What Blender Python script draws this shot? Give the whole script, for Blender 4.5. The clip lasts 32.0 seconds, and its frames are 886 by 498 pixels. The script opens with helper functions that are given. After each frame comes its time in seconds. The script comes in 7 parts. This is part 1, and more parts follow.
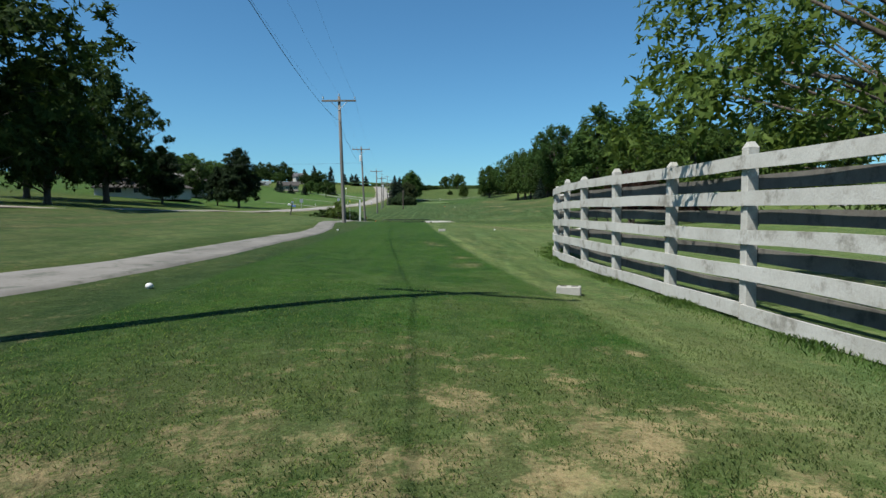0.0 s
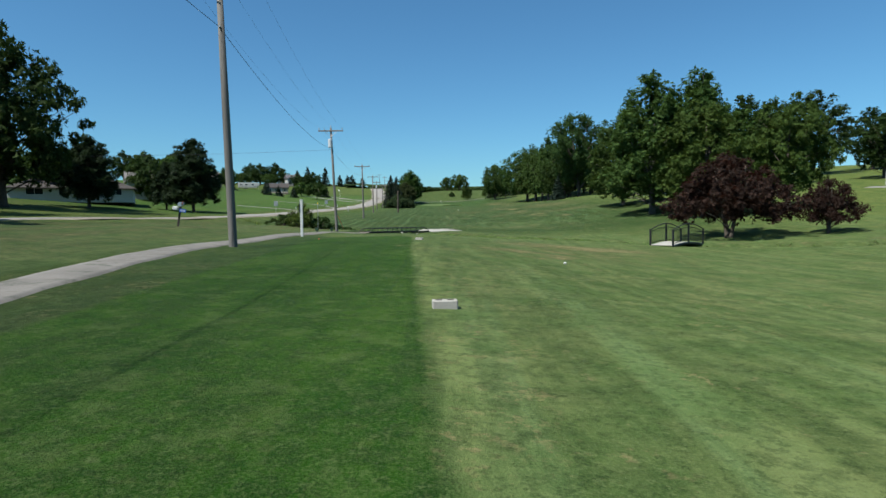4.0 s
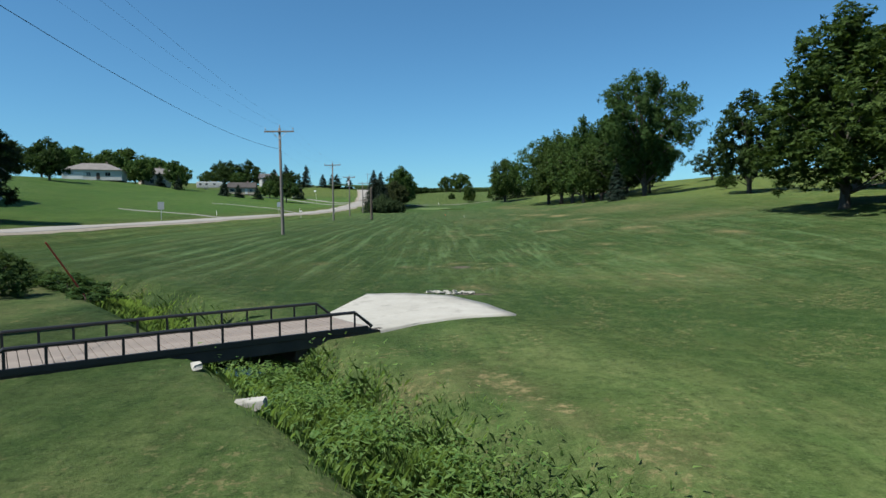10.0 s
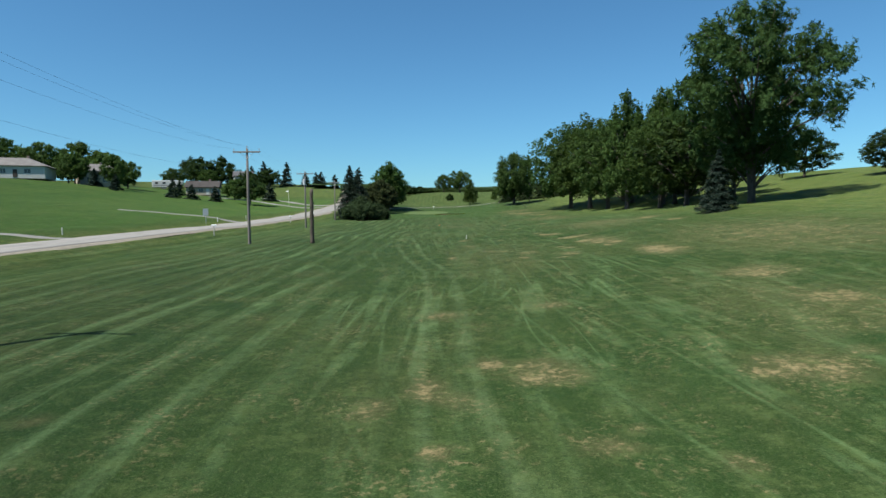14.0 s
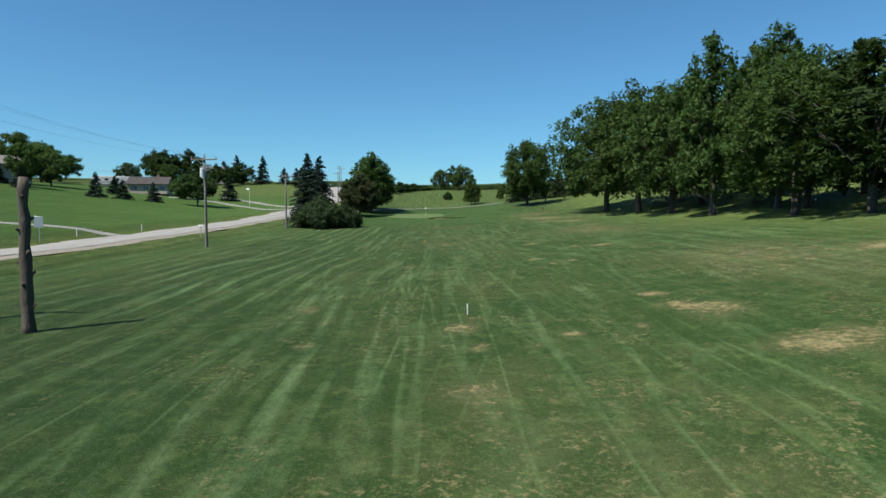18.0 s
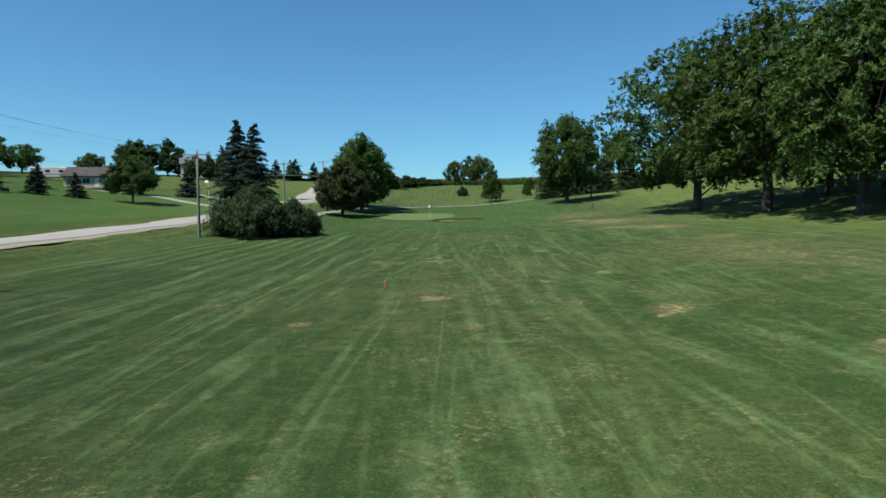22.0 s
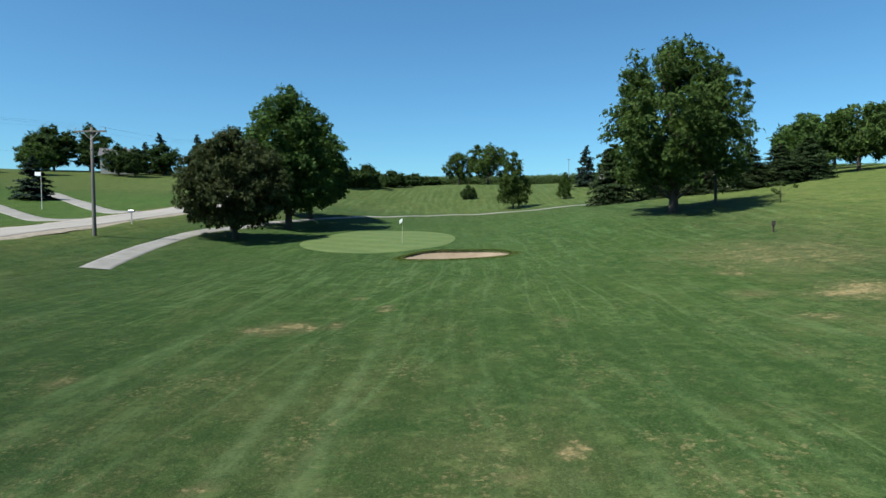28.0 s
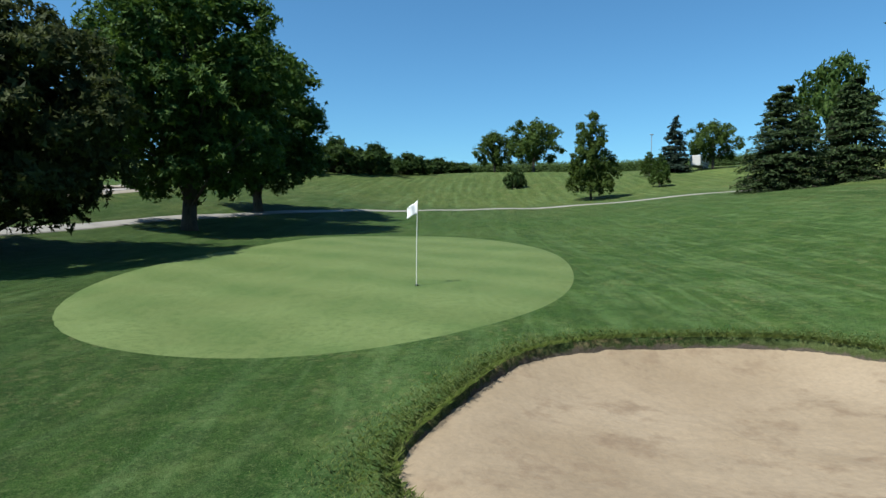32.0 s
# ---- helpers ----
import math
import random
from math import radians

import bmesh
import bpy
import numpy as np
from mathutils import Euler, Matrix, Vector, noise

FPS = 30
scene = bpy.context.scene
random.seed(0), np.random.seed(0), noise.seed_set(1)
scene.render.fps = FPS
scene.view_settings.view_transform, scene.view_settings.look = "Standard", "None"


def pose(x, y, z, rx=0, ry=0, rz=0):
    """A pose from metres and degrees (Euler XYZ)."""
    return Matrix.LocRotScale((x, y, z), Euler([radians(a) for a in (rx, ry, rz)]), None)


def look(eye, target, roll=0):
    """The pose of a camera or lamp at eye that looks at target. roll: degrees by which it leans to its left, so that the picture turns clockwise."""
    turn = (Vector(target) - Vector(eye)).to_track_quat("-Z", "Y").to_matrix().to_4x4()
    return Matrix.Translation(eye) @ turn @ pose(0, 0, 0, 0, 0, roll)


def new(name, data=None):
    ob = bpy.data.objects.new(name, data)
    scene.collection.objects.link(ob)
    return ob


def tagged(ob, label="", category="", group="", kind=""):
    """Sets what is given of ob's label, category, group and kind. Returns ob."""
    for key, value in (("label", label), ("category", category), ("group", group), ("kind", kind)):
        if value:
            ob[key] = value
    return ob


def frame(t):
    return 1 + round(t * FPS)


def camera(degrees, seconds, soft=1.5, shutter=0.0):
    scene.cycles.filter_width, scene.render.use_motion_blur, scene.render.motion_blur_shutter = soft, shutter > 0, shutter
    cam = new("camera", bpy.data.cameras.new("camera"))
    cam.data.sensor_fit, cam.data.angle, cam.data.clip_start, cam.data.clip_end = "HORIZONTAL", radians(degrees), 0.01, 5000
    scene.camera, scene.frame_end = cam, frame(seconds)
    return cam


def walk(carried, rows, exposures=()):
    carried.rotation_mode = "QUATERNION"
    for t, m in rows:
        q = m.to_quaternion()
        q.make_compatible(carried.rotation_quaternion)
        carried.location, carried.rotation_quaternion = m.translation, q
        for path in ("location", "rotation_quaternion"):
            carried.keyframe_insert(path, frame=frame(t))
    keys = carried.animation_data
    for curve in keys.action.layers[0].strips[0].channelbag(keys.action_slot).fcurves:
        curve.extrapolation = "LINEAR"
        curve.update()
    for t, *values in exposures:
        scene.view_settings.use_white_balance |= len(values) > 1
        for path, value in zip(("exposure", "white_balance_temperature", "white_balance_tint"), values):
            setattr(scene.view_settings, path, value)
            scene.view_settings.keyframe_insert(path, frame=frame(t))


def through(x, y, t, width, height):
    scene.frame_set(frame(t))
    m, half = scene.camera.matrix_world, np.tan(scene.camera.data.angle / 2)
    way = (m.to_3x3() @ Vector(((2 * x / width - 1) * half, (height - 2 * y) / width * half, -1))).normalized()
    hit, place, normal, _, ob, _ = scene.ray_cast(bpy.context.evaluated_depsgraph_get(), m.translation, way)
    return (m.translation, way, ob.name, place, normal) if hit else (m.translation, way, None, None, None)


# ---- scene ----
cam = camera(71.9, 32.0)
METRES, EYE, TILT, LEAN, TURN = 265.0, 1.3, 0.0, -2.3, 0.0
ROWS = [
    (0.0, -0.0008, 0.0020, 0.0, -0.13, -2.99, 2.58),
    (0.5, -0.0011, 0.0084, 0.0001, -0.15, -2.94, 2.72),
    (1.0, -0.0013, 0.0172, 0.0002, -0.12, -2.94, 2.75),
    (1.5, -0.0013, 0.0272, 0.0001, -0.07, -2.92, 2.74),
    (2.0, -0.0014, 0.0381, 0.0008, -0.06, -2.92, 2.76),
    (2.5, -0.0015, 0.0503, 0.001, -0.05, -2.88, 2.78),
    (3.0, -0.0012, 0.0628, 0.001, -0.01, -2.86, 2.8),
    (3.5, -0.001, 0.0765, 0.0013, 0.02, -2.8, 2.86),
    (5.5, 0.0002, 0.1344, 0.003, -0.05, -2.55, 2.94),
    (6.0, 0.0003, 0.1483, 0.0034, -0.06, -2.49, 2.93),
    (6.5, 0.0004, 0.1628, 0.0038, -0.08, -2.45, 2.84),
    (7.0, 0.0001, 0.1772, 0.0041, -0.08, -2.44, 2.8),
    (7.5, -0.0007, 0.1915, 0.0047, -0.11, -2.42, 2.78),
    (8.0, -0.0008, 0.2079, 0.005, -0.14, -2.4, 2.83),
    (8.5, -0.0004, 0.2249, 0.0052, -0.07, -2.4, 2.72),
    (9.0, -0.0006, 0.242, 0.0053, -0.12, -2.39, 2.74),
    (9.5, -0.0004, 0.2586, 0.0055, -0.13, -2.37, 2.82),
    (10.0, -0.0001, 0.2764, 0.006, -0.14, -2.38, 2.83),
    (10.5, 0.0003, 0.2938, 0.0068, -0.16, -2.4, 2.85),
    (11.0, 0.0008, 0.3115, 0.0075, -0.15, -2.43, 2.84),
    (11.5, 0.0015, 0.3282, 0.0082, -0.13, -2.44, 2.76),
    (12.0, 0.0021, 0.3458, 0.009, -0.11, -2.47, 2.75),
    (12.5, 0.0027, 0.3632, 0.0102, -0.13, -2.5, 2.79),
    (13.0, 0.0033, 0.3796, 0.0117, -0.16, -2.48, 2.78),
    (13.5, 0.0038, 0.3969, 0.0132, -0.18, -2.49, 2.82),
    (14.0, 0.0045, 0.4136, 0.0149, -0.18, -2.49, 2.82),
    (14.5, 0.0051, 0.4304, 0.0165, -0.17, -2.48, 2.77),
    (16.5, 0.0084, 0.4973, 0.0211, -0.11, -2.56, 2.71),
    (17.0, 0.0092, 0.5134, 0.0217, -0.08, -2.61, 2.71),
    (17.5, 0.0098, 0.5302, 0.0212, -0.1, -2.63, 2.8),
    (18.0, 0.0103, 0.5472, 0.0208, -0.11, -2.65, 2.85),
    (18.5, 0.0108, 0.5645, 0.0206, -0.11, -2.68, 2.88),
    (19.0, 0.0113, 0.5807, 0.0202, -0.1, -2.73, 2.86),
    (19.5, 0.012, 0.5977, 0.0201, -0.07, -2.76, 2.89),
    (20.0, 0.0129, 0.6146, 0.0201, -0.05, -2.77, 2.92),
    (20.5, 0.0137, 0.6304, 0.0203, 0.41, -2.76, 2.94),
    (21.0, 0.0147, 0.6471, 0.0207, 0.49, -2.74, 2.88),
    (21.5, 0.0155, 0.664, 0.0218, 0.89, -2.71, 2.78),
    (22.0, 0.0159, 0.6805, 0.0229, 1.65, -2.7, 2.76),
    (22.5, 0.0162, 0.6961, 0.0239, 1.9, -2.66, 2.78),
    (23.0, 0.0165, 0.7129, 0.0252, 1.92, -2.61, 2.79),
    (23.5, 0.017, 0.7296, 0.0271, 1.98, -2.56, 2.69),
    (24.0, 0.0176, 0.7461, 0.0294, 2.05, -2.5, 2.46),
    (24.5, 0.0178, 0.7615, 0.03, 2.1, -2.44, 2.31),
    (25.0, 0.0178, 0.7778, 0.0298, 2.12, -2.4, 2.18),
    (25.5, 0.0177, 0.7937, 0.0298, 2.16, -2.4, 2.13),
    (27.5, 0.0162, 0.8571, 0.0306, 2.12, -2.46, 2.53),
    (28.0, 0.0163, 0.8723, 0.0307, 2.14, -2.47, 2.58),
    (28.5, 0.0165, 0.8886, 0.0307, 2.15, -2.48, 2.65),
    (29.0, 0.0166, 0.9047, 0.0306, 2.15, -2.46, 2.69),
    (29.5, 0.0163, 0.9206, 0.0304, 2.2, -2.46, 2.51),
    (30.0, 0.0152, 0.9357, 0.0304, 2.25, -2.48, 2.42),
    (30.5, 0.0134, 0.9516, 0.0301, 2.34, -2.45, 2.28),
    (31.0, 0.0106, 0.9672, 0.0301, 2.35, -2.46, 2.24),
    (31.5, 0.0071, 0.9826, 0.0304, 2.72, -2.45, 2.32),
    (32.0, 0.0037, 0.9972, 0.0304, 3.99, -2.4, 2.32),
]
walk(cam, [(t, pose(0, 0, EYE, TILT, LEAN, TURN) @ pose(METRES * x, METRES * y, METRES * z, 90 + pitch, roll, yaw)) for t, x, y, z, yaw, pitch, roll in ROWS], ((0.0, 0.66, 6150, 7), (10.0, 0.70, 6150, 7), (20.0, 0.76, 6150, 7), (26.0, 0.82, 6150, 7), (30.0, 0.92, 6150, 7), (32.0, 0.92, 6150, 7)))

# ---- light ----
SUN_AZIMUTH, SUN_HEIGHT = 231.5, 56.0
world = bpy.data.worlds.new("sky")
scene.world = world
world.use_nodes = True
wn = world.node_tree.nodes
sky = wn.new("ShaderNodeTexSky")
sky.sky_type, sky.sun_disc = "NISHITA", False
sky.sun_elevation, sky.sun_rotation = radians(SUN_HEIGHT), radians(SUN_AZIMUTH)
sky.altitude, sky.air_density, sky.dust_density, sky.ozone_density = 300, 1.0, 0.5, 3.0
wn["Background"].inputs["Strength"].default_value = 0.070
tint = wn.new("ShaderNodeMix")
tint.data_type, tint.blend_type = "RGBA", "MULTIPLY"
tint.inputs[0].default_value, tint.inputs[7].default_value = 1.0, (0.60, 0.95, 1.06, 1.0)
world.node_tree.links.new(sky.outputs[0], tint.inputs[6])
world.node_tree.links.new(tint.outputs[2], wn["Background"].inputs["Color"])
sun_data = bpy.data.lights.new("sun", "SUN")
sun_data.energy, sun_data.angle, sun_data.color = 4.8, radians(0.53), (1.0, 0.95, 0.86)
sun = new("sun", sun_data)
a, h = radians(SUN_AZIMUTH), radians(SUN_HEIGHT)
sun.matrix_world = look((0, 0, 60), Vector((0, 0, 60)) - Vector((math.sin(a) * math.cos(h), math.cos(a) * math.cos(h), math.sin(h))))


# ---- materials ----
class Nodes:
    """A material's node tree, with short ways to add nodes."""

    def __init__(self, name):
        self.mat = bpy.data.materials.new(name)
        self.mat.use_nodes = True
        self.tree = self.mat.node_tree
        self.bsdf = self.tree.nodes["Principled BSDF"]
        self.out = self.tree.nodes["Material Output"]

    def add(self, kind, **values):
        n = self.tree.nodes.new("ShaderNode" + kind)
        for k, v in values.items():
            if k in n.inputs:
                n.inputs[k].default_value = v
        return n

    def link(self, a, b):
        self.tree.links.new(a, b)

    def coords(self):
        return self.add("NewGeometry").outputs["Position"]

    def local(self):
        return self.add("TexCoord").outputs["Object"]

    def noise(self, where, scale, detail=4.0, rough=0.55, stretch=None):
        if stretch:
            m = self.add("Mapping")
            m.inputs["Scale"].default_value = stretch
            self.link(where, m.inputs["Vector"])
            where = m.outputs["Vector"]
        n = self.add("TexNoise", Scale=scale, Detail=detail, Roughness=rough)
        self.link(where, n.inputs["Vector"])
        return n.outputs["Fac"]

    def ramp(self, fac, lo, hi):
        n = self.add("MapRange")
        n.inputs["From Min"].default_value, n.inputs["From Max"].default_value = lo, hi
        self.link(fac, n.inputs["Value"])
        return n.outputs["Result"]

    def mix(self, fac, a, b, blend="MIX"):
        n = self.add("Mix")
        n.data_type, n.blend_type = "RGBA", blend
        for value, socket in ((fac, n.inputs[0]), (a, n.inputs[6]), (b, n.inputs[7])):
            if isinstance(value, (int, float)):
                socket.default_value = value
            elif isinstance(value, tuple):
                socket.default_value = (*value, 1.0)
            else:
                self.link(value, socket)
        return n.outputs[2]

    def math(self, op, a, b=0.0, clamp=False):
        n = self.add("Math")
        n.operation, n.use_clamp = op, clamp
        for value, socket in ((a, n.inputs[0]), (b, n.inputs[1])):
            if isinstance(value, (int, float)):
                socket.default_value = value
            else:
                self.link(value, socket)
        return n.outputs[0]

    def attr(self, name):
        n = self.add("Attribute")
        n.attribute_name = name
        return n.outputs["Fac"]

    def bump(self, height, distance, strength=1.0):
        n = self.add("Bump", Strength=strength, Distance=distance)
        self.link(height, n.inputs["Height"])
        self.link(n.outputs["Normal"], self.bsdf.inputs["Normal"])

    def done(self, color=None, rough=0.8, metal=0.0, spec=0.3):
        b = self.bsdf
        if isinstance(color, tuple):
            b.inputs["Base Color"].default_value = (*color, 1)
        elif color is not None:
            self.link(color, b.inputs["Base Color"])
        if isinstance(rough, (int, float)):
            b.inputs["Roughness"].default_value = rough
        else:
            self.link(rough, b.inputs["Roughness"])
        b.inputs["Metallic"].default_value = metal
        b.inputs["Specular IOR Level"].default_value = spec
        return self.mat


def grass_material():
    n = Nodes("grass")
    p = n.coords()
    big = n.noise(p, 0.09, 3)
    mid = n.noise(p, 0.7, 5, 0.65)
    clod = n.noise(p, 3.2, 5, 0.72)
    fine = n.noise(p, 11.0, 4, 0.75)
    blade = n.noise(p, 55.0, 3, 0.7)
    ragged = n.math("MULTIPLY", n.math("SUBTRACT", n.noise(p, 2.2, 5, 0.7), 0.5), 0.7)
    col = n.mix(n.ramp(big, 0.42, 0.58), (0.0120, 0.0322, 0.0064), (0.0192, 0.0396, 0.0084))
    col = n.mix(n.math("MULTIPLY", n.ramp(n.noise(p, 0.22, 5, 0.62), 0.44, 0.60), 0.75), col, (0.0120, 0.0352, 0.0084))
    col = n.mix(n.math("MULTIPLY", n.ramp(n.noise(p, 0.16, 5, 0.65, (1.0, 0.6, 1)), 0.49, 0.62), 0.55), col, (0.0470, 0.0545, 0.0178))
    col = n.mix(n.math("MULTIPLY", n.ramp(mid, 0.43, 0.60), 0.5), col, (0.0275, 0.0500, 0.0125))
    col = n.mix(n.attr("rough"), col, n.mix(n.ramp(mid, 0.41, 0.59), (0.0590, 0.0890, 0.0175), (0.1020, 0.1220, 0.0290)))
    col = n.mix(n.attr("pale"), col, n.mix(n.ramp(mid, 0.41, 0.59), (0.0560, 0.0900, 0.0245), (0.0960, 0.1190, 0.0410)))
    col = n.mix(n.attr("lawn"), col, n.mix(n.ramp(big, 0.35, 0.65), (0.0400, 0.0930, 0.0110), (0.0660, 0.1130, 0.0175)))
    # grass laid over by mowers: broad soft bands, and long thin lines that fan out and cross
    sep = n.add("SeparateXYZ")
    n.link(p, sep.inputs[0])
    wob = n.math("MULTIPLY", n.math("SUBTRACT", n.noise(p, 0.035, 3, 0.5, (1, 0.4, 1)), 0.5), 26.0)
    bent = n.add("CombineXYZ")
    n.link(n.math("ADD", sep.outputs["X"], n.math("MULTIPLY", wob, 0.30)), bent.inputs["X"])
    n.link(sep.outputs["Y"], bent.inputs["Y"])
    bent = bent.outputs["Vector"]
    seen = n.ramp(n.noise(p, 0.12, 4, 0.6, (1, 0.45, 1)), 0.36, 0.62)
    soft = n.math("SUBTRACT", n.ramp(n.noise(bent, 1.0, 4, 0.60, (1.6, 0.05, 1)), 0.34, 0.66), 0.5)
    streak = None
    for turn, across, along, wide, share in ((0.0, 0.75, 0.012, 0.030, 0.50), (0.13, 0.62, 0.010, 0.026, 0.42), (-0.11, 0.55, 0.010, 0.026, 0.40), (0.30, 0.34, 0.008, 0.016, 0.30), (-0.27, 0.30, 0.008, 0.015, 0.26)):
        rot = n.add("Mapping")
        rot.inputs["Rotation"].default_value = (0, 0, turn)
        rot.inputs["Location"].default_value = (turn * 311.0, turn * 97.0, 0)
        n.link(p, rot.inputs["Vector"])
        f = n.noise(rot.outputs["Vector"], 1.0, 2, 0.45, (across, along, 1))
        off = n.math("ABSOLUTE", n.math("SUBTRACT", f, 0.5))
        line = n.ramp(n.math("ADD", off, n.math("MULTIPLY", ragged, 0.02)), wide, wide * 0.25)
        here = n.ramp(n.noise(rot.outputs["Vector"], 0.06, 3, 0.6), 0.40, 0.58)
        line = n.math("MULTIPLY", n.math("MULTIPLY", line, here), share)
        streak = line if streak is None else n.math("MAXIMUM", streak, line)
    streak = n.math("MULTIPLY", streak, n.math("ADD", 0.35, n.math("MULTIPLY", n.ramp(mid, 0.38, 0.62), 0.65)))
    wave = n.math("SINE", n.math("MULTIPLY", n.math("ADD", sep.outputs["X"], wob), 3.3))
    stripe = n.math("ADD", n.math("MULTIPLY", n.math("MULTIPLY", wave, 0.10), seen), n.math("MULTIPLY", soft, 0.20))
    stripe = n.math("ADD", stripe, n.math("SUBTRACT", streak, 0.04))
    stripe = n.math("MULTIPLY", stripe, n.attr("mow"))
    band = n.math("SINE", n.math("MULTIPLY", n.math("ADD", sep.outputs["X"], n.math("MULTIPLY", wob, 0.10)), 4.4))
    band = n.math("ADD", n.math("MULTIPLY", band, 0.26), n.math("MULTIPLY", soft, 0.5))
    band = n.math("MULTIPLY", band, n.math("ADD", 0.35, n.math("MULTIPLY", seen, 0.65)))
    stripe = n.math("ADD", stripe, n.math("MULTIPLY", band, n.attr("bank")))
    col = n.mix(n.math("MULTIPLY", n.math("ADD", stripe, 0.02), 1.2, True), col, (0.1080, 0.1700, 0.0700))
    dark = n.math("MULTIPLY", n.math("SUBTRACT", 0.0, stripe), 1.7, True)
    col = n.mix(dark, col, (0.0120, 0.0340, 0.0080))
    # wheel tracks of a cart
    off = n.math("ABSOLUTE", n.math("SUBTRACT", n.attr("track"), 0.62))
    worn = n.ramp(n.math("ADD", off, n.math("MULTIPLY", ragged, 0.5)), 0.26, 0.08)
    worn = n.math("MULTIPLY", n.math("MULTIPLY", worn, n.ramp(mid, 0.30, 0.60)), n.math("SUBTRACT", 0.62, n.math("MULTIPLY", n.attr("lush"), 0.5)))
    col = n.mix(n.math("MULTIPLY", worn, n.ramp(clod, 0.25, 0.6)), col, (0.120, 0.172, 0.0760))
    # the tee, with a light rim where the mowers turn
    edge = n.math("ADD", n.attr("tee"), n.math("MULTIPLY", ragged, 0.28))
    rim = n.math("MULTIPLY", n.ramp(n.math("ABSOLUTE", n.math("SUBTRACT", edge, 0.28)), 0.26, 0.05), n.math("MULTIPLY", n.ramp(mid, 0.25, 0.55), 0.5))
    col = n.mix(n.math("MULTIPLY", rim, n.attr("pale")), col, (0.150, 0.185, 0.0620))
    turf = n.mix(n.ramp(mid, 0.41, 0.60), (0.0100, 0.0420, 0.0018), (0.0200, 0.0590, 0.0040))
    turf = n.mix(n.math("MULTIPLY", n.ramp(n.noise(p, 0.9, 4, 0.6, (1.4, 0.22, 1)), 0.48, 0.66), 0.5), turf, (0.0330, 0.0730, 0.0070))
    watered = n.mix(n.ramp(mid, 0.41, 0.60), (0.0160, 0.0505, 0.0066), (0.0305, 0.0690, 0.0120))
    watered = n.mix(n.math("ADD", n.math("MULTIPLY", streak, 1.0), n.math("MULTIPLY", soft, 0.14), True), watered, (0.0860, 0.1460, 0.0540))
    col = n.mix(n.attr("lush"), col, watered)
    on_tee = n.ramp(edge, 0.10, -0.06)
    col = n.mix(on_tee, col, turf)
    # thick and thin turf, drawn out along the mowing
    patch = n.noise(bent, 1.0, 6, 0.70, (1.9, 0.14, 1))
    col = n.mix(n.math("MULTIPLY", n.ramp(patch, 0.46, 0.58), 0.50), col, n.mix(0.7, col, (0.0100, 0.0270, 0.0060)))
    # thin brownish turf round the bare spots
    thin = n.math("MULTIPLY", n.ramp(n.math("ADD", n.attr("dry"), n.math("MULTIPLY", n.math("SUBTRACT", mid, 0.5), 0.9)), 0.08, 0.52), 0.68)
    col = n.mix(thin, col, n.mix(n.ramp(clod, 0.40, 0.62), (0.0520, 0.0540, 0.0230), (0.0980, 0.0880, 0.0400)))
    # dead grass
    patchy = n.math("SUBTRACT", n.math("ADD", n.math("MULTIPLY", n.noise(p, 1.3, 6, 0.78), 0.45), n.math("MULTIPLY", n.noise(p, 5.5, 5, 0.78), 0.55)), 0.5)
    dry = n.ramp(n.math("ADD", n.attr("dry"), n.math("MULTIPLY", patchy, 4.6)), 0.44, 0.84)
    dry = n.math("MULTIPLY", dry, n.ramp(n.attr("dry"), 0.05, 0.25), True)
    specks = n.math("MULTIPLY", n.ramp(n.noise(p, 0.5, 6, 0.78, (1.2, 0.7, 1)), 0.50, 0.60), n.ramp(n.noise(p, 7.0, 4, 0.75), 0.53, 0.60))
    dry = n.math("MAXIMUM", dry, n.math("MULTIPLY", specks, n.math("SUBTRACT", 0.60, n.math("MULTIPLY", n.math("MAXIMUM", on_tee, n.attr("lush")), 0.52))))
    col = n.mix(n.math("MULTIPLY", dry, 0.85), col, n.mix(n.ramp(fine, 0.32, 0.66), (0.120, 0.090, 0.0430), (0.330, 0.250, 0.1330)))
    # tufts and single blades, with the shade between tufts painted in dark
    col = n.mix(n.math("MULTIPLY", n.ramp(clod, 0.49, 0.57), 0.55), col, n.mix(0.66, col, (0.0095, 0.0230, 0.0055)))
    col = n.mix(n.math("MULTIPLY", n.ramp(fine, 0.53, 0.60), 0.58), col, n.mix(0.72, col, (0.0070, 0.0170, 0.0045)))
    col = n.mix(n.math("MULTIPLY", n.ramp(n.noise(p, 16.0, 3, 0.7), 0.56, 0.64), 0.36), col, n.mix(0.5, col, (0.170, 0.205, 0.0850)))
    col = n.mix(n.math("MULTIPLY", n.ramp(blade, 0.46, 0.60), 0.27), col, n.mix(0.6, col, (0.175, 0.215, 0.0780)))
    col = n.mix(n.math("MULTIPLY", n.ramp(n.noise(p, 1.9, 6, 0.75), 0.51, 0.62), 0.34), col, n.mix(0.6, col, (0.118, 0.155, 0.0520)))
    bare = n.ramp(n.math("ADD", n.attr("soil"), n.math("MULTIPLY", patchy, 2.2)), 0.40, 0.62)
    bare = n.math("MULTIPLY", bare, n.ramp(n.attr("soil"), 0.05, 0.25), True)
    col = n.mix(bare, col, n.mix(fine, (0.0560, 0.0462, 0.0372), (0.1160, 0.0966, 0.0760)))
    n.bump(n.math("ADD", n.math("ADD", n.math("MULTIPLY", fine, 0.7), n.math("MULTIPLY", blade, 0.5)), clod), 0.06, 0.8)
    n.bsdf.inputs["Diffuse Roughness"].default_value = 1.0
    return n.done(col, 0.85, 0, 0.06)


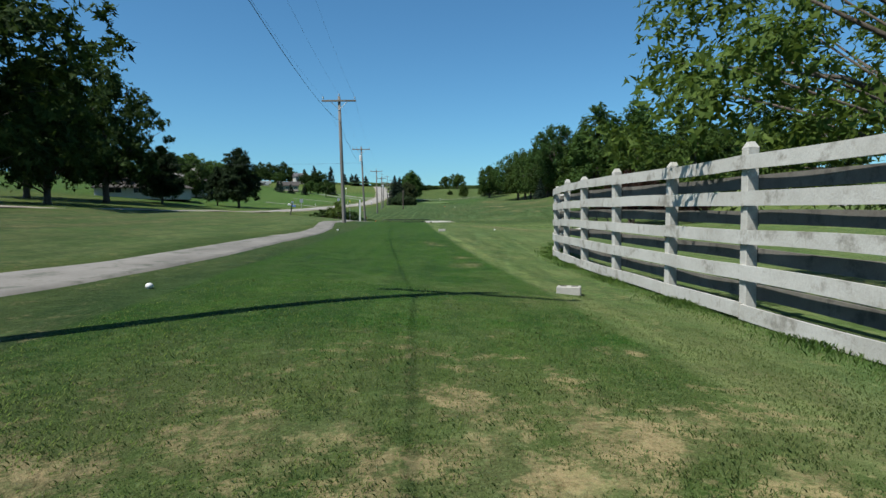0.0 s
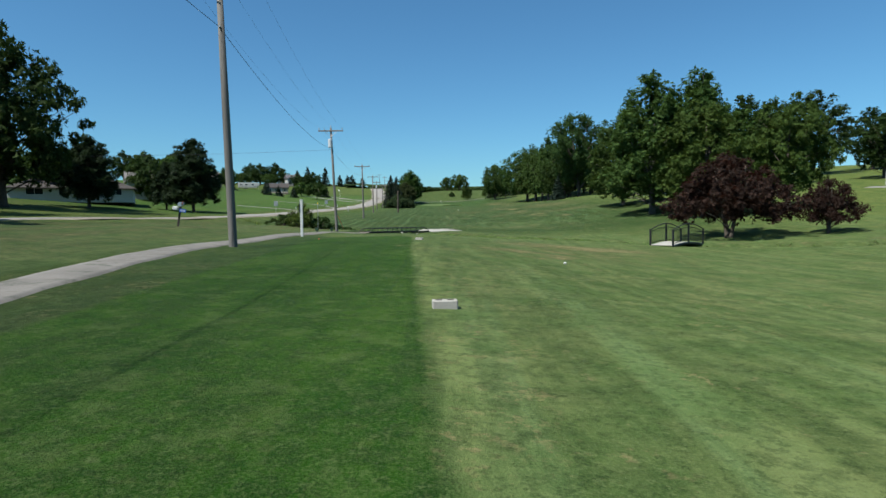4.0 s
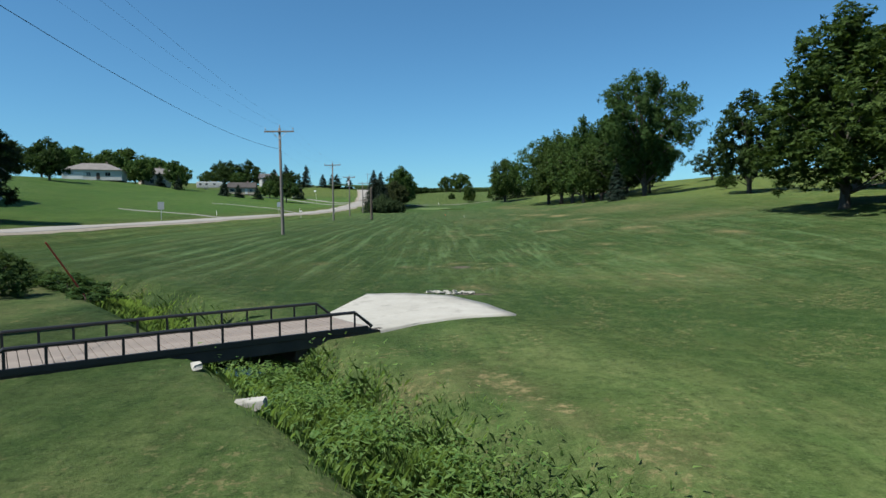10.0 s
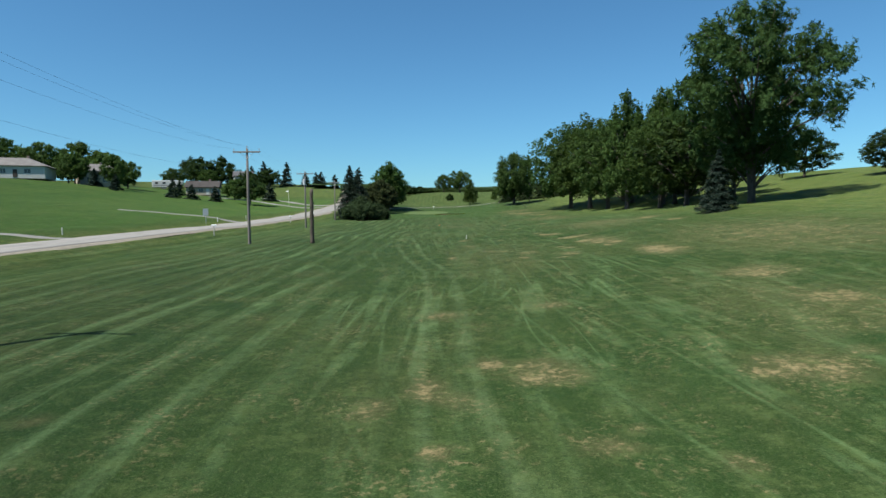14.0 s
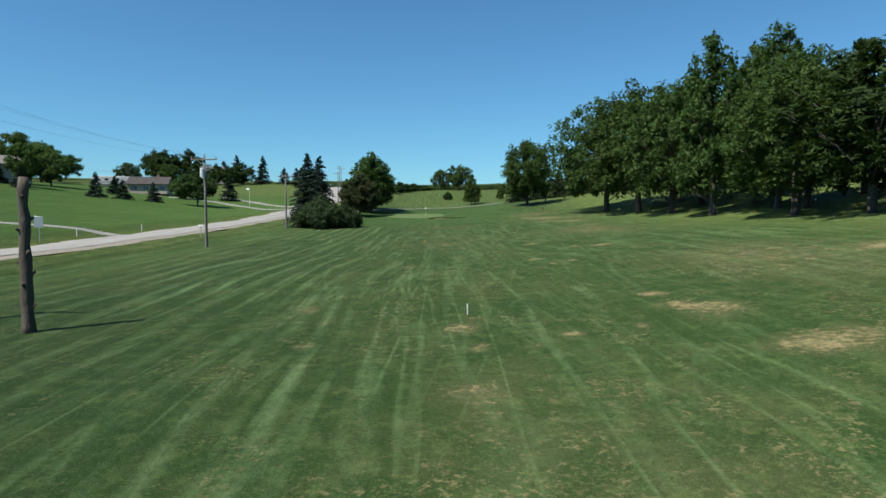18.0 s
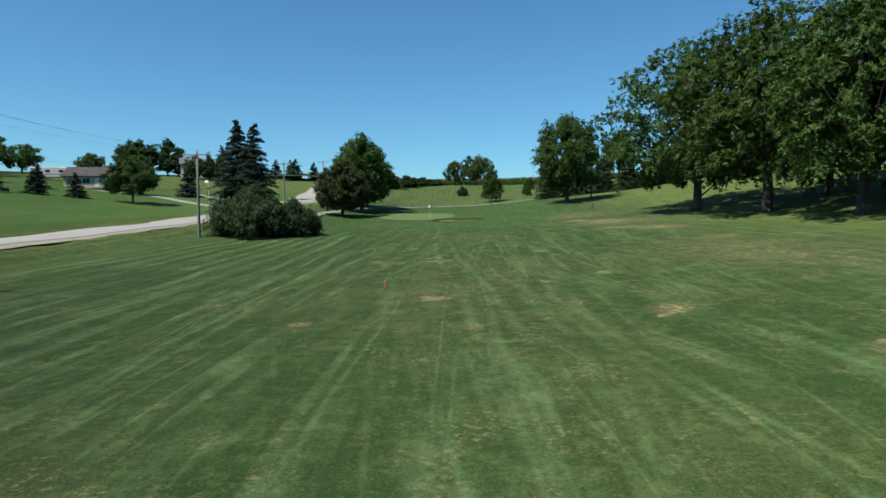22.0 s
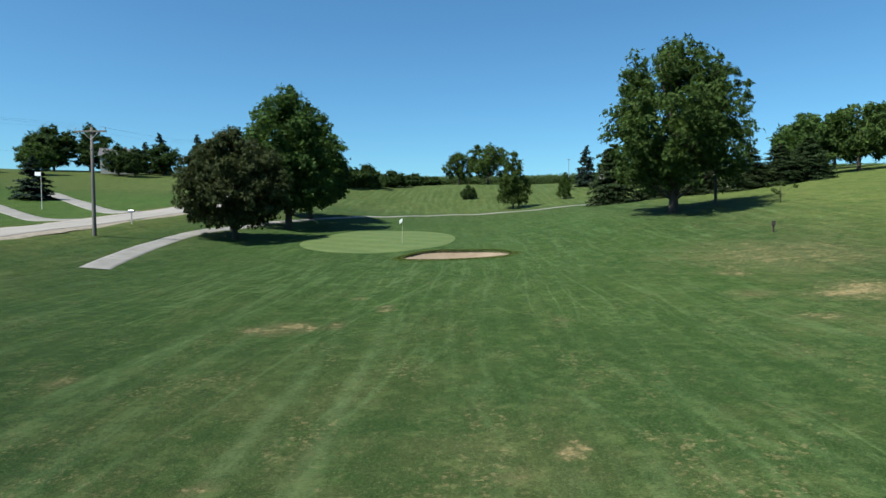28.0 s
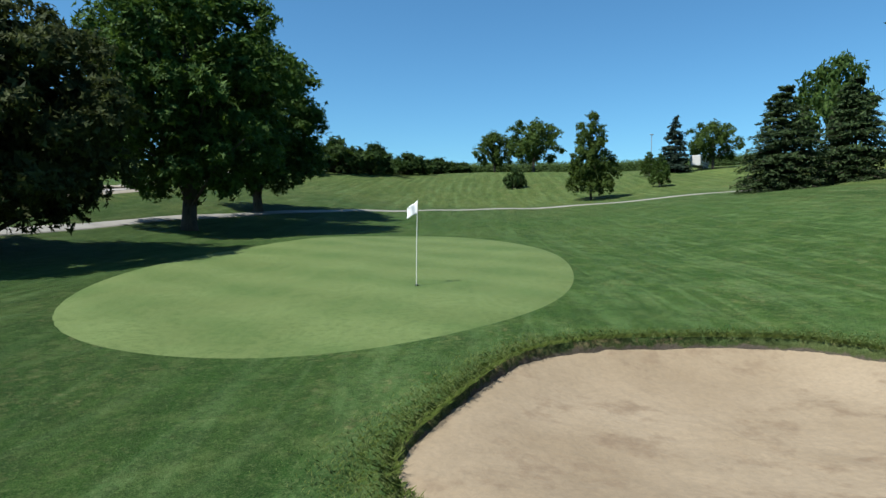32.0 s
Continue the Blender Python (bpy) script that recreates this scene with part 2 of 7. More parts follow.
def green_material():
    n = Nodes("putting_turf")
    p = n.coords()
    sep = n.add("SeparateXYZ")
    n.link(p, sep.inputs[0])
    wob = n.math("MULTIPLY", n.noise(p, 0.3, 2), 1.2)
    band = n.math("SINE", n.math("MULTIPLY", n.math("ADD", n.math("ADD", n.math("MULTIPLY", sep.outputs["X"], 0.55), n.math("MULTIPLY", sep.outputs["Y"], 0.83)), wob), 2.3))
    band2 = n.math("SINE", n.math("MULTIPLY", n.math("ADD", n.math("SUBTRACT", n.math("MULTIPLY", sep.outputs["X"], 0.83), n.math("MULTIPLY", sep.outputs["Y"], 0.55)), wob), 1.9))
    f = n.ramp(n.math("ADD", band, n.math("MULTIPLY", band2, 0.5)), -0.9, 0.9)
    col = n.mix(f, (0.0690, 0.1060, 0.0290), (0.1090, 0.1460, 0.0480))
    col = n.mix(n.ramp(n.noise(p, 0.5, 5, 0.65), 0.4, 0.75), col, (0.0912, 0.1176, 0.0360))
    fine = n.noise(p, 45, 3, 0.7)
    grain = n.noise(p, 7.0, 5, 0.75)
    col = n.mix(n.math("MULTIPLY", n.ramp(grain, 0.46, 0.60), 0.45), col, (0.0360, 0.0640, 0.0130))
    col = n.mix(n.math("MULTIPLY", n.ramp(n.noise(p, 1.1, 6, 0.72, (1.5, 0.5, 1)), 0.50, 0.60), 0.40), col, (0.0950, 0.1240, 0.0400))
    col = n.mix(n.math("MULTIPLY", n.ramp(fine, 0.44, 0.62), 0.35), col, (0.0400, 0.0700, 0.0160))
    n.bump(n.math("ADD", fine, grain), 0.015, 0.7)
    return n.done(col, 0.8, 0, 0.2)


def mottled(name, a, b, scale, rough=0.85, bump=0.01, fine_scale=40.0, dark=None, stretch=None, metal=0.0, spec=0.3, local=True):
    """A plain surface that varies between two colours at two scales, with fine relief and darker stains."""
    n = Nodes(name)
    p = n.local() if local else n.coords()
    f = n.noise(p, scale, 5, 0.62, stretch)
    g = n.noise(p, fine_scale, 3, 0.65, stretch)
    col = n.mix(n.ramp(f, 0.32, 0.68), a, b)
    if dark:
        col = n.mix(n.math("MULTIPLY", n.ramp(n.noise(p, scale * 2.3, 5, 0.7, stretch), 0.53, 0.66), 0.8), col, dark)
    col = n.mix(n.math("MULTIPLY", n.ramp(g, 0.35, 0.7), 0.3), col, n.mix(0.55, col, (0.03, 0.03, 0.03)))
    n.bump(n.math("ADD", g, n.math("MULTIPLY", f, 0.5)), bump, 0.7)
    return n.done(col, rough, metal, spec)


def leaf_material(name, a, b, through, gloss=0.12, random_tree=0.25, share=0.30):
    """Leaves: each leaf its own shade, each tree its own tint, light shining through."""
    n = Nodes(name)
    island = n.add("NewGeometry").outputs["Random Per Island"]
    tree = n.add("ObjectInfo").outputs["Random"]
    col = n.mix(island, a, b)
    hsv = n.add("HueSaturation")
    n.link(n.math("ADD", 0.49, n.math("MULTIPLY", tree, 0.02)), hsv.inputs["Hue"])
    n.link(n.math("ADD", 1.0 - random_tree / 2, n.math("MULTIPLY", tree, random_tree)), hsv.inputs["Value"])
    n.link(col, hsv.inputs["Color"])
    n.done(hsv.outputs["Color"], 0.65, 0, gloss)
    t = n.add("BsdfTranslucent")
    n.link(n.mix(0.5, hsv.outputs["Color"], through), t.inputs["Color"])
    m = n.add("MixShader")
    m.inputs[0].default_value = share
    n.link(n.bsdf.outputs[0], m.inputs[1])
    n.link(t.outputs[0], m.inputs[2])
    n.link(m.outputs[0], n.out.inputs["Surface"])
    return n.mat


def plain(name, color, rough=0.5, metal=0.0, spec=0.4):
    n = Nodes(name)
    f = n.noise(n.local(), 6.0, 4, 0.6)
    c = n.mix(n.math("MULTIPLY", n.ramp(f, 0.35, 0.7), 0.35), color, tuple(v * 0.72 for v in color))
    return n.done(c, rough, metal, spec)


M_GRASS = grass_material()
M_GREEN = green_material()
M_SAND = mottled("bunker_sand", (0.196, 0.148, 0.094), (0.248, 0.194, 0.130), 0.5, 0.95, 0.012, 14.0, (0.150, 0.105, 0.066), local=False)
M_ROAD = mottled("worn_road", (0.221, 0.205, 0.184), (0.282, 0.257, 0.227), 0.35, 0.9, 0.006, 25.0, (0.166, 0.153, 0.138), (3.0, 0.3, 1), local=False)
M_SHOULDER = mottled("gravel", (0.196, 0.167, 0.128), (0.266, 0.231, 0.179), 1.2, 0.95, 0.02, 30.0, (0.128, 0.110, 0.081), local=False)
M_PATH = mottled("cart_path_asphalt", (0.135, 0.122, 0.106), (0.205, 0.186, 0.163), 0.9, 0.9, 0.010, 30.0, (0.062, 0.066, 0.045), local=False)
M_CONCRETE = mottled("pale_concrete", (0.305, 0.285, 0.245), (0.385, 0.362, 0.318), 0.8, 0.85, 0.004, 40.0, (0.252, 0.233, 0.201), local=False)
M_PATH_PALE = mottled("pale_cart_path", (0.170, 0.162, 0.143), (0.235, 0.224, 0.202), 0.6, 0.9, 0.006, 40.0, (0.148, 0.139, 0.123), local=False)
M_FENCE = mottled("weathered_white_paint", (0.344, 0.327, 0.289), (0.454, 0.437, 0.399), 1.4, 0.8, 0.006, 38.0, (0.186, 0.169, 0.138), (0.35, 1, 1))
# back boards: the fence paint with their shade put into the colour
M_FENCE_BACK = mottled("shaded_weathered_paint", (0.085, 0.078, 0.068), (0.15, 0.138, 0.12), 1.4, 0.85, 0.006, 38.0, (0.05, 0.045, 0.04), (0.35, 1, 1))
M_POLE = mottled("weathered_pole_wood", (0.105, 0.096, 0.086), (0.175, 0.162, 0.146), 1.6, 0.9, 0.02, 24.0, (0.055, 0.05, 0.045), (1, 1, 0.08))
M_ARM = mottled("crossarm_wood", (0.13, 0.112, 0.094), (0.21, 0.185, 0.155), 2.0, 0.9, 0.01, 30.0, (0.07, 0.06, 0.05), (0.1, 1, 1))
M_BARK = mottled("bark", (0.0600, 0.0480, 0.0372), (0.1140, 0.0930, 0.0720), 2.2, 0.95, 0.06, 14.0, (0.0270, 0.0216, 0.0180), (1, 1, 0.3))
M_PALE_BARK = mottled("grey_bark", (0.0840, 0.0735, 0.0630), (0.1330, 0.1176, 0.1015), 2.0, 0.95, 0.05, 14.0, (0.0420, 0.0350, 0.0294), (1, 1, 0.3))
M_INSULATOR = plain("porcelain", (0.32, 0.31, 0.30), 0.25, 0, 0.5)
M_STEEL = plain("galvanised_steel", (0.42, 0.43, 0.44), 0.45, 0.8)
M_WIRE = plain("wire", (0.05, 0.05, 0.055), 0.5, 0.6)
M_BLACK = plain("black_paint", (0.018, 0.018, 0.02), 0.45)
M_WHITE = plain("white_paint", (0.549, 0.541, 0.520), 0.5)
M_TANK = plain("grey_tank_paint", (0.48, 0.50, 0.51), 0.4)
M_DECK = mottled("bridge_deck_boards", (0.165, 0.135, 0.115), (0.245, 0.205, 0.175), 1.5, 0.85, 0.006, 40.0, (0.16, 0.12, 0.10), (0.2, 1, 1))
M_BEAM = mottled("bridge_beam", (0.035, 0.028, 0.025), (0.07, 0.055, 0.045), 1.2, 0.85, 0.01)
M_WATER = plain("creek_water", (0.02, 0.024, 0.014), 0.08, 0, 0.5)
M_ROOF = mottled("asphalt_shingle", (0.128, 0.116, 0.108), (0.192, 0.176, 0.164), 0.8, 0.95, 0.02, 8.0)
M_ROOF_BROWN = mottled("brown_shingle", (0.038, 0.032, 0.029), (0.070, 0.060, 0.054), 0.8, 0.95, 0.02, 8.0)
M_ROOF_DARK = mottled("dark_shingle", (0.075, 0.072, 0.075), (0.13, 0.125, 0.125), 0.8, 0.95, 0.02, 8.0)
M_SIDING = mottled("white_siding", (0.421, 0.415, 0.389), (0.472, 0.465, 0.446), 0.6, 0.7, 0.004)
M_TAN = mottled("tan_siding", (0.34, 0.285, 0.22), (0.42, 0.36, 0.285), 0.6, 0.8, 0.004)
M_BRICK = mottled("brown_brick", (0.17, 0.125, 0.10), (0.26, 0.195, 0.155), 3.0, 0.9, 0.01)
M_PANE = plain("window_glass", (0.02, 0.025, 0.03), 0.06, 0, 0.6)
M_BLUE = plain("blue_plate", (0.02, 0.10, 0.42), 0.4)
M_RED = plain("red_marker_paint", (0.55, 0.06, 0.03), 0.5)
M_YELLOW = plain("yellow_marker", (0.72, 0.50, 0.03), 0.5)
M_GREENBOX = plain("dark_green_plastic", (0.018, 0.045, 0.022), 0.5)
M_CLOTH = plain("white_cloth", (0.80, 0.80, 0.80), 0.8)
L_MAPLE = leaf_material("maple_leaves", (0.0164, 0.0383, 0.0096), (0.0765, 0.1216, 0.0288), (0.0972, 0.1620, 0.0173), 0.08)
L_DARK = leaf_material("dark_leaves", (0.0118, 0.0252, 0.0074), (0.0449, 0.0712, 0.0191), (0.055, 0.095, 0.011), 0.06)
L_LIGHT = leaf_material("light_leaves", (0.0288, 0.0576, 0.0114), (0.0672, 0.1056, 0.0228), (0.130, 0.200, 0.026), 0.08)
L_ASH = leaf_material("ash_leaves", (0.040, 0.072, 0.0130), (0.090, 0.128, 0.0260), (0.180, 0.260, 0.034), 0.10, 0.25, 0.3)
L_LOCUST = leaf_material("feathery_leaves", (0.0229, 0.0471, 0.0127), (0.0538, 0.0875, 0.0256), (0.100, 0.150, 0.024), 0.06)
L_RED = leaf_material("purple_leaves", (0.013, 0.0095, 0.0080), (0.040, 0.021, 0.0160), (0.120, 0.036, 0.019), 0.06)
L_BRONZE = leaf_material("bronze_leaves", (0.0197, 0.0317, 0.0131), (0.0772, 0.0930, 0.0351), (0.0732, 0.0915, 0.0183), 0.06)
L_SPRUCE = leaf_material("spruce_needles", (0.0150, 0.0275, 0.0187), (0.0400, 0.0612, 0.0425), (0.034, 0.061, 0.027), 0.1)
L_PINE = leaf_material("pine_needles", (0.0102, 0.0204, 0.0084), (0.0264, 0.0444, 0.0162), (0.041, 0.068, 0.020), 0.1)
L_JUNIPER = leaf_material("juniper_needles", (0.0156, 0.0288, 0.0120), (0.0552, 0.0792, 0.0300), (0.054, 0.085, 0.022), 0.08)
L_REED = leaf_material("reed_blades", (0.067, 0.140, 0.030), (0.158, 0.238, 0.060), (0.305, 0.464, 0.073), 0.3, 0.25, 0.45)
L_TURF = leaf_material("turf_blades", (0.0680, 0.1020, 0.0281), (0.1615, 0.1785, 0.0646), (0.240, 0.360, 0.070), 0.1, 0.2, 0.4)
L_CORN = leaf_material("corn_leaves", (0.036, 0.062, 0.014), (0.069, 0.098, 0.027), (0.119, 0.178, 0.030), 0.2)


# ---- shape helpers ----
def part(name, bm, material, parent=None, label="", smooth=False):
    """Links a bmesh as one mesh object under a thing or a part."""
    me = bpy.data.meshes.new(name)
    if smooth:
        for f in bm.faces:
            f.smooth = True
    bm.to_mesh(me)
    bm.free()
    me.materials.append(material)
    ob = new(name, me)
    if parent is not None:
        ob.parent = parent
    if label:
        ob["label"] = label
    return ob


def sheet(name, verts, faces, material, parent=None, smooth=True):
    me = bpy.data.meshes.new(name)
    me.from_pydata([tuple(v) for v in verts], [], [tuple(f) for f in faces])
    me.materials.append(material)
    if smooth:
        me.polygons.foreach_set("use_smooth", [True] * len(me.polygons))
    me.update()
    ob = new(name, me)
    if parent is not None:
        ob.parent = parent
    return ob


def thing(name, label, category, m, group="", kind=""):
    """An Empty at a thing's base."""
    ob = new(name)
    ob.matrix_world = m
    return tagged(ob, label, category, group, kind)


def box(bm, x0, y0, z0, x1, y1, z1, bevel=0.0, m=None):
    """Adds a box; bevel rounds its edges."""
    r = bmesh.ops.create_cube(bm, size=1.0)
    vs = r["verts"]
    for v in vs:
        v.co = Vector(((x0 + x1) / 2 + v.co.x * (x1 - x0), (y0 + y1) / 2 + v.co.y * (y1 - y0), (z0 + z1) / 2 + v.co.z * (z1 - z0)))
    if bevel:
        es = {e for v in vs for e in v.link_edges}
        r = bmesh.ops.bevel(bm, geom=list(es), offset=bevel, segments=1, affect="EDGES")
        vs = list({v for f in r["faces"] for v in f.verts} | {v for v in vs if v.is_valid})
    if m is not None:
        for v in vs:
            v.co = m @ v.co
    return bm


def boxed(*args, **kw):
    return box(bmesh.new(), *args, **kw)


def tube(bm, points, radii, sides=8, cap=True):
    """A tapered tube through points."""
    rings = []
    n = len(points)
    for i, (p, r) in enumerate(zip(points, radii)):
        p = Vector(p)
        d = Vector(points[min(i + 1, n - 1)]) - Vector(points[max(i - 1, 0)])
        d = d.normalized() if d.length > 1e-6 else Vector((0, 0, 1))
        u = d.cross(Vector((0, 1, 0.02)) if abs(d.y) < 0.8 else Vector((1, 0, 0.02))).normalized()
        w = d.cross(u)
        rings.append([bm.verts.new(p + (u * math.cos(k * math.tau / sides) + w * math.sin(k * math.tau / sides)) * r) for k in range(sides)])
    for a, b in zip(rings, rings[1:]):
        for k in range(sides):
            bm.faces.new((a[k], a[(k + 1) % sides], b[(k + 1) % sides], b[k]))
    if cap:
        bm.faces.new(rings[0][::-1])
        bm.faces.new(rings[-1])
    return bm


def tubed(points, radii, sides=8):
    return tube(bmesh.new(), points, radii, sides)


# ---- the lie of the land ----
WEST = [
    (-160, [(-60, 6), (60, 8), (120, 12), (180, 16), (240, 19.5), (300, 21), (360, 24), (430, 28), (520, 30), (700, 30)]),
    (-105, [(-60, 4.5), (60, 6), (120, 9), (180, 12.5), (270, 17.3), (300, 17.5), (360, 20.5), (430, 26.5), (520, 29), (700, 29)]),
    (-70, [(-60, 3), (60, 4.0), (120, 6.3), (180, 9), (240, 11.3), (300, 13.2), (360, 18), (430, 25.5), (520, 28), (700, 28)]),
    (-42, [(-60, 2), (40, 2.4), (90, 2.8), (125, 3.5), (165, 5.2), (205, 6.9), (240, 8.0), (290, 10.0), (330, 14.0), (380, 20), (450, 24), (700, 27)]),
]
MIDDLE = [
    (-27, [(-60, 1.6), (40, 2.0), (90, 2.1), (125, 2.8), (165, 4.0), (205, 5.2), (240, 6.7), (280, 9.3), (330, 13.8), (380, 20), (450, 23), (700, 26)]),
    (-14, [(-60, 0.9), (0, 0.9), (45, 1.5), (60, 1.5), (90, 0.9), (125, 2.2), (165, 3.5), (205, 4.7), (240, 6.0), (285, 8.1), (330, 12.5), (380, 18.6), (450, 21), (700, 24)]),
    (-7, [(-60, 0.3), (0, 0.45), (42, 0.94), (56, 0.9), (85, 0.6), (125, 2.1), (165, 3.6), (205, 4.6), (240, 6.0), (280, 7.8), (330, 11.5), (375, 18.0), (450, 20.5), (700, 22)]),
    (0, [(-60, 0.2), (0, 0.2), (30, 0.55), (55, 0.75), (85, 0.5), (125, 2.0), (165, 3.65), (205, 4.6), (240, 6.0), (275, 7.6), (330, 11.3), (372, 18.0), (450, 20.5), (700, 22)]),
]
EAST = [
    (8, [(-60, -0.3), (10, -0.25), (40, 0.0), (65, 0.1), (90, 0.6), (125, 2.3), (165, 3.9), (205, 4.8), (240, 6.2), (275, 7.8), (330, 11.5), (372, 18.0), (450, 20.5), (700, 22)]),
    (20, [(-60, -0.6), (10, -0.5), (66, 0.0), (90, 1.4), (115, 3.0), (165, 5.2), (205, 5.8), (240, 6.9), (270, 8.5), (287, 10.2), (330, 12.6), (372, 18.0), (450, 21), (700, 22)]),
    (32, [(-60, -0.3), (10, 0.0), (66, 0.8), (90, 2.2), (115, 4.4), (165, 6.8), (212, 7.3), (250, 8.4), (285, 11.4), (330, 13.8), (372, 18.3), (450, 21.5), (700, 22)]),
    (70, [(-60, 0.0), (10, 0.5), (66, 3.0), (115, 7.0), (165, 11), (212, 13.5), (250, 15), (300, 16.6), (372, 20.5), (450, 22.5), (700, 23)]),
    (160, [(-60, 2.0), (66, 9.0), (165, 17), (250, 20), (330, 21), (450, 23), (700, 24)]),
]
PROFILES = WEST + MIDDLE + EAST


def slopes(ks, zs):
    out = []
    for j in range(len(ks)):
        a, b = max(j - 1, 0), min(j + 1, len(ks) - 1)
        out.append((zs[b] - zs[a]) / (ks[b] - ks[a]))
    return out


def curve(ks, zs, q):
    """Smooth curve through knots, level beyond the ends; zs may be rows of arrays."""
    q = np.clip(q, ks[0], ks[-1])
    i = np.clip(np.searchsorted(ks, q, side="right") - 1, 0, len(ks) - 2)
    ks = np.asarray(ks, float)
    m = np.array(slopes(ks, zs))
    zs = np.array(zs)
    h = ks[i + 1] - ks[i]
    s = (q - ks[i]) / h
    if zs.ndim == 2:
        at = np.arange(zs.shape[1])
        z0, z1, m0, m1 = zs[i, at], zs[i + 1, at], m[i, at] * h, m[i + 1, at] * h
    else:
        z0, z1, m0, m1 = zs[i], zs[i + 1], m[i] * h, m[i + 1] * h
    return (2 * s**3 - 3 * s * s + 1) * z0 + (s**3 - 2 * s * s + s) * m0 + (3 * s * s - 2 * s**3) * z1 + (s**3 - s * s) * m1


def step(a, b, v):
    t = np.clip((v - a) / (b - a), 0, 1)
    return t * t * (3 - 2 * t)


def to_line(x, y, line):
    """Distance from points to a bent line, and the height fraction along it."""
    best = np.full(x.shape, 1e9)
    for (ax, ay), (bx, by) in zip(line, line[1:]):
        dx, dy = bx - ax, by - ay
        t = np.clip(((x - ax) * dx + (y - ay) * dy) / (dx * dx + dy * dy), 0, 1)
        best = np.minimum(best, np.hypot(x - ax - t * dx, y - ay - t * dy))
    return best


ROAD = [(-29.5, -300), (-29.5, 285), (-30.5, 315), (-34, 350), (-40, 390), (-46, 430), (-52, 480)]
CREEK = [(-24.5, 99), (-17, 97.5), (-12, 94.6), (-8, 90.2), (-4.7, 86.4), (-3.0, 84.2), (-1.45, 81.8), (0.1, 79.4), (1.8, 77.0), (3.9, 74.5), (6.3, 72.3), (10, 69.6), (15.5, 65.4), (24, 60), (40, 59), (70, 58)]
GREEN_AT, GREEN_SIZE = (-3.2, 283.0), (6.3, 10.4)
BUNKER_AT, BUNKER_SIZE, BUNKER_TURN = (3.4, 270.85), (3.65, 2.75), 0.52


def road_x(y):
    return np.interp(y, [p[1] for p in ROAD], [p[0] for p in ROAD])


def base_z(x, y):
    rows = [curve([k[0] for k in ks], [k[1] for k in ks], y) for _, ks in PROFILES]
    return curve([px for px, _ in PROFILES], rows, x)


def blob(x, y, at, size, turn=0.0, wob=0.0):
    """1 on the rim of a rounded patch, less inside."""
    u, v = (x - at[0]), (y - at[1])
    c, s = math.cos(turn), math.sin(turn)
    u, v = (u * c + v * s) / size[0], (v * c - u * s) / size[1]
    ang = np.arctan2(v, u)
    return np.hypot(u, v) * (1 + wob * (np.sin(ang * 3 + 1.0) * 0.6 + np.sin(ang * 5 + 2.0) * 0.4))


def land_z(x, y):
    """The ground before the bunker is dug."""
    x, y = np.asarray(x, float).ravel(), np.asarray(y, float).ravel()
    z = base_z(x, y)
    # the road lies level across, with a shallow ditch on the golf side
    rx = road_x(y)
    rz = base_z(rx, y)
    d = np.abs(x - rx)
    z = z + (rz - 0.05 - z) * (1 - step(3.0, 7.0, d))
    z = z - 0.35 * np.exp(-((x - rx - 7.5) / 2.2) ** 2) * step(-20, 0, y) * (1 - step(240, 275, y))
    # creek bed
    d = to_line(x, y, CREEK)
    z = z - 0.75 * (1 - step(0.3, 1.5, d))
    # raised tee and green
    z = z + 0.03 * (1 - step(0.0, 1.6, np.maximum(tee_side(x, y), 0)))
    g = blob(x, y, GREEN_AT, GREEN_SIZE, 0, 0.02)
    z = z + 0.12 * (1 - step(0.8, 1.6, g))
    # small unevenness
    z = z + 0.05 * np.sin(x * 0.31 + 1.3 * np.sin(y * 0.11)) * np.sin(y * 0.23 + 0.7) + 0.03 * np.sin(x * 0.83 + y * 0.37)
    return z


def tee_side(x, y):
    """Metres outside the long tee; negative on it."""
    right = np.interp(y, [0, 9, 20, 28, 44, 57, 62], [1.7, 1.3, 0.2, -0.3, -1.3, -1.9, -3.0])
    left = np.interp(y, [0, 12, 30, 45, 62], [-3.2, -3.6, -4.4, -5.4, -6.6])
    return np.maximum.reduce([x - right, left - x, y - 61.5, 1.5 - y])


def ground_z(x, y):
    x, y = np.asarray(x, float).ravel(), np.asarray(y, float).ravel()
    z = land_z(x, y)
    b = blob(x, y, BUNKER_AT, BUNKER_SIZE, BUNKER_TURN, 0.08)
    return z - 0.75 * (1 - step(0.86, 1.07, b))


def gz(x, y):
    return float(ground_z([x], [y])[0])


def spaced(*pieces):
    """Grid lines: (start, end, gap) pieces joined."""
    out = []
    for a, b, gap in pieces:
        out += list(np.arange(a, b - 1e-6, gap))
    return np.array(out + [pieces[-1][1]])


def spread(base, far, count):
    return base * (far / base) ** (np.arange(1, count + 1) / count)


def patches(x, y, spots):
    """Soft patches from (x, y, half width, half length, strength)."""
    v = np.zeros(x.shape)
    for px, py, sx, sy, k in spots:
        v = np.maximum(v, k * np.exp(-(((x - px) / sx) ** 2 + ((y - py) / sy) ** 2)))
    return v


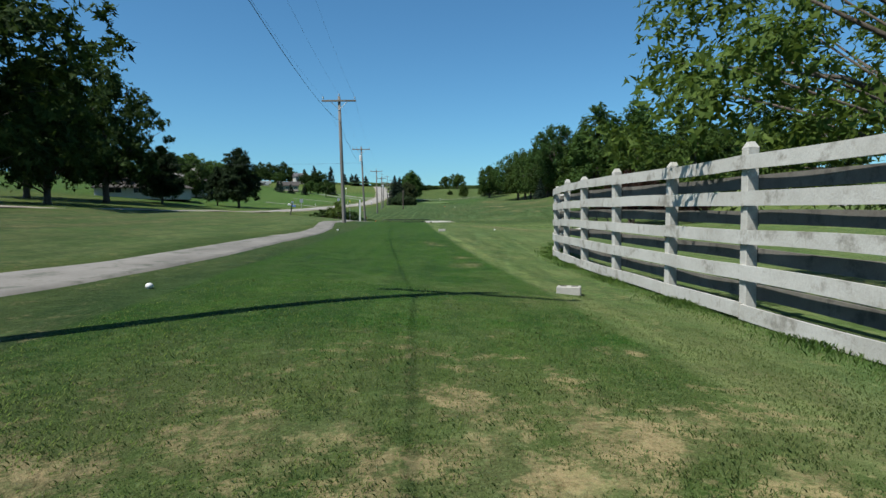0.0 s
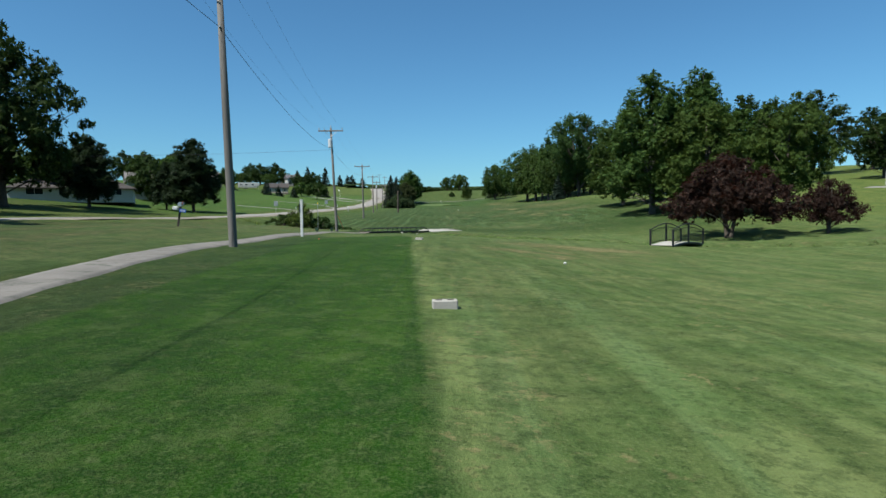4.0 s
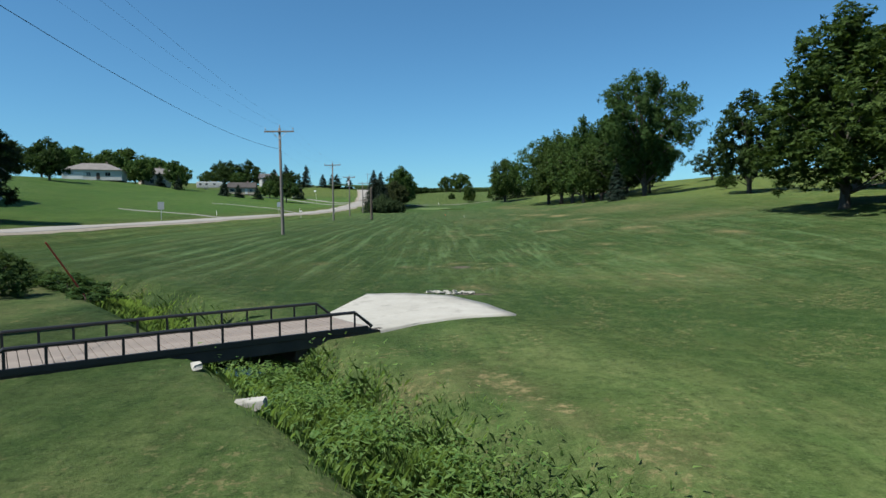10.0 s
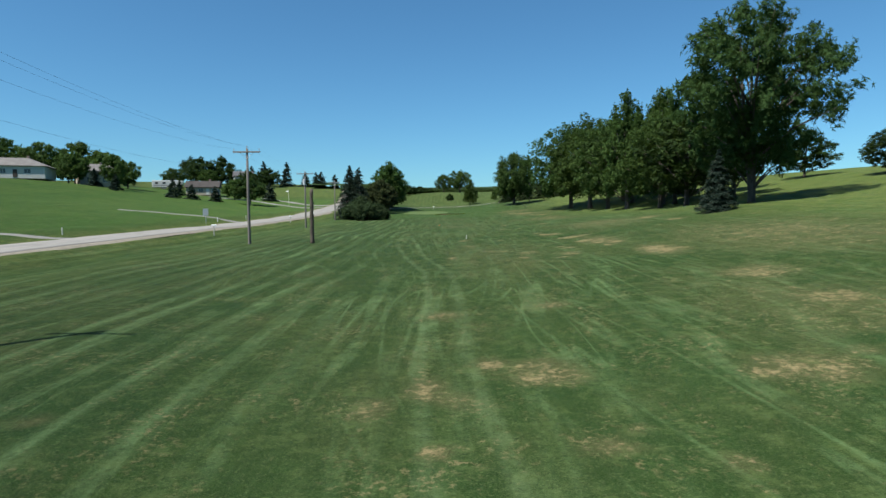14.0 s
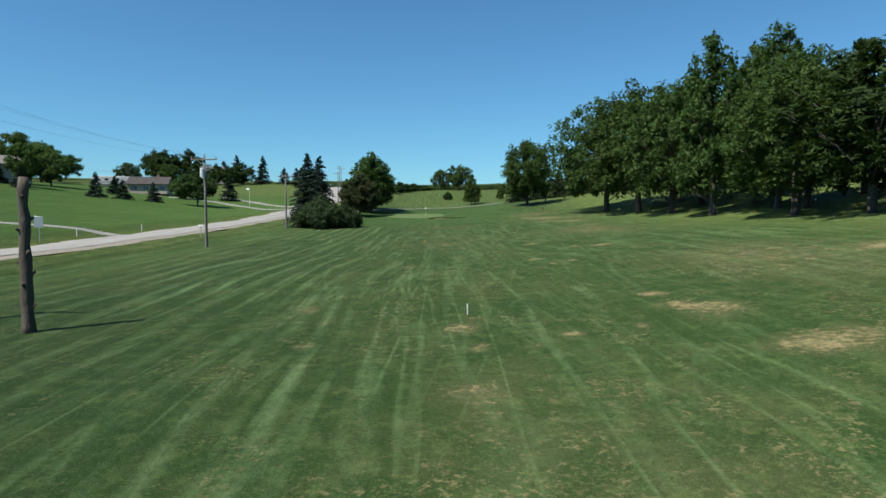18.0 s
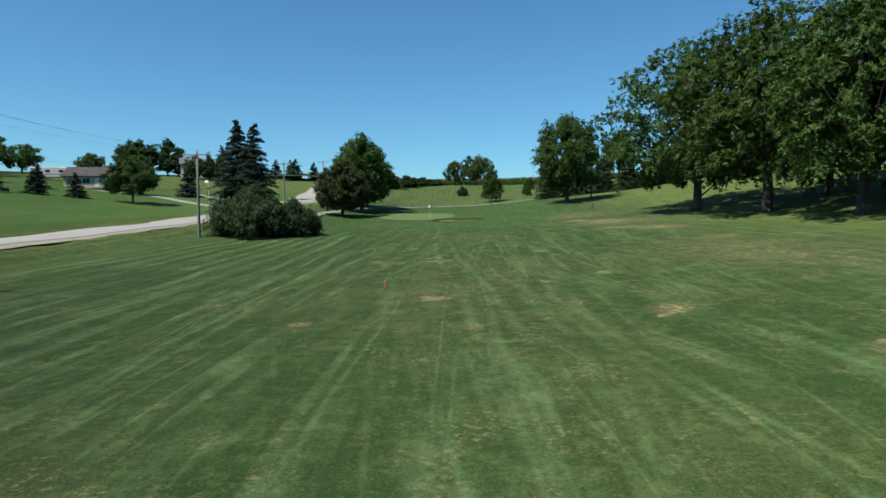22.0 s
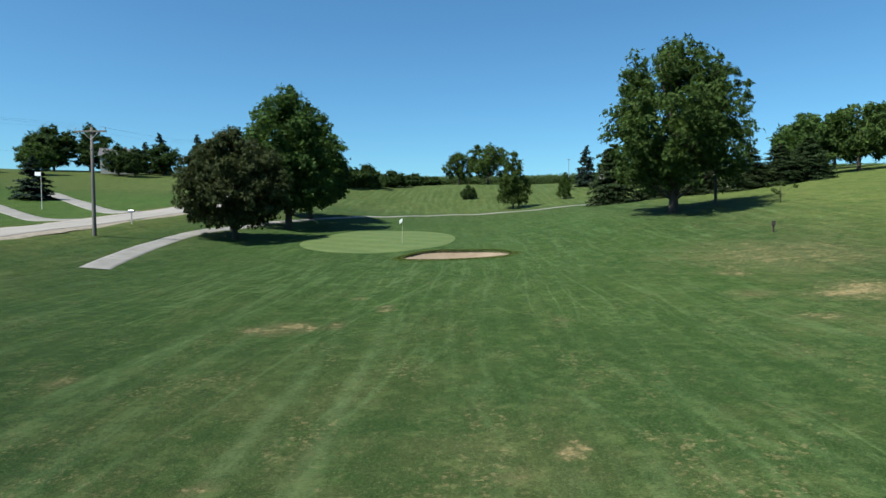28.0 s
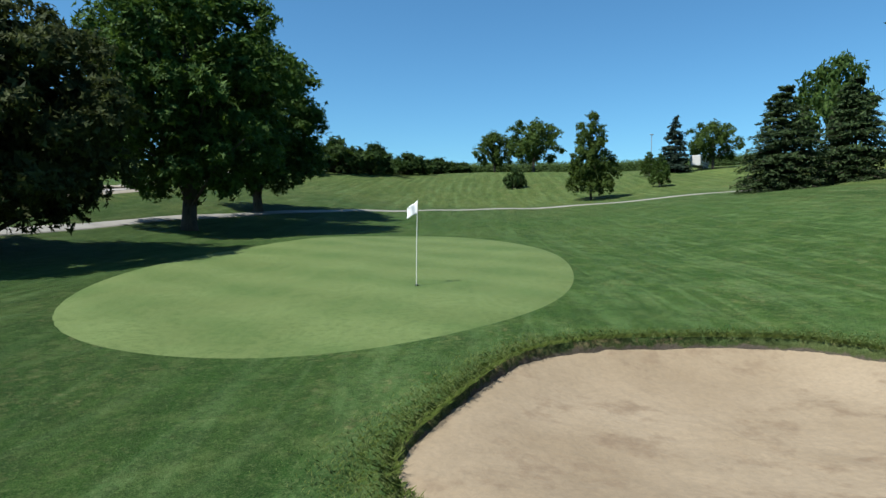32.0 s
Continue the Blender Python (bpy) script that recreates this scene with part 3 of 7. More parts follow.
# worn spots, stretch by stretch: middle, half width, half length, strength
NEAR_WEAR = [(-1.8, 2.8, 0.32, 0.23, 0.92), (-1.5, 3, 0.23, 0.2, 0.69), (-1.2, 3.3, 0.27, 0.28, 1), (-0.8, 3.3, 0.22, 0.2, 1), (-0.4, 2.9, 0.22, 0.2, 0.92), (-0.6, 3.1, 0.22, 0.2, 0.57), (0, 3.2, 0.22, 0.2, 0.8), (0.1, 2.9, 0.22, 0.2, 0.92), (0.3, 2.8, 0.32, 0.2, 1), (0.6, 3.4, 0.31, 0.27, 0.98), (0.8, 3.2, 0.22, 0.2, 1), (0.5, 3.7, 0.3, 0.23, 0.69), (1.1, 3.6, 0.22, 0.2, 0.8), (1.2, 2.9, 0.22, 0.2, 0.92), (1.6, 3.1, 0.22, 0.2, 0.69), (1.3, 5.1, 0.26, 0.28, 0.57), (0.3, 5.7, 0.22, 0.28, 0.52)]
TEE_WEAR = [(0.15, 13.0, 0.3, 0.28, 0.62), (0.42, 13.5, 0.22, 0.4, 0.7), (0.3, 15.2, 0.24, 0.35, 0.6), (-0.5, 19.4, 0.28, 0.28, 0.8), (-0.3, 19.2, 0.28, 0.28, 0.76), (-0.5, 20, 0.28, 0.28, 0.6), (-0.6, 20.4, 0.28, 0.28, 0.48), (-0.8, 20.1, 0.28, 0.28, 0.4), (-1.7, 45.3, 0.28, 0.28, 0.8), (-1, 43.5, 0.28, 0.59, 0.36), (-1.1, 46.4, 0.28, 0.85, 0.4)]
TEE_SIDE_WEAR = [(7.6, 57.1, 4.2, 3.86, 0.75), (3.5, 56.3, 1.33, 1.38, 0.6), (8, 54.8, 2.49, 1.41, 0.75), (2.5, 47.5, 1.26, 1.25, 0.7), (2.6, 46.7, 0.41, 0.41, 0.85), (4.9, 50.7, 1.01, 1.06, 0.7), (1.4, 48.1, 0.31, 0.37, 0.7), (1.2, 45, 0.28, 0.28, 0.65), (1.7, 44.6, 0.28, 0.31, 0.6), (3.6, 46.8, 0.87, 0.7, 0.6), (4.3, 46.4, 0.67, 0.66, 0.7), (3.9, 45.1, 0.52, 0.55, 0.75), (3.7, 44.3, 0.28, 0.29, 0.75), (3, 44, 0.31, 0.28, 0.6), (2.6, 44.4, 0.44, 0.32, 0.5), (-0.1, 46.9, 0.43, 0.75, 0.3), (-1.8, 60, 0.28, 0.53, 0.6), (-1.7, 61, 0.28, 0.47, 0.4), (3.1, 60.2, 0.32, 0.54, 0.6), (1.4, 60.7, 0.51, 0.42, 0.35)]
BOWL_WEAR = [(16.8, 109.1, 0.86, 2.93, 0.6), (2.1, 79.7, 0.79, 0.59, 0.5), (-0.5, 82.6, 0.52, 0.45, 0.55), (0.3, 82.1, 0.33, 0.41, 0.5), (1, 93.9, 0.96, 1.1, 0.5), (-1.7, 100.2, 0.48, 0.32, 0.85), (-1, 99.5, 0.37, 0.28, 0.6), (-0.2, 100.4, 0.41, 0.38, 0.6), (0.4, 101.3, 0.36, 0.34, 0.75), (1, 101.6, 0.46, 0.28, 0.6), (1.8, 101.2, 0.45, 0.4, 0.6), (2.9, 101.3, 0.55, 0.36, 0.7), (3, 100.4, 0.33, 0.44, 0.7), (1.5, 99.6, 0.45, 0.28, 0.5), (-5.6, 101.2, 0.54, 0.87, 0.45), (6.4, 101.3, 0.5, 0.31, 0.7), (14.2, 118.1, 1.67, 1.77, 0.6), (14.1, 113.9, 1.16, 2.02, 0.5), (9.6, 109, 1.12, 1.08, 0.45), (7.7, 105, 0.63, 0.54, 0.45)]
RISE_WEAR = [(0.7, 121.9, 0.4, 0.76, 0.85), (0.9, 118.8, 0.28, 0.33, 0.8), (-0.3, 120.8, 0.42, 0.55, 0.7), (1.2, 121.3, 0.44, 0.49, 0.6), (2.1, 123.9, 0.4, 0.62, 0.7), (1.1, 130, 0.66, 0.74, 0.6), (3.3, 123.1, 0.73, 1.11, 0.7), (4, 122.8, 0.35, 0.57, 0.6), (3.6, 118.9, 0.52, 0.44, 0.65), (4.3, 119.6, 0.37, 0.3, 0.55), (13.6, 144.6, 1.31, 2.58, 0.9), (12.6, 154.4, 1.51, 3.43, 0.6), (13.8, 134.2, 1.81, 1.85, 0.65), (12.9, 128.1, 1.39, 1.38, 0.7), (8.6, 122.1, 1.32, 1.05, 0.7), (7.7, 122.1, 0.5, 0.48, 0.7), (10.3, 122.9, 0.52, 0.4, 0.6), (5.3, 118.2, 0.31, 0.33, 0.6), (4.8, 130.8, 0.75, 0.87, 0.5), (-6.1, 120.1, 0.47, 0.31, 0.55)]
RISE_FAR_WEAR = [(22.1, 172, 1.39, 1.86, 0.7), (22.2, 164.9, 0.77, 1.51, 0.8), (10.9, 163.9, 1.01, 1.13, 0.7), (11.4, 159.3, 0.97, 0.92, 0.9), (12.6, 159.6, 0.63, 0.75, 0.75), (11.7, 155, 0.74, 0.83, 0.95), (12.1, 152.5, 0.7, 0.65, 0.85), (13, 151.7, 0.68, 0.95, 0.95), (12.1, 149.9, 0.41, 0.54, 1), (9.6, 150.8, 0.45, 0.42, 0.8), (9.4, 152, 0.49, 0.49, 0.7), (1.7, 148.2, 0.34, 0.64, 0.8), (3.1, 157.3, 0.98, 0.97, 0.55), (4.8, 152.2, 1.32, 1, 0.55), (6.7, 150.4, 1.1, 1.27, 0.55), (6.1, 146.5, 0.56, 0.96, 0.65), (9, 147.3, 0.7, 0.98, 0.7), (2.8, 145.8, 0.54, 0.48, 0.6), (8.2, 145.7, 0.65, 0.39, 0.55)]
MIDDLE_WEAR = [(10.1, 167.1, 0.53, 0.46, 1), (10.2, 165, 0.5, 0.42, 1), (10.3, 164.5, 0.28, 0.32, 1), (8.3, 162.6, 0.28, 0.28, 1), (3.1, 163.5, 0.62, 0.74, 0.7), (3.6, 164.7, 0.4, 0.37, 0.6), (6.2, 161.9, 0.36, 0.36, 0.75), (3.5, 161, 0.33, 0.28, 0.85), (-2.5, 167.5, 0.38, 0.81, 0.6), (-1.3, 161.5, 0.36, 0.41, 0.6), (4.9, 160.9, 0.32, 0.28, 0.5), (8.5, 184.2, 0.48, 0.63, 0.95), (14.5, 190.9, 0.91, 0.93, 0.8), (12.9, 192.8, 0.58, 1.08, 0.65), (9, 180.8, 0.28, 0.39, 0.85), (10.2, 181.2, 0.39, 0.36, 0.95), (8, 179.4, 0.28, 0.28, 0.9), (6.9, 179.8, 0.28, 0.28, 0.6), (3.5, 186.8, 0.43, 0.37, 0.4)]
MIDDLE_FAR_WEAR = [(0.5, 183.1, 0.67, 1.01, 0.45), (0.5, 180.4, 0.34, 0.35, 0.6), (1.5, 178.5, 0.28, 0.28, 0.7), (2.1, 179.9, 0.28, 0.28, 0.65), (3, 180.2, 0.28, 0.28, 0.8), (4.8, 180, 0.28, 0.41, 0.6), (4.8, 177.9, 0.28, 0.28, 0.6), (3, 203, 0.79, 0.89, 0.75), (3.8, 204.1, 0.43, 0.69, 0.6), (5.2, 201.9, 0.36, 0.39, 0.6), (7.7, 206.7, 0.46, 0.65, 0.6), (10.6, 208.9, 0.47, 0.62, 0.8), (7.9, 201.3, 0.31, 0.5, 0.65), (-0.9, 198.5, 0.42, 0.58, 0.7), (2.4, 197.4, 0.49, 0.37, 0.6), (4.3, 197.3, 0.39, 0.44, 0.65), (6.5, 198.5, 0.28, 0.28, 0.6), (10.3, 198.9, 0.72, 0.66, 0.75), (9.8, 197.9, 0.28, 0.28, 0.7), (-4.9, 201.8, 0.5, 0.54, 0.5)]
APPROACH_WEAR = [(19.5, 246.9, 3, 5.17, 0.65), (21.4, 235.1, 3, 4.23, 0.6), (21, 221, 1.87, 2.95, 0.5), (0.5, 225.1, 0.45, 0.71, 0.7), (-1, 216.9, 0.57, 0.34, 0.9), (0.2, 216.5, 0.5, 0.28, 0.85), (2.2, 216.7, 0.61, 0.37, 0.8), (3.2, 216.8, 0.45, 0.32, 0.85), (1.9, 218.3, 0.41, 0.42, 0.6), (0.3, 221.6, 0.53, 0.38, 0.6), (2, 221.5, 0.51, 0.43, 0.65), (3.6, 222.8, 0.93, 0.39, 0.5), (5.7, 222.4, 0.59, 0.35, 0.65), (6.2, 218.3, 0.33, 0.28, 0.6), (9.2, 219.8, 0.59, 0.64, 0.7), (19, 237.3, 2.95, 2.04, 0.6), (21.2, 234.4, 2.19, 2.59, 0.7), (17.6, 251.9, 1.88, 2.12, 0.7), (12.8, 220.1, 0.81, 0.56, 0.5)]
GREENSIDE_WEAR = [(-1.8, 249, 1.01, 0.73, 0.7), (0, 249.5, 0.44, 0.42, 0.6), (-4.9, 244.1, 0.38, 0.37, 0.6), (1.2, 252.1, 0.28, 0.32, 0.9), (5.6, 240.5, 0.3, 0.28, 0.9), (4.7, 239.5, 0.39, 0.28, 0.75), (0.3, 239.2, 0.32, 0.28, 0.7), (7.2, 240.6, 0.33, 0.28, 0.3), (16.8, 252.1, 1.27, 0.75, 0.9), (14.1, 253, 0.95, 0.9, 0.5), (14.1, 248.9, 1.2, 0.77, 0.5), (1.1, 252.7, 0.28, 0.28, 0.95), (-1.4, 249.6, 0.9, 0.6, 0.75), (-0.7, 249.3, 0.32, 0.28, 0.7), (-0.2, 254.8, 0.28, 0.28, 0.8), (-0.1, 250.1, 0.3, 0.28, 0.6), (6.9, 250, 0.28, 0.28, 0.5), (15.3, 257.3, 0.74, 0.95, 0.6)]
SOIL_WEAR = [(0.8, 99.9, 0.54, 0.45, 1), (0.3, 100.2, 0.32, 0.28, 0.8), (2.8, 100.2, 0.28, 0.33, 0.7), (2, 99.2, 0.28, 0.28, 0.7), (-1.8, 100.1, 0.28, 0.28, 0.7), (6.3, 101.4, 0.28, 0.28, 0.7)]
BROAD_WEAR = [(0, 3.2, 4.5, 2.4, 0.42), (1.5, 8, 2.2, 4, 0.24), (18, 174, 5.0, 10.0, 0.42), (19, 212, 5.0, 12.0, 0.42), (19, 262, 6.0, 7.0, 0.45), (21, 246, 7.0, 6.0, 0.45), (20, 122, 6, 5, 0.4), (12, 128, 4, 8, 0.3), (21, 146, 6, 12, 0.45), (9, 96, 5, 3, 0.3), (6, 52, 6, 7, 0.28), (5, 150, 5, 12, 0.26), (4, 205, 6, 14, 0.24), (3, 236, 6, 9, 0.22)]
TRACKS = [[(1.45, 112), (1.45, 117.5), (1.25, 120.3), (1.05, 124.2), (1.1, 134.2), (0.8, 141), (-0.9, 150.7), (-2.6, 173)], [(-0.15, 146.2), (-0.9, 151), (-1.5, 155.8), (-2.6, 168)], [(1.0, 236), (1.0, 242.5), (1.0, 249), (0.05, 261), (-0.8, 268)],
          [(6.2, 296), (6.7, 288), (6.8, 281), (7.5, 271.7), (8.1, 266.4), (9.2, 261)], [(2.5, 230), (3.2, 218), (4.6, 205), (5.0, 196)]]


def build_ground():
    xs = spaced((-170, -60, 5), (-60, -36, 2), (-36, -16, 0.8), (-16, -6, 0.5), (-6, 12, 0.25), (12, 18, 0.5), (18, 40, 1.0), (40, 75, 2.5), (75, 170, 5))
    xs = np.concatenate([-spread(170, 2600, 14)[::-1], xs, spread(170, 2600, 14)])
    ys = spaced((-60, -8, 4), (-8, 300, 0.4), (300, 400, 1.6), (400, 560, 8))
    ys = np.concatenate([-spread(60, 1500, 10)[::-1], ys, spread(560, 3200, 14)])
    X, Y = np.meshgrid(xs, ys)
    x, y = X.ravel(), Y.ravel()
    z = ground_z(x, y)
    nx, ny = len(xs), len(ys)
    i = (np.arange(ny - 1)[:, None] * nx + np.arange(nx - 1)[None, :]).ravel()
    faces = np.stack([i, i + 1, i + nx + 1, i + nx], 1)
    ob = sheet("ground", np.stack([x, y, z], 1), faces.tolist(), M_GRASS)
    tagged(ob, "mown green golf fairway with dry tan patches and mower stripes", "grass", kind="structure")
    lush = 0.55 * (1 - step(1.0, 1.9, blob(x, y, GREEN_AT, GREEN_SIZE))) * (y > 255)
    lush = np.maximum(lush, 0.6 * (1 - step(1.0, 1.7, blob(x, y, BUNKER_AT, BUNKER_SIZE, BUNKER_TURN))))
    lush = np.maximum(lush, 0.55 * np.exp(-((x - road_x(y) - 8.5) / 2.0) ** 2) * (y > 95))
    lush = np.maximum(lush, 0.6 * step(236, 258, y) * (1 - step(300, 330, y)) * step(-20, -14, x) * (1 - step(14, 24, x)))
    lawn = step(-34, -37, x) * step(105, 125, y) * (1 - step(318, 345, y))
    tee = np.clip(tee_side(x, y), -3, 3)
    mow = step(88, 100, y) * (1 - step(330, 345, y)) * step(-26, -21, x) * (1 - step(28, 40, x))
    mow = np.maximum(mow, 0.75 * step(-1, 1, tee) * (y < 78) * (x > -4))
    mow = np.maximum(mow, 0.7 * step(322, 332, y) * (1 - step(372, 380, y)) * step(-28, -20, x) * (1 - step(60, 75, x)))
    mow = np.maximum(mow, 0.6 * lawn)
    mow *= 1 - lush * 0.6
    rough = np.maximum(1 - step(-26, -12, x), step(20, 36, x)) * (1 - 0.7 * lush) * (1 - lawn)
    rough = np.maximum(rough, 0.6 * (1 - step(66, 90, y)) * step(0, 4, tee_side(x, y)))
    rough = np.maximum(rough, 0.55 * step(318, 330, y) * (1 - lawn))
    bank = step(-27, -24, x) * (1 - step(-8, 1, x)) * step(92, 104, y) * (1 - step(236, 262, y))
    bank = np.maximum(bank, 0.5 * step(322, 332, y) * (1 - step(372, 380, y)) * step(-28, -20, x) * (1 - step(60, 75, x)))
    track = np.full(x.shape, 5.0)
    for path in TRACKS:
        track = np.minimum(track, to_line(x, y, path))
    dry = patches(x, y, NEAR_WEAR + TEE_WEAR + TEE_SIDE_WEAR + BOWL_WEAR + RISE_WEAR + RISE_FAR_WEAR + MIDDLE_WEAR + MIDDLE_FAR_WEAR + APPROACH_WEAR + GREENSIDE_WEAR + BROAD_WEAR)
    line = to_line(x, y, CREEK)
    dry = np.maximum(dry, 0.42 * (0.55 + 0.45 * np.sin(x * 2.3 + 0.6 * np.sin(y * 0.15))) * (1 - step(90, 100, y)) * step(-26, -23, x) * (1 - step(-12, -9, x)))
    dry = np.maximum(dry, 0.5 * (0.5 + 0.5 * np.sin(x * 1.7)) * np.exp(-((line - 2.1) / 0.5) ** 2) * (y > np.interp(x, [c[0] for c in CREEK], [c[1] for c in CREEK])) * (x > -3))
    pale = (1 - step(70, 88, y)) * step(-0.6, -0.1, tee_side(x, y)) * np.maximum(step(-3.5, -1.5, x), step(60, 62, y) * step(-9, -7.5, x)) * (1 - 0.45 * step(12, 24, x))
    pale = np.maximum(pale, 0.7 * (1 - step(0.0, 2.2, np.abs(line - 4.0))) * (x > -2) * (y > 60))
    pale = np.maximum(pale, (1 - step(90, 100, y)) * step(-26, -23, x) * (1 - step(np.interp(y, [0, 13, 31, 77, 90], [-9, -7, -7.5, -11, -10]) - 0.2, np.interp(y, [0, 13, 31, 77, 90], [-9, -7, -7.5, -11, -10]) + 0.4, x)))
    pale = np.maximum(pale, 0.8 * (1 - step(1.0, 3.0, line)) * (x > -8))
    pale = np.maximum(pale, patches(x, y, [(6.0, 97.0, 4.5, 3.0, 0.7), (10.0, 101.0, 4.0, 5.0, 0.5)]))
    soil = np.maximum(0.9 * (1 - step(0.3, 0.9, to_line(x, y, CREEK))), patches(x, y, SOIL_WEAR + [(0.8, 92.4, 0.9, 0.35, 0.8)]))
    soil = np.maximum(soil, (blob(x, y, BUNKER_AT, BUNKER_SIZE, BUNKER_TURN, 0.08) < 0.96) * 1.0)
    for name, v in (("lush", lush), ("mow", mow), ("rough", rough), ("dry", dry), ("soil", soil), ("pale", pale), ("lawn", lawn), ("bank", bank)):
        at = ob.data.attributes.new(name, "FLOAT", "POINT")
        at.data.foreach_set("value", np.clip(v, 0, 1).astype(np.float32))
    for name, v in (("tee", tee), ("track", track)):
        at = ob.data.attributes.new(name, "FLOAT", "POINT")
        at.data.foreach_set("value", v.astype(np.float32))
    return ob


ground = build_ground()


def strip(name, line, width, material, label, category, lift=0.03, gap=0.8, edge=0.06, level=False, wobble=0.05, kind="structure"):
    """A paved band laid over the ground along a bent line, with worn edges that turn down into the soil."""
    pts = [Vector((*p, 0)) for p in line]
    fine = []
    for k in range(len(pts) - 1):
        p0, p1, p2, p3 = pts[max(k - 1, 0)], pts[k], pts[k + 1], pts[min(k + 2, len(pts) - 1)]
        count = max(2, int((p2 - p1).length / gap))
        for s in range(count):
            t = s / count
            fine.append(0.5 * (2 * p1 + (p2 - p0) * t + (2 * p0 - 5 * p1 + 4 * p2 - p3) * t * t + (3 * p1 - p0 - 3 * p2 + p3) * t**3))
    fine.append(pts[-1])
    verts, faces = [], []
    cols = 8
    for k, p in enumerate(fine):
        d = (fine[min(k + 1, len(fine) - 1)] - fine[max(k - 1, 0)]).normalized()
        side = Vector((-d.y, d.x, 0))
        wide = float(np.interp(p.y, [q[0] for q in width], [q[1] for q in width])) if isinstance(width, list) else width
        wl, wr = (wide / 2 + wobble * noise.noise((k * gap * 0.6, s * 9.1, len(line))) * 2 for s in (0, 1))
        across = [-wr - edge] + [-wr + (wl + wr) * c / (cols - 1) for c in range(cols)] + [wl + edge]
        places = [p + side * o for o in across]
        zs = ground_z([q.x for q in places], [q.y for q in places])
        if level:
            zs[:] = ground_z([p.x], [p.y])[0]
        zs = zs + lift
        zs[0] -= lift + 0.05
        zs[-1] -= lift + 0.05
        verts += [(q.x, q.y, z) for q, z in zip(places, zs)]
    w = cols + 2
    for k in range(len(fine) - 1):
        for c in range(w - 1):
            i = k * w + c
            faces.append((i + 1, i, i + w, i + w + 1))
    return tagged(sheet(name, verts, faces, material), label, category, kind=kind)


strip("road_shoulder", [(x, y) for x, y in ROAD], 7.0, M_SHOULDER, "tan gravel shoulder along the country road", "road", 0.06, 2.0, 0.4, True, 0.25)
strip("road", [(x, y) for x, y in ROAD], 5.4, M_ROAD, "pale worn two-lane country road climbing the hill", "road", 0.10, 2.0, 0.05, True, 0.12)
CART_PATH = [(-10.5, -6), (-8.0, 1), (-6.3, 7), (-5.35, 13), (-5.4, 21), (-6.2, 31), (-7.95, 43), (-8.15, 51), (-9.2, 66), (-9.75, 77), (-9.2, 81.6), (-7.75, 83.15)]
strip("cart_path", CART_PATH, [(0, 1.9), (9, 1.6), (18, 1.0), (40, 0.85), (66, 0.8), (77, 0.9), (82, 1.5)], M_PATH, "narrow worn grey asphalt cart path with ragged edges", "path", 0.035, 0.5, 0.08, wobble=0.05)
strip("cart_path", [(-16.4, 263.8), (-17.6, 268.5), (-19.0, 275), (-19.6, 283), (-18.6, 292), (-15.6, 303), (-10, 314), (-2, 321), (9, 323), (20, 319), (31, 318), (45, 322)], [(263, 1.5), (280, 1.4), (295, 1.1), (330, 0.9)], M_PATH_PALE, "pale concrete cart path curving round the green", "path", 0.035, 0.6, 0.05, wobble=0.04)
strip("driveway", [(-32, 164.5), (-36, 163), (-46, 160.5)], 1.1, M_PATH_PALE, "pale gravel driveway running off the road", "driveway", 0.05, 1.5, 0.1)
strip("driveway", [(-32, 212.5), (-35, 211.5), (-44, 208), (-50, 206.6)], 1.3, M_PATH_PALE, "pale gravel driveway running off the road", "driveway", 0.05, 1.5, 0.1)
strip("driveway", [(-33, 288), (-37, 290), (-46, 297), (-60, 308), (-75, 312)], 2.1, M_PATH_PALE, "pale gravel driveway running off the road", "driveway", 0.05, 1.5, 0.1)
strip("driveway", [(-33, 298), (-38, 302), (-52, 316), (-62, 326)], 2.2, M_PATH_PALE, "pale gravel driveway running off the road", "driveway", 0.05, 1.5, 0.1)


def build_green():
    rings, seg = 26, 96
    verts, faces = [], []
    for r in range(rings + 1):
        q = r / (rings - 1)
        for s in range(seg):
            a = s * math.tau / seg
            u, v = math.cos(a), math.sin(a)
            k = q / (1 + 0.02 * (math.sin(a * 3 + 1) * 0.6 + math.sin(a * 5 + 2) * 0.4))
            verts.append((GREEN_AT[0] + u * GREEN_SIZE[0] * k, GREEN_AT[1] + v * GREEN_SIZE[1] * k))
    z = ground_z([v[0] for v in verts], [v[1] for v in verts]) + 0.012
    z[-seg:] -= 0.028
    for r in range(rings):
        for s in range(seg):
            i, j = r * seg + s, r * seg + (s + 1) % seg
            faces.append((i, j, j + seg, i + seg))
    ob = sheet("putting_green", [(x, y, h) for (x, y), h in zip(verts, z)], faces, M_GREEN)
    tagged(ob, "closely mown pale green putting surface with mowing bands", "putting green", kind="structure")


build_green()


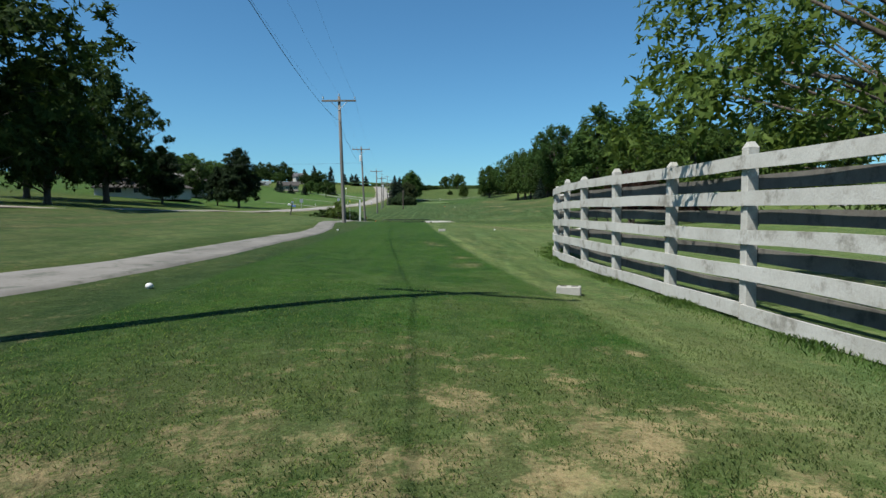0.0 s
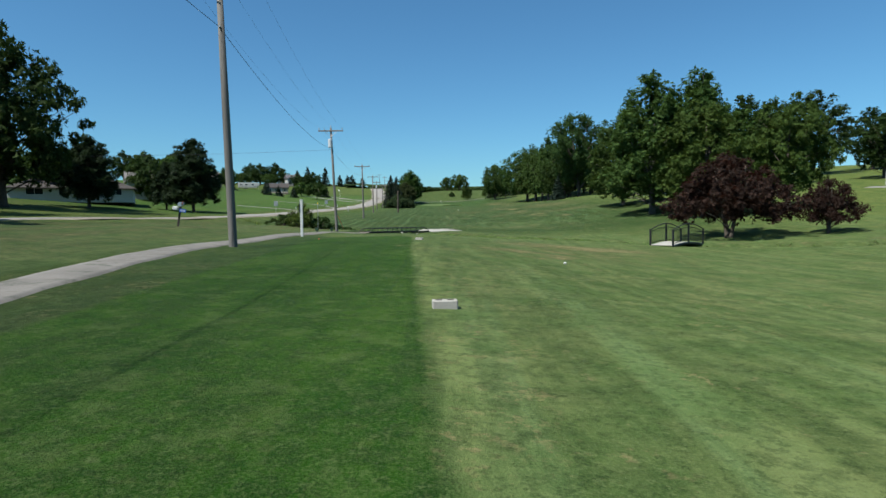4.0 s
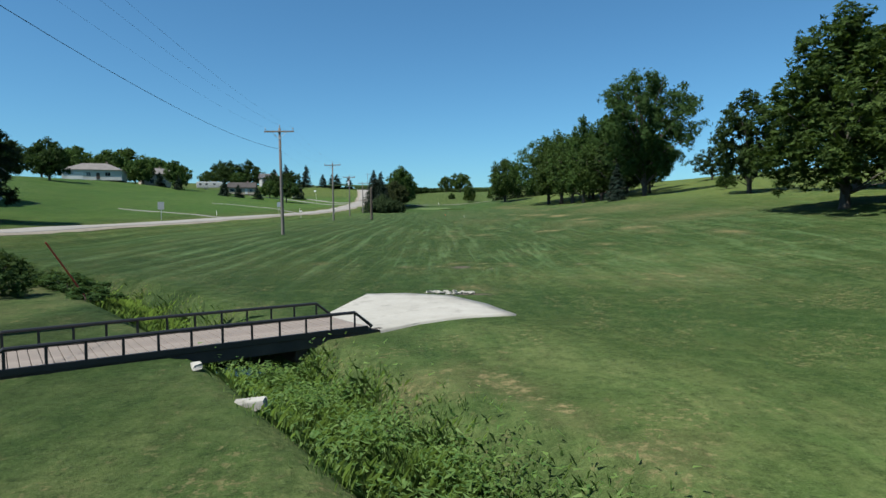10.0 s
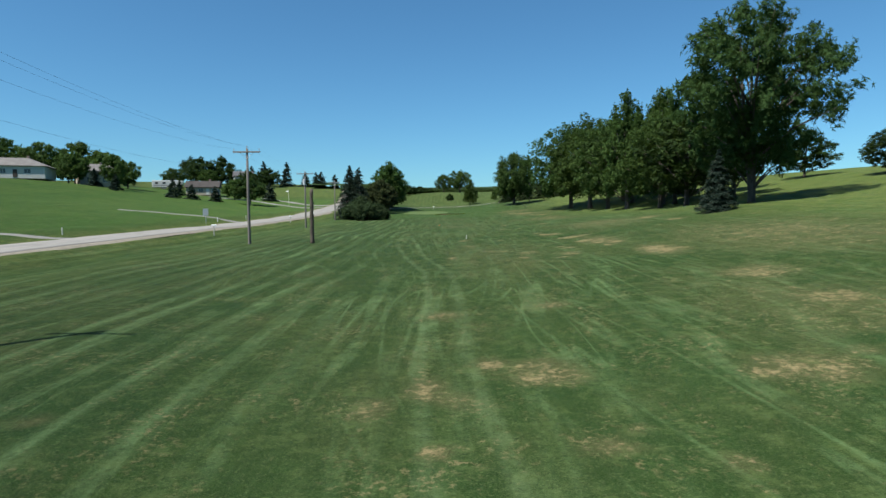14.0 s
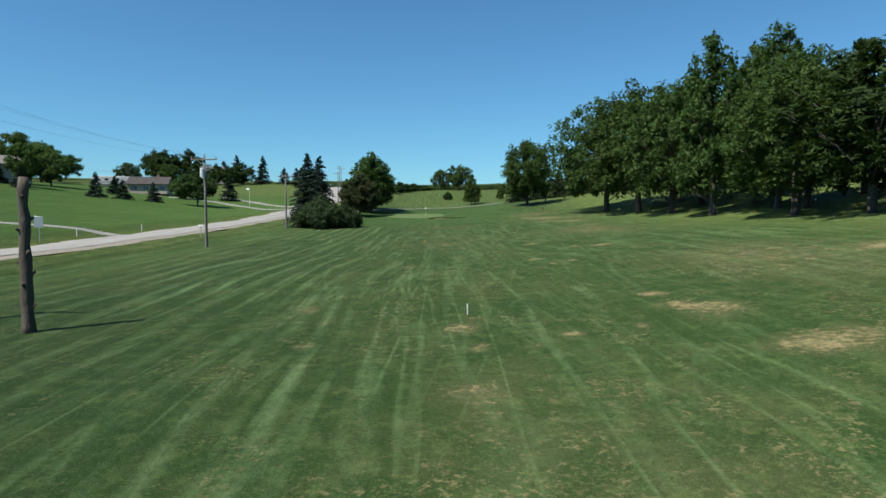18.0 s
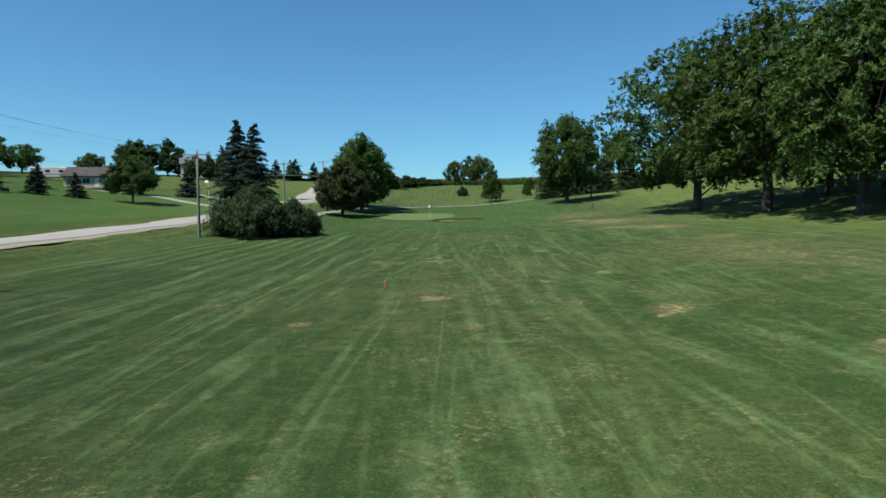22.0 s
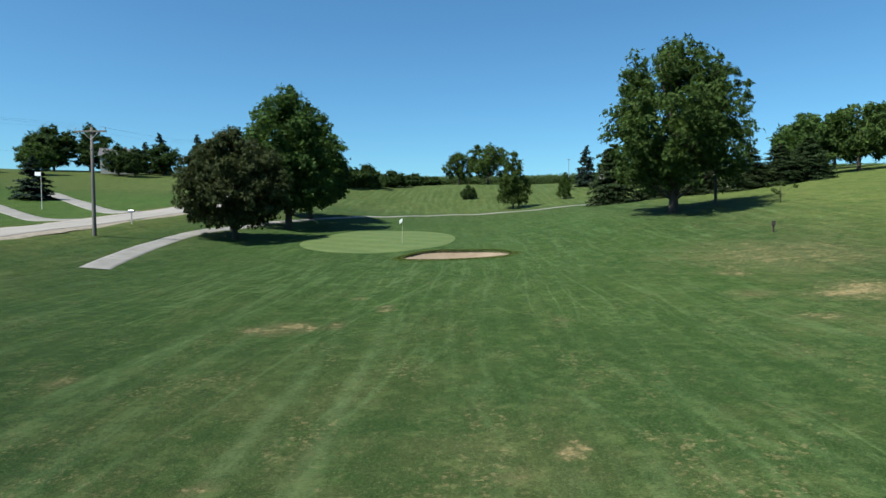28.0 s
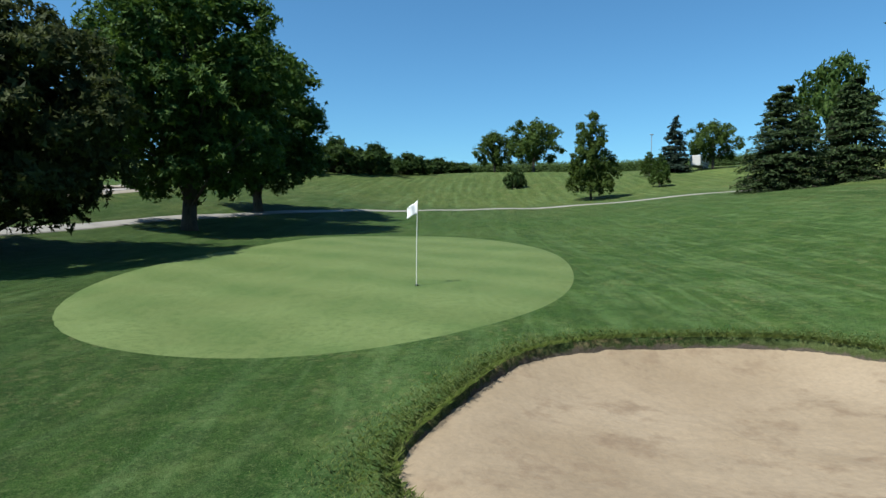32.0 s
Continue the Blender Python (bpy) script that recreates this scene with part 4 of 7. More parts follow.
def build_bunker():
    seg = 220
    c, s = math.cos(BUNKER_TURN), math.sin(BUNKER_TURN)

    def rim(a, q):
        wob = 1 + 0.08 * (math.sin(a * 3 + 1.0) * 0.6 + math.sin(a * 5 + 2.0) * 0.4)
        u, v = math.cos(a) * BUNKER_SIZE[0] * q / wob, math.sin(a) * BUNKER_SIZE[1] * q / wob
        return BUNKER_AT[0] + u * c - v * s, BUNKER_AT[1] + u * s + v * c
    # sand
    verts, faces, rings = [], [], 34
    for r in range(rings + 1):
        q = r / rings * 1.005
        for k in range(seg):
            a = k * math.tau / seg
            x, y = rim(a, q)
            verts.append((x, y, q, a))
    land = land_z([v[0] for v in verts], [v[1] for v in verts])
    mid = float(land_z([BUNKER_AT[0]], [BUNKER_AT[1]])[0])
    out = []
    for (x, y, q, a), g in zip(verts, land):
        far = 0.5 + 0.5 * math.sin(a + BUNKER_TURN - 0.2)
        low = mid - 0.36 + 0.30 * q * q * (1 - 0.35 * far)
        edge = g - 0.03 - 0.10 * far
        t = min(max((q - 0.6) / 0.4, 0), 1)
        z = low * (1 - t * t) + edge * t * t
        z += 0.025 * noise.noise((x * 1.3, y * 1.3, 0)) + 0.012 * noise.noise((x * 5, y * 5, 3)) + 0.006 * noise.noise((x * 14, y * 14, 5))
        out.append((x, y, z))
    for r in range(rings):
        for k in range(seg):
            i, j = r * seg + k, r * seg + (k + 1) % seg
            faces.append((i, j, j + seg, i + seg))
    tagged(sheet("bunker", out, faces, M_SAND), "tan sand bunker with smooth raked floor and damp patches", "sand bunker", kind="structure")
    # turf lip
    verts, faces = [], []
    qs = [0.975, 0.985, 0.992, 1.0, 1.012, 1.03, 1.07, 1.16]
    seg2 = 420
    for qi, q in enumerate(qs):
        for k in range(seg2):
            a = k * math.tau / seg2
            rag = 0.012 * noise.noise((math.cos(a) * 9, math.sin(a) * 9, qi * 0.35)) + 0.008 * noise.noise((math.cos(a) * 30, math.sin(a) * 30, qi))
            verts.append((*rim(a, q + (rag if qi < 5 else 0)), a, qi))
    land = land_z([v[0] for v in verts], [v[1] for v in verts])
    out = []
    for (x, y, a, qi), g in zip(verts, land):
        far = 0.5 + 0.5 * math.sin(a + BUNKER_TURN - 0.2)
        drop = (0.08 + 0.14 * far, 0.05 + 0.09 * far, 0.02 + 0.04 * far, -0.01, -0.035, -0.045, -0.035, 0.10)[qi]
        out.append((x, y, g - drop + 0.02 * noise.noise((x * 6, y * 6, qi))))
    for r in range(len(qs) - 1):
        for k in range(seg2):
            i, j = r * seg2 + k, r * seg2 + (k + 1) % seg2
            faces.append((i, j, j + seg2, i + seg2))
    lip = tagged(sheet("bunker_lip", out, faces, M_GRASS), "ragged turf lip around the sand bunker", "turf edge", kind="structure")
    for name, per_ring in (("lush", (0.2, 0.2, 0.3, 0.5, 0.6, 0.6, 0.6, 0.6)), ("soil", (0.9, 0.7, 0.3, 0, 0, 0, 0, 0)), ("dry", (0.4, 0.4, 0.3, 0.3, 0.1, 0, 0, 0)), ("tee", (3,) * 8), ("track", (5,) * 8)):
        at = lip.data.attributes.new(name, "FLOAT", "POINT")
        at.data.foreach_set("value", [per_ring[v[3]] for v in verts])


build_bunker()


# ---- trees ----
def leaf_mesh(name, places, outward, size, material, rng, long=1.5, droop=0.0, sprig=1):
    """One mesh of many small bent leaves, set singly or several to a sprig that faces one way."""
    n = len(places)
    nor = outward * 0.8 + rng.normal(0, 0.38 if sprig == 1 else 0.5, (n, 3)) + np.array([0, 0, 0.35])
    nor /= np.linalg.norm(nor, axis=1, keepdims=True) + 1e-9
    t = rng.normal(0, 1, (n, 3))
    t[:, 2] -= droop
    if sprig > 1:
        t -= nor * (t * nor).sum(1, keepdims=True)
        t /= np.linalg.norm(t, axis=1, keepdims=True) + 1e-9
        b = np.cross(nor, t)
        a = (np.arange(sprig) * math.tau / sprig)[None, :] + rng.uniform(-0.4, 0.4, (n, sprig))
        ray = t[:, None] * np.cos(a)[..., None] + b[:, None] * np.sin(a)[..., None]
        size = np.broadcast_to(size, n)
        far = rng.uniform(0.35, 1.15, (n, sprig, 1)) * size[:, None, None] * long * 0.75
        size = np.repeat(size, sprig)
        places = (places[:, None] + ray * far - nor[:, None] * far * rng.uniform(0.0, 0.5, (n, sprig, 1))).reshape(-1, 3)
        nor = (nor[:, None] + rng.normal(0, 0.22, (n, sprig, 3))).reshape(-1, 3)
        nor /= np.linalg.norm(nor, axis=1, keepdims=True)
        n *= sprig
        t = (ray + rng.normal(0, 0.25, ray.shape)).reshape(-1, 3)
    t -= nor * (t * nor).sum(1, keepdims=True)
    t /= np.linalg.norm(t, axis=1, keepdims=True) + 1e-9
    b = np.cross(nor, t)
    s = (size * rng.uniform(0.6, 1.35, n))[:, None]
    tip, tail = places + t * s * long * 0.5, places - t * s * long * 0.5
    fold = nor * s * 0.12
    verts = np.stack([tail + b * s * 0.42, tip + fold, tail - b * s * 0.42], 1).reshape(-1, 3)
    return quick_mesh(name, verts, np.arange(3 * n).reshape(-1, 3), material)


def quick_mesh(name, verts, faces, material, smooth=False):
    """A mesh from arrays of corners and equal-sided faces."""
    me = bpy.data.meshes.new(name)
    n, k = faces.shape
    me.vertices.add(len(verts))
    me.vertices.foreach_set("co", verts.astype(np.float32).ravel())
    me.loops.add(n * k)
    me.loops.foreach_set("vertex_index", faces.astype(np.int32).ravel())
    me.polygons.add(n)
    me.polygons.foreach_set("loop_start", np.arange(0, n * k, k, dtype=np.int32))
    if smooth:
        me.polygons.foreach_set("use_smooth", np.ones(n, bool))
    me.materials.append(material)
    me.update(calc_edges=True)
    return me


def clump_leaves(centres, radii, each, rng, flat=0.75, lobes=None):
    """Leaf places in and on rounded clumps; lobes are the middles that the clumps sit round."""
    P, O = [], []
    for k, (c, r) in enumerate(zip(centres, radii)):
        d = rng.normal(0, 1, (each, 3))
        d /= np.linalg.norm(d, axis=1, keepdims=True)
        q = rng.uniform(0.15, 1.0, each) ** 0.5 * (1 + 0.25 * np.sin(d[:, 0] * 5 + c[0]) * np.sin(d[:, 1] * 6 + c[1]))
        p = d * q[:, None] * r
        p[:, 2] *= flat
        o = d.copy()
        if lobes is not None:
            m = c + p - lobes[k]
            o = o * 0.4 + m / (np.linalg.norm(m, axis=1, keepdims=True) + 1e-6) * 0.75
        P.append(c + p)
        O.append(o)
    return np.concatenate(P), np.concatenate(O)


def crown_clumps(rng, count, height, low, width, shape, rough, lobe=(0.09, 0.15), each=4):
    """Clump centres round the lobes of a crown: shape gives the half width (0 to 1) by height fraction."""
    C, R, M = [], [], []
    turn = rng.uniform(0, 6.28, 6)
    tall = height - low
    fs = np.linspace(0, 1, 60)
    cum = np.cumsum([shape(f) + 0.10 for f in fs])
    cum = (cum - cum[0]) / (cum[-1] - cum[0])
    n = count // each
    for k in range(n):
        f = float(np.interp(min(max((k + 0.5 + rng.normal(0, 1.2)) / n, 0), 1), cum, fs))
        a = k * 2.39996 + rng.normal(0, 0.3)
        size = width * rng.uniform(*lobe)
        w = shape(f) * width / 2
        w *= 1 + rough * (0.35 * math.sin(2 * a + turn[0] + 3 * f) + 0.35 * math.sin(3 * a + turn[1] - 5 * f))
        q = rng.uniform(0.82, 1.06) if k % 4 else rng.uniform(0.15, 0.75)
        reach = max(w * q - size * 0.7, 0)
        z = low + size * 0.4 + f * max(tall - size * 1.25, 0.1)
        mid = np.array([math.cos(a) * reach, math.sin(a) * reach, z])
        out = np.array([math.cos(a) * 0.7, math.sin(a) * 0.7, 0.2 + 0.5 * f])
        for j in range(each):
            v = rng.normal(0, 1, 3) + out
            v /= np.linalg.norm(v) + 1e-6
            C.append(mid + v * np.array([1, 1, 0.85]) * size * rng.uniform(0.35, 0.8))
            R.append(size * rng.uniform(0.52, 0.80))
            M.append(mid)
    return np.array(C), np.array(R), np.array(M)


def trunk_mesh(name, rng, height, radius, low, targets, material, lean=0.0, forks=1):
    bm = bmesh.new()
    ends = []
    for k in range(forks):
        a = rng.uniform(0, math.tau)
        off = 0 if forks == 1 else radius * 0.6
        tilt = 0.02 if forks == 1 else 0.16
        pts, rad = [], []
        for i in range(7):
            f = i / 6
            z = f * height * 0.8
            pts.append((math.cos(a) * (off + tilt * z) + 0.02 * height * math.sin(f * 5 + a) * f + lean * z, math.sin(a) * (off + tilt * z) + 0.02 * height * math.cos(f * 4 + a) * f, z - 0.15 if i == 0 else z))
            rad.append(radius * (1.35 if i == 0 else 1.0 - 0.82 * f) * (1 if forks == 1 else 0.7))
        pts.insert(1, (pts[0][0] * 0.9 + pts[1][0] * 0.1, pts[0][1] * 0.9 + pts[1][1] * 0.1, radius * 1.2))
        rad.insert(1, radius * 0.98 * (1 if forks == 1 else 0.72))
        tube(bm, pts, rad, 9)
        ends.append(pts)
    for t in targets:
        pts = ends[int(rng.integers(0, forks))]
        i = int(rng.integers(2, 6))
        zt = min(max(low * 0.75, t[2] * rng.uniform(0.35, 0.6)), height * 0.7)
        f = zt / (height * 0.8) * 6
        j = min(int(f) + 1, len(pts) - 2)
        p = Vector(pts[j]).lerp(Vector(pts[j + 1]), 0.4)
        q = Vector(t)
        m = p.lerp(q, 0.5) + Vector((0, 0, (q - p).length * 0.08))
        r = radius * rng.uniform(0.16, 0.32)
        tube(bm, [p, p.lerp(m, 0.6), m, q], [r, r * 0.8, r * 0.6, r * 0.2], 5)
    me = bpy.data.meshes.new(name)
    for f in bm.faces:
        f.smooth = True
    bm.to_mesh(me)
    bm.free()
    me.materials.append(material)
    return me


ROUND = lambda f: math.sqrt(max(0.0, 1 - (2 * f - 0.86) ** 2 / 1.3)) if f < 0.97 else 0.3
OVAL = lambda f: max(0.12, math.sin(math.pi * (0.12 + 0.86 * f)) ** 0.7)
DOME = lambda f: max(0.10, (1 - f**2.6)) * (0.75 + 0.25 * min(1, f * 5))
SPREADING = lambda f: max(0.15, min(1.0, 0.45 + 1.1 * f) * (1 - max(0, f - 0.55) ** 1.6 * 2.2))
CONE = lambda f: max(0.05, 1 - f) ** 0.8


class Tree:
    """A kind of tree: a trunk and a crown mesh made once, then set out at any size."""

    def __init__(self, seed, height, width, low, shape, clumps, leaves, leaf, leaf_mat, bark=None, radius=0.3, rough=0.3, forks=1, flat=0.75, long=1.5, droop=0.0, limbs=16, lean=0.0, lobe=(0.09, 0.15), sprig=6, heart=0.76):
        rng = np.random.default_rng(seed)
        self.height, self.width = height, width
        C, R, M = crown_clumps(rng, clumps, height, low, width, shape, rough, lobe)
        P, O = clump_leaves(C, R, leaves // len(C) // sprig, rng, flat, M)
        P[:, 2] = np.maximum(P[:, 2], low * 0.6 + rng.uniform(0, 0.16, len(P)) * height)
        if heart:
            # larger leaves deep inside close the crown
            q = P[rng.choice(len(P), leaves // 34)]
            axis = np.array([0, 0, low + (height - low) * 0.46])
            P = np.concatenate([P, axis + (q - axis) * np.array([heart, heart, heart * 1.06])])
            O = np.concatenate([O, (q - axis) / (np.linalg.norm(q - axis, axis=1, keepdims=True) + 1e-6)])
            size = np.concatenate([np.full(len(P) - len(q), leaf), np.full(len(q), leaf * 1.7)])
        else:
            size = leaf
        self.crown = leaf_mesh("crown", P, O, size, leaf_mat, rng, long, droop, sprig)
        pick = rng.choice(len(C), min(limbs, len(C)), replace=False)
        self.trunk = trunk_mesh("trunk", rng, height, radius, low, C[pick], bark or M_BARK, lean, forks)

    def plant(self, x, y, height, width, label, turn=0.0, name="tree", category="tree", group="", sink=0.05, z=None):
        root = thing(name, label, category, Matrix.Translation((x, y, (gz(x, y) if z is None else z) - sink)), group)
        sx, sz = width / self.width, height / self.height
        for part_name, me in (("trunk", self.trunk), ("crown", self.crown)):
            ob = new(part_name, me)
            ob.parent = root
            ob.rotation_euler = (0, 0, turn)
            ob.scale = (sx, sx, sz) if part_name == "crown" else (0.5 * (sx + sz), 0.5 * (sx + sz), sz)
        return root


class Conifer(Tree):
    """Whorled drooping boughs round a straight trunk."""

    def __init__(self, seed, height, width, low, leaf_mat, tiers, boughs, needles, size, radius=0.2, power=0.85, droop=0.25, gap=0.0):
        rng = np.random.default_rng(seed)
        self.height, self.width = height, width
        P, O = [], []
        bm = bmesh.new()
        tube(bm, [(0, 0, -0.15), (0, 0, 0.3), (0, 0, height * 0.5), (0, 0, height * 0.985)], [radius * 1.4, radius, radius * 0.6, 0.02], 8)
        for t in range(tiers):
            f = (t + rng.uniform(0, 0.5)) / tiers
            z = low + f * (height - low) * 0.985
            reach = width / 2 * max(0.04, (1 - f)) ** power
            for k in range(max(4, int(boughs * (1 - 0.5 * f)))):
                if rng.uniform() < gap:
                    continue
                a = rng.uniform(0, math.tau)
                L = reach * rng.uniform(0.72, 1.12)
                d = np.array([math.cos(a), math.sin(a), 0])
                up = 0.35 * f - droop
                tip = d * L + np.array([0, 0, z + up * L])
                rise = rng.normal(0, 0.8) * (height - low) / tiers
                base = np.array([0, 0, min(z + rise, height * 0.97)])
                tip[2] += rise
                tube(bm, [tuple(base), tuple((base + tip) / 2 + np.array([0, 0, 0.06 * L])), tuple(tip)], [radius * 0.16, radius * 0.1, 0.012], 4, False)
                m = max(6, int(needles * (0.25 + L / (width / 2))))
                s = rng.uniform(0.12, 1.03, m) ** 0.75
                side = np.cross(d, [0, 0, 1])
                w = rng.normal(0, 0.17, m) * L * (0.4 + 0.6 * np.sin(np.pi * np.clip(s, 0, 1)))
                p = base + np.outer(s, tip - base) + np.outer(w, side)
                p[:, 2] += 0.08 * L * np.sin(np.pi * s) - rng.uniform(0, 0.16, m) * L ** 0.5
                P.append(p)
                O.append(np.tile(d * 0.4 + np.array([0, 0, 0.75]), (m, 1)) + np.outer(w / (L + 0.01), side))
        self.crown = leaf_mesh("crown", np.concatenate(P), np.concatenate(O), size, leaf_mat, rng, 2.4, 0.2)
        me = bpy.data.meshes.new("trunk")
        bm.to_mesh(me)
        bm.free()
        me.materials.append(M_BARK)
        self.trunk = me


class Shrub(Tree):
    """A low mound of leaves on several short stems."""

    def __init__(self, seed, height, width, clumps, leaves, leaf, leaf_mat, long=1.6):
        rng = np.random.default_rng(seed)
        self.height, self.width = height, width
        C, R, M = crown_clumps(rng, clumps, height, 0.05, width, DOME, 0.35, (0.09, 0.16), 4)
        P, O = clump_leaves(C, R * 1.15, leaves // len(C) // 5, rng, 0.8, M)
        P[:, 2] = np.abs(P[:, 2])
        self.crown = leaf_mesh("crown", P, O, leaf, leaf_mat, rng, long, 0.0, 5)
        bm = bmesh.new()
        for c in C[:: max(1, len(C) // 14)]:
            tube(bm, [(c[0] * 0.1, c[1] * 0.1, -0.1), (c[0] * 0.45, c[1] * 0.45, c[2] * 0.6), tuple(c)], [0.05, 0.035, 0.01], 5)
        me = bpy.data.meshes.new("stems")
        bm.to_mesh(me)
        bm.free()
        me.materials.append(M_BARK)
        self.trunk = me


PINE_SHAPE = lambda f: max(0.12, (1 - f) ** 0.48) * (0.78 + 0.22 * min(1, f * 6))
FULL = lambda f: max(0.14, (1 - f**2.2) ** 0.7) * (0.85 + 0.15 * min(1, f * 6))
EGG = lambda f: max(0.15, math.sin(math.pi * (0.20 + 0.76 * f)) ** 0.75)
MAPLE = Tree(11, 17, 15, 1.9, ROUND, 760, 40000, 0.185, L_MAPLE, radius=0.42, rough=0.34, limbs=26, lobe=(0.06, 0.115), flat=0.9)
MAPLE_B = Tree(12, 18, 13, 2.2, OVAL, 420, 12000, 0.30, L_DARK, radius=0.40, rough=0.34, limbs=22, lobe=(0.06, 0.12))
TALL = Tree(13, 20, 12, 1.8, FULL, 760, 40000, 0.20, L_MAPLE, M_PALE_BARK, 0.40, 0.42, limbs=20, lobe=(0.055, 0.11), flat=1.35)
DARK_ROUND = Tree(32, 20, 18, 2.2, ROUND, 620, 26000, 0.31, L_DARK, radius=0.5, rough=0.36, limbs=24, lobe=(0.06, 0.11))
FEATHERY = Tree(14, 20, 20, 2.5, SPREADING, 800, 54000, 0.16, L_LOCUST, radius=0.45, rough=0.42, flat=0.7, long=2.4, droop=0.5, forks=2, limbs=40, lobe=(0.05, 0.10))
OLIVE = Tree(15, 14, 12, 1.8, ROUND, 480, 26000, 0.20, L_LIGHT, radius=0.32, rough=0.36, lobe=(0.05, 0.105))
LOW_ROUND = Tree(16, 9.3, 9.8, 0.9, EGG, 900, 74000, 0.128, L_BRONZE, radius=0.26, rough=0.14, limbs=20, lobe=(0.055, 0.10))
REDLEAF = Tree(17, 8, 11, 1.3, DOME, 520, 26000, 0.14, L_RED, radius=0.26, rough=0.34, forks=3, limbs=24, lobe=(0.055, 0.10))
NEAR_BIG = Tree(18, 14.2, 10.2, 1.5, OVAL, 800, 70000, 0.152, L_MAPLE, radius=0.36, rough=0.38, limbs=26, lobe=(0.06, 0.12), flat=1.15)
FAR_ROUND = Tree(19, 9, 9, 1.2, ROUND, 200, 6000, 0.32, L_MAPLE, radius=0.25, rough=0.36, limbs=9, lobe=(0.08, 0.16), sprig=3)
FAR_PALE = Tree(38, 9, 9, 1.4, ROUND, 220, 8000, 0.26, L_LIGHT, radius=0.25, rough=0.3, limbs=12, lobe=(0.08, 0.15), sprig=3)
FAR_DARK = Tree(20, 10, 9, 1.0, OVAL, 200, 6000, 0.32, L_DARK, radius=0.25, rough=0.38, limbs=9, lobe=(0.08, 0.16), sprig=3)
SMALL = Tree(21, 9.5, 5.8, 0.5, FULL, 360, 24000, 0.12, L_LIGHT, radius=0.14, rough=0.2, limbs=14, lobe=(0.07, 0.13), flat=1.1)
SAPLING = Tree(33, 2.4, 2.6, 0.7, OVAL, 26, 1200, 0.07, L_LIGHT, radius=0.04, rough=0.4, limbs=14, heart=0)
SLENDER = Tree(37, 12.5, 6.5, 7.0, ROUND, 110, 7000, 0.13, L_LIGHT, M_PALE_BARK, 0.14, 0.5, limbs=18, lobe=(0.06, 0.13), heart=0)
WILLOW = Tree(22, 8, 9.5, 1.6, ROUND, 220, 12000, 0.17, L_LOCUST, radius=0.2, rough=0.3, forks=3, long=2.6, droop=1.0, limbs=12, lobe=(0.06, 0.12))
PINE = Tree(23, 13, 8.6, 1.3, PINE_SHAPE, 480, 34000, 0.12, L_PINE, radius=0.26, rough=0.4, long=3.0, limbs=20, lobe=(0.06, 0.12), sprig=8)
HILL_PINE = Conifer(34, 8, 7, 0.1, L_JUNIPER, 34, 13, 62, 0.16, 0.16, 0.62, 0.12, 0.05)
SPRUCE = Conifer(24, 11.5, 6.2, 0.5, L_SPRUCE, 52, 13, 120, 0.10, 0.2, 0.72, 0.24, 0.12)
FIR = Conifer(25, 6, 3.9, 0.15, L_SPRUCE, 34, 13, 80, 0.085, 0.12, 0.85, 0.2)
FAR_FIR = Conifer(26, 6, 4.2, 0.1, L_SPRUCE, 20, 9, 34, 0.22, 0.12, 0.8, 0.2)
JUNIPER = Shrub(27, 3.4, 7.0, 380, 44000, 0.092, L_JUNIPER, 2.6)
BUSH = Shrub(28, 2.6, 4.0, 80, 8000, 0.09, L_LOCUST)
FAR_BUSH = Shrub(29, 3, 5, 130, 5200, 0.22, L_DARK)
LIGHT_BUSH = Shrub(36, 2.6, 3.6, 90, 9000, 0.075, L_ASH, 2.2)
BIG_LOW = Tree(31, 15, 13, 1.9, ROUND, 760, 70000, 0.163, L_MAPLE, radius=0.42, rough=0.5, limbs=34, lobe=(0.065, 0.13))
OVERHANG = Tree(30, 9.5, 13.5, 1.7, DOME, 480, 56000, 0.094, L_ASH, radius=0.3, rough=0.35, flat=0.6, limbs=60, lobe=(0.06, 0.11), sprig=4, heart=0)

DECIDUOUS = "leafy dark green shade tree with full rounded crown"
for x, y, h, w, turn in ((31.2, 251.5, 20, 19.0, 0.3), (32.2, 237.5, 19.5, 18, 2.1), (32.4, 224.5, 17.5, 14.5, 4.0), (32.1, 196.2, 13.4, 12.5, 1.2), (36, 201, 15, 11, 5.2), (41, 243, 18, 13, 3.3), (39, 231, 18, 14, 0.9)):
    MAPLE.plant(x, y, h, w, DECIDUOUS, turn, "maple_tree", group="trees along the fairway")
for x, y, h, w, turn in ((32.2, 212, 20, 10, 0.4), (36, 206, 18.5, 10, 2.4), (40, 218, 19, 11, 1.1), (25.8, 112.5, 13.2, 11.2, 3.2), (24.6, 96.6, 17.0, 12.6, 0.2), (31.0, 99, 17.2, 11.8, 2.0), (35, 108, 16, 12, 5.0)):
    TALL.plant(x, y, h, w, "tall leafy green tree with uneven upright crown", turn, "cottonwood_tree", group="trees along the fairway")
for x, y, h, w, turn in ((32.1, 187, 12.2, 12.0, 0.7), (40, 191, 13, 10, 1.7), (44, 205, 15, 12, 2.7), (46, 225, 16, 12, 4.4), (33.5, 140, 11.5, 9, 2.0), (37, 128, 15, 13, 5.5), (47, 250, 15, 12, 1.9)):
    MAPLE_B.plant(x, y, h, w, "dense dark green shade tree on the slope", turn, "shade_tree", group="trees along the fairway")
FEATHERY.plant(32.8, 172, 20.3, 18.5, "large feathery wide-spreading green tree", 0.8, "locust_tree", group="trees along the fairway")
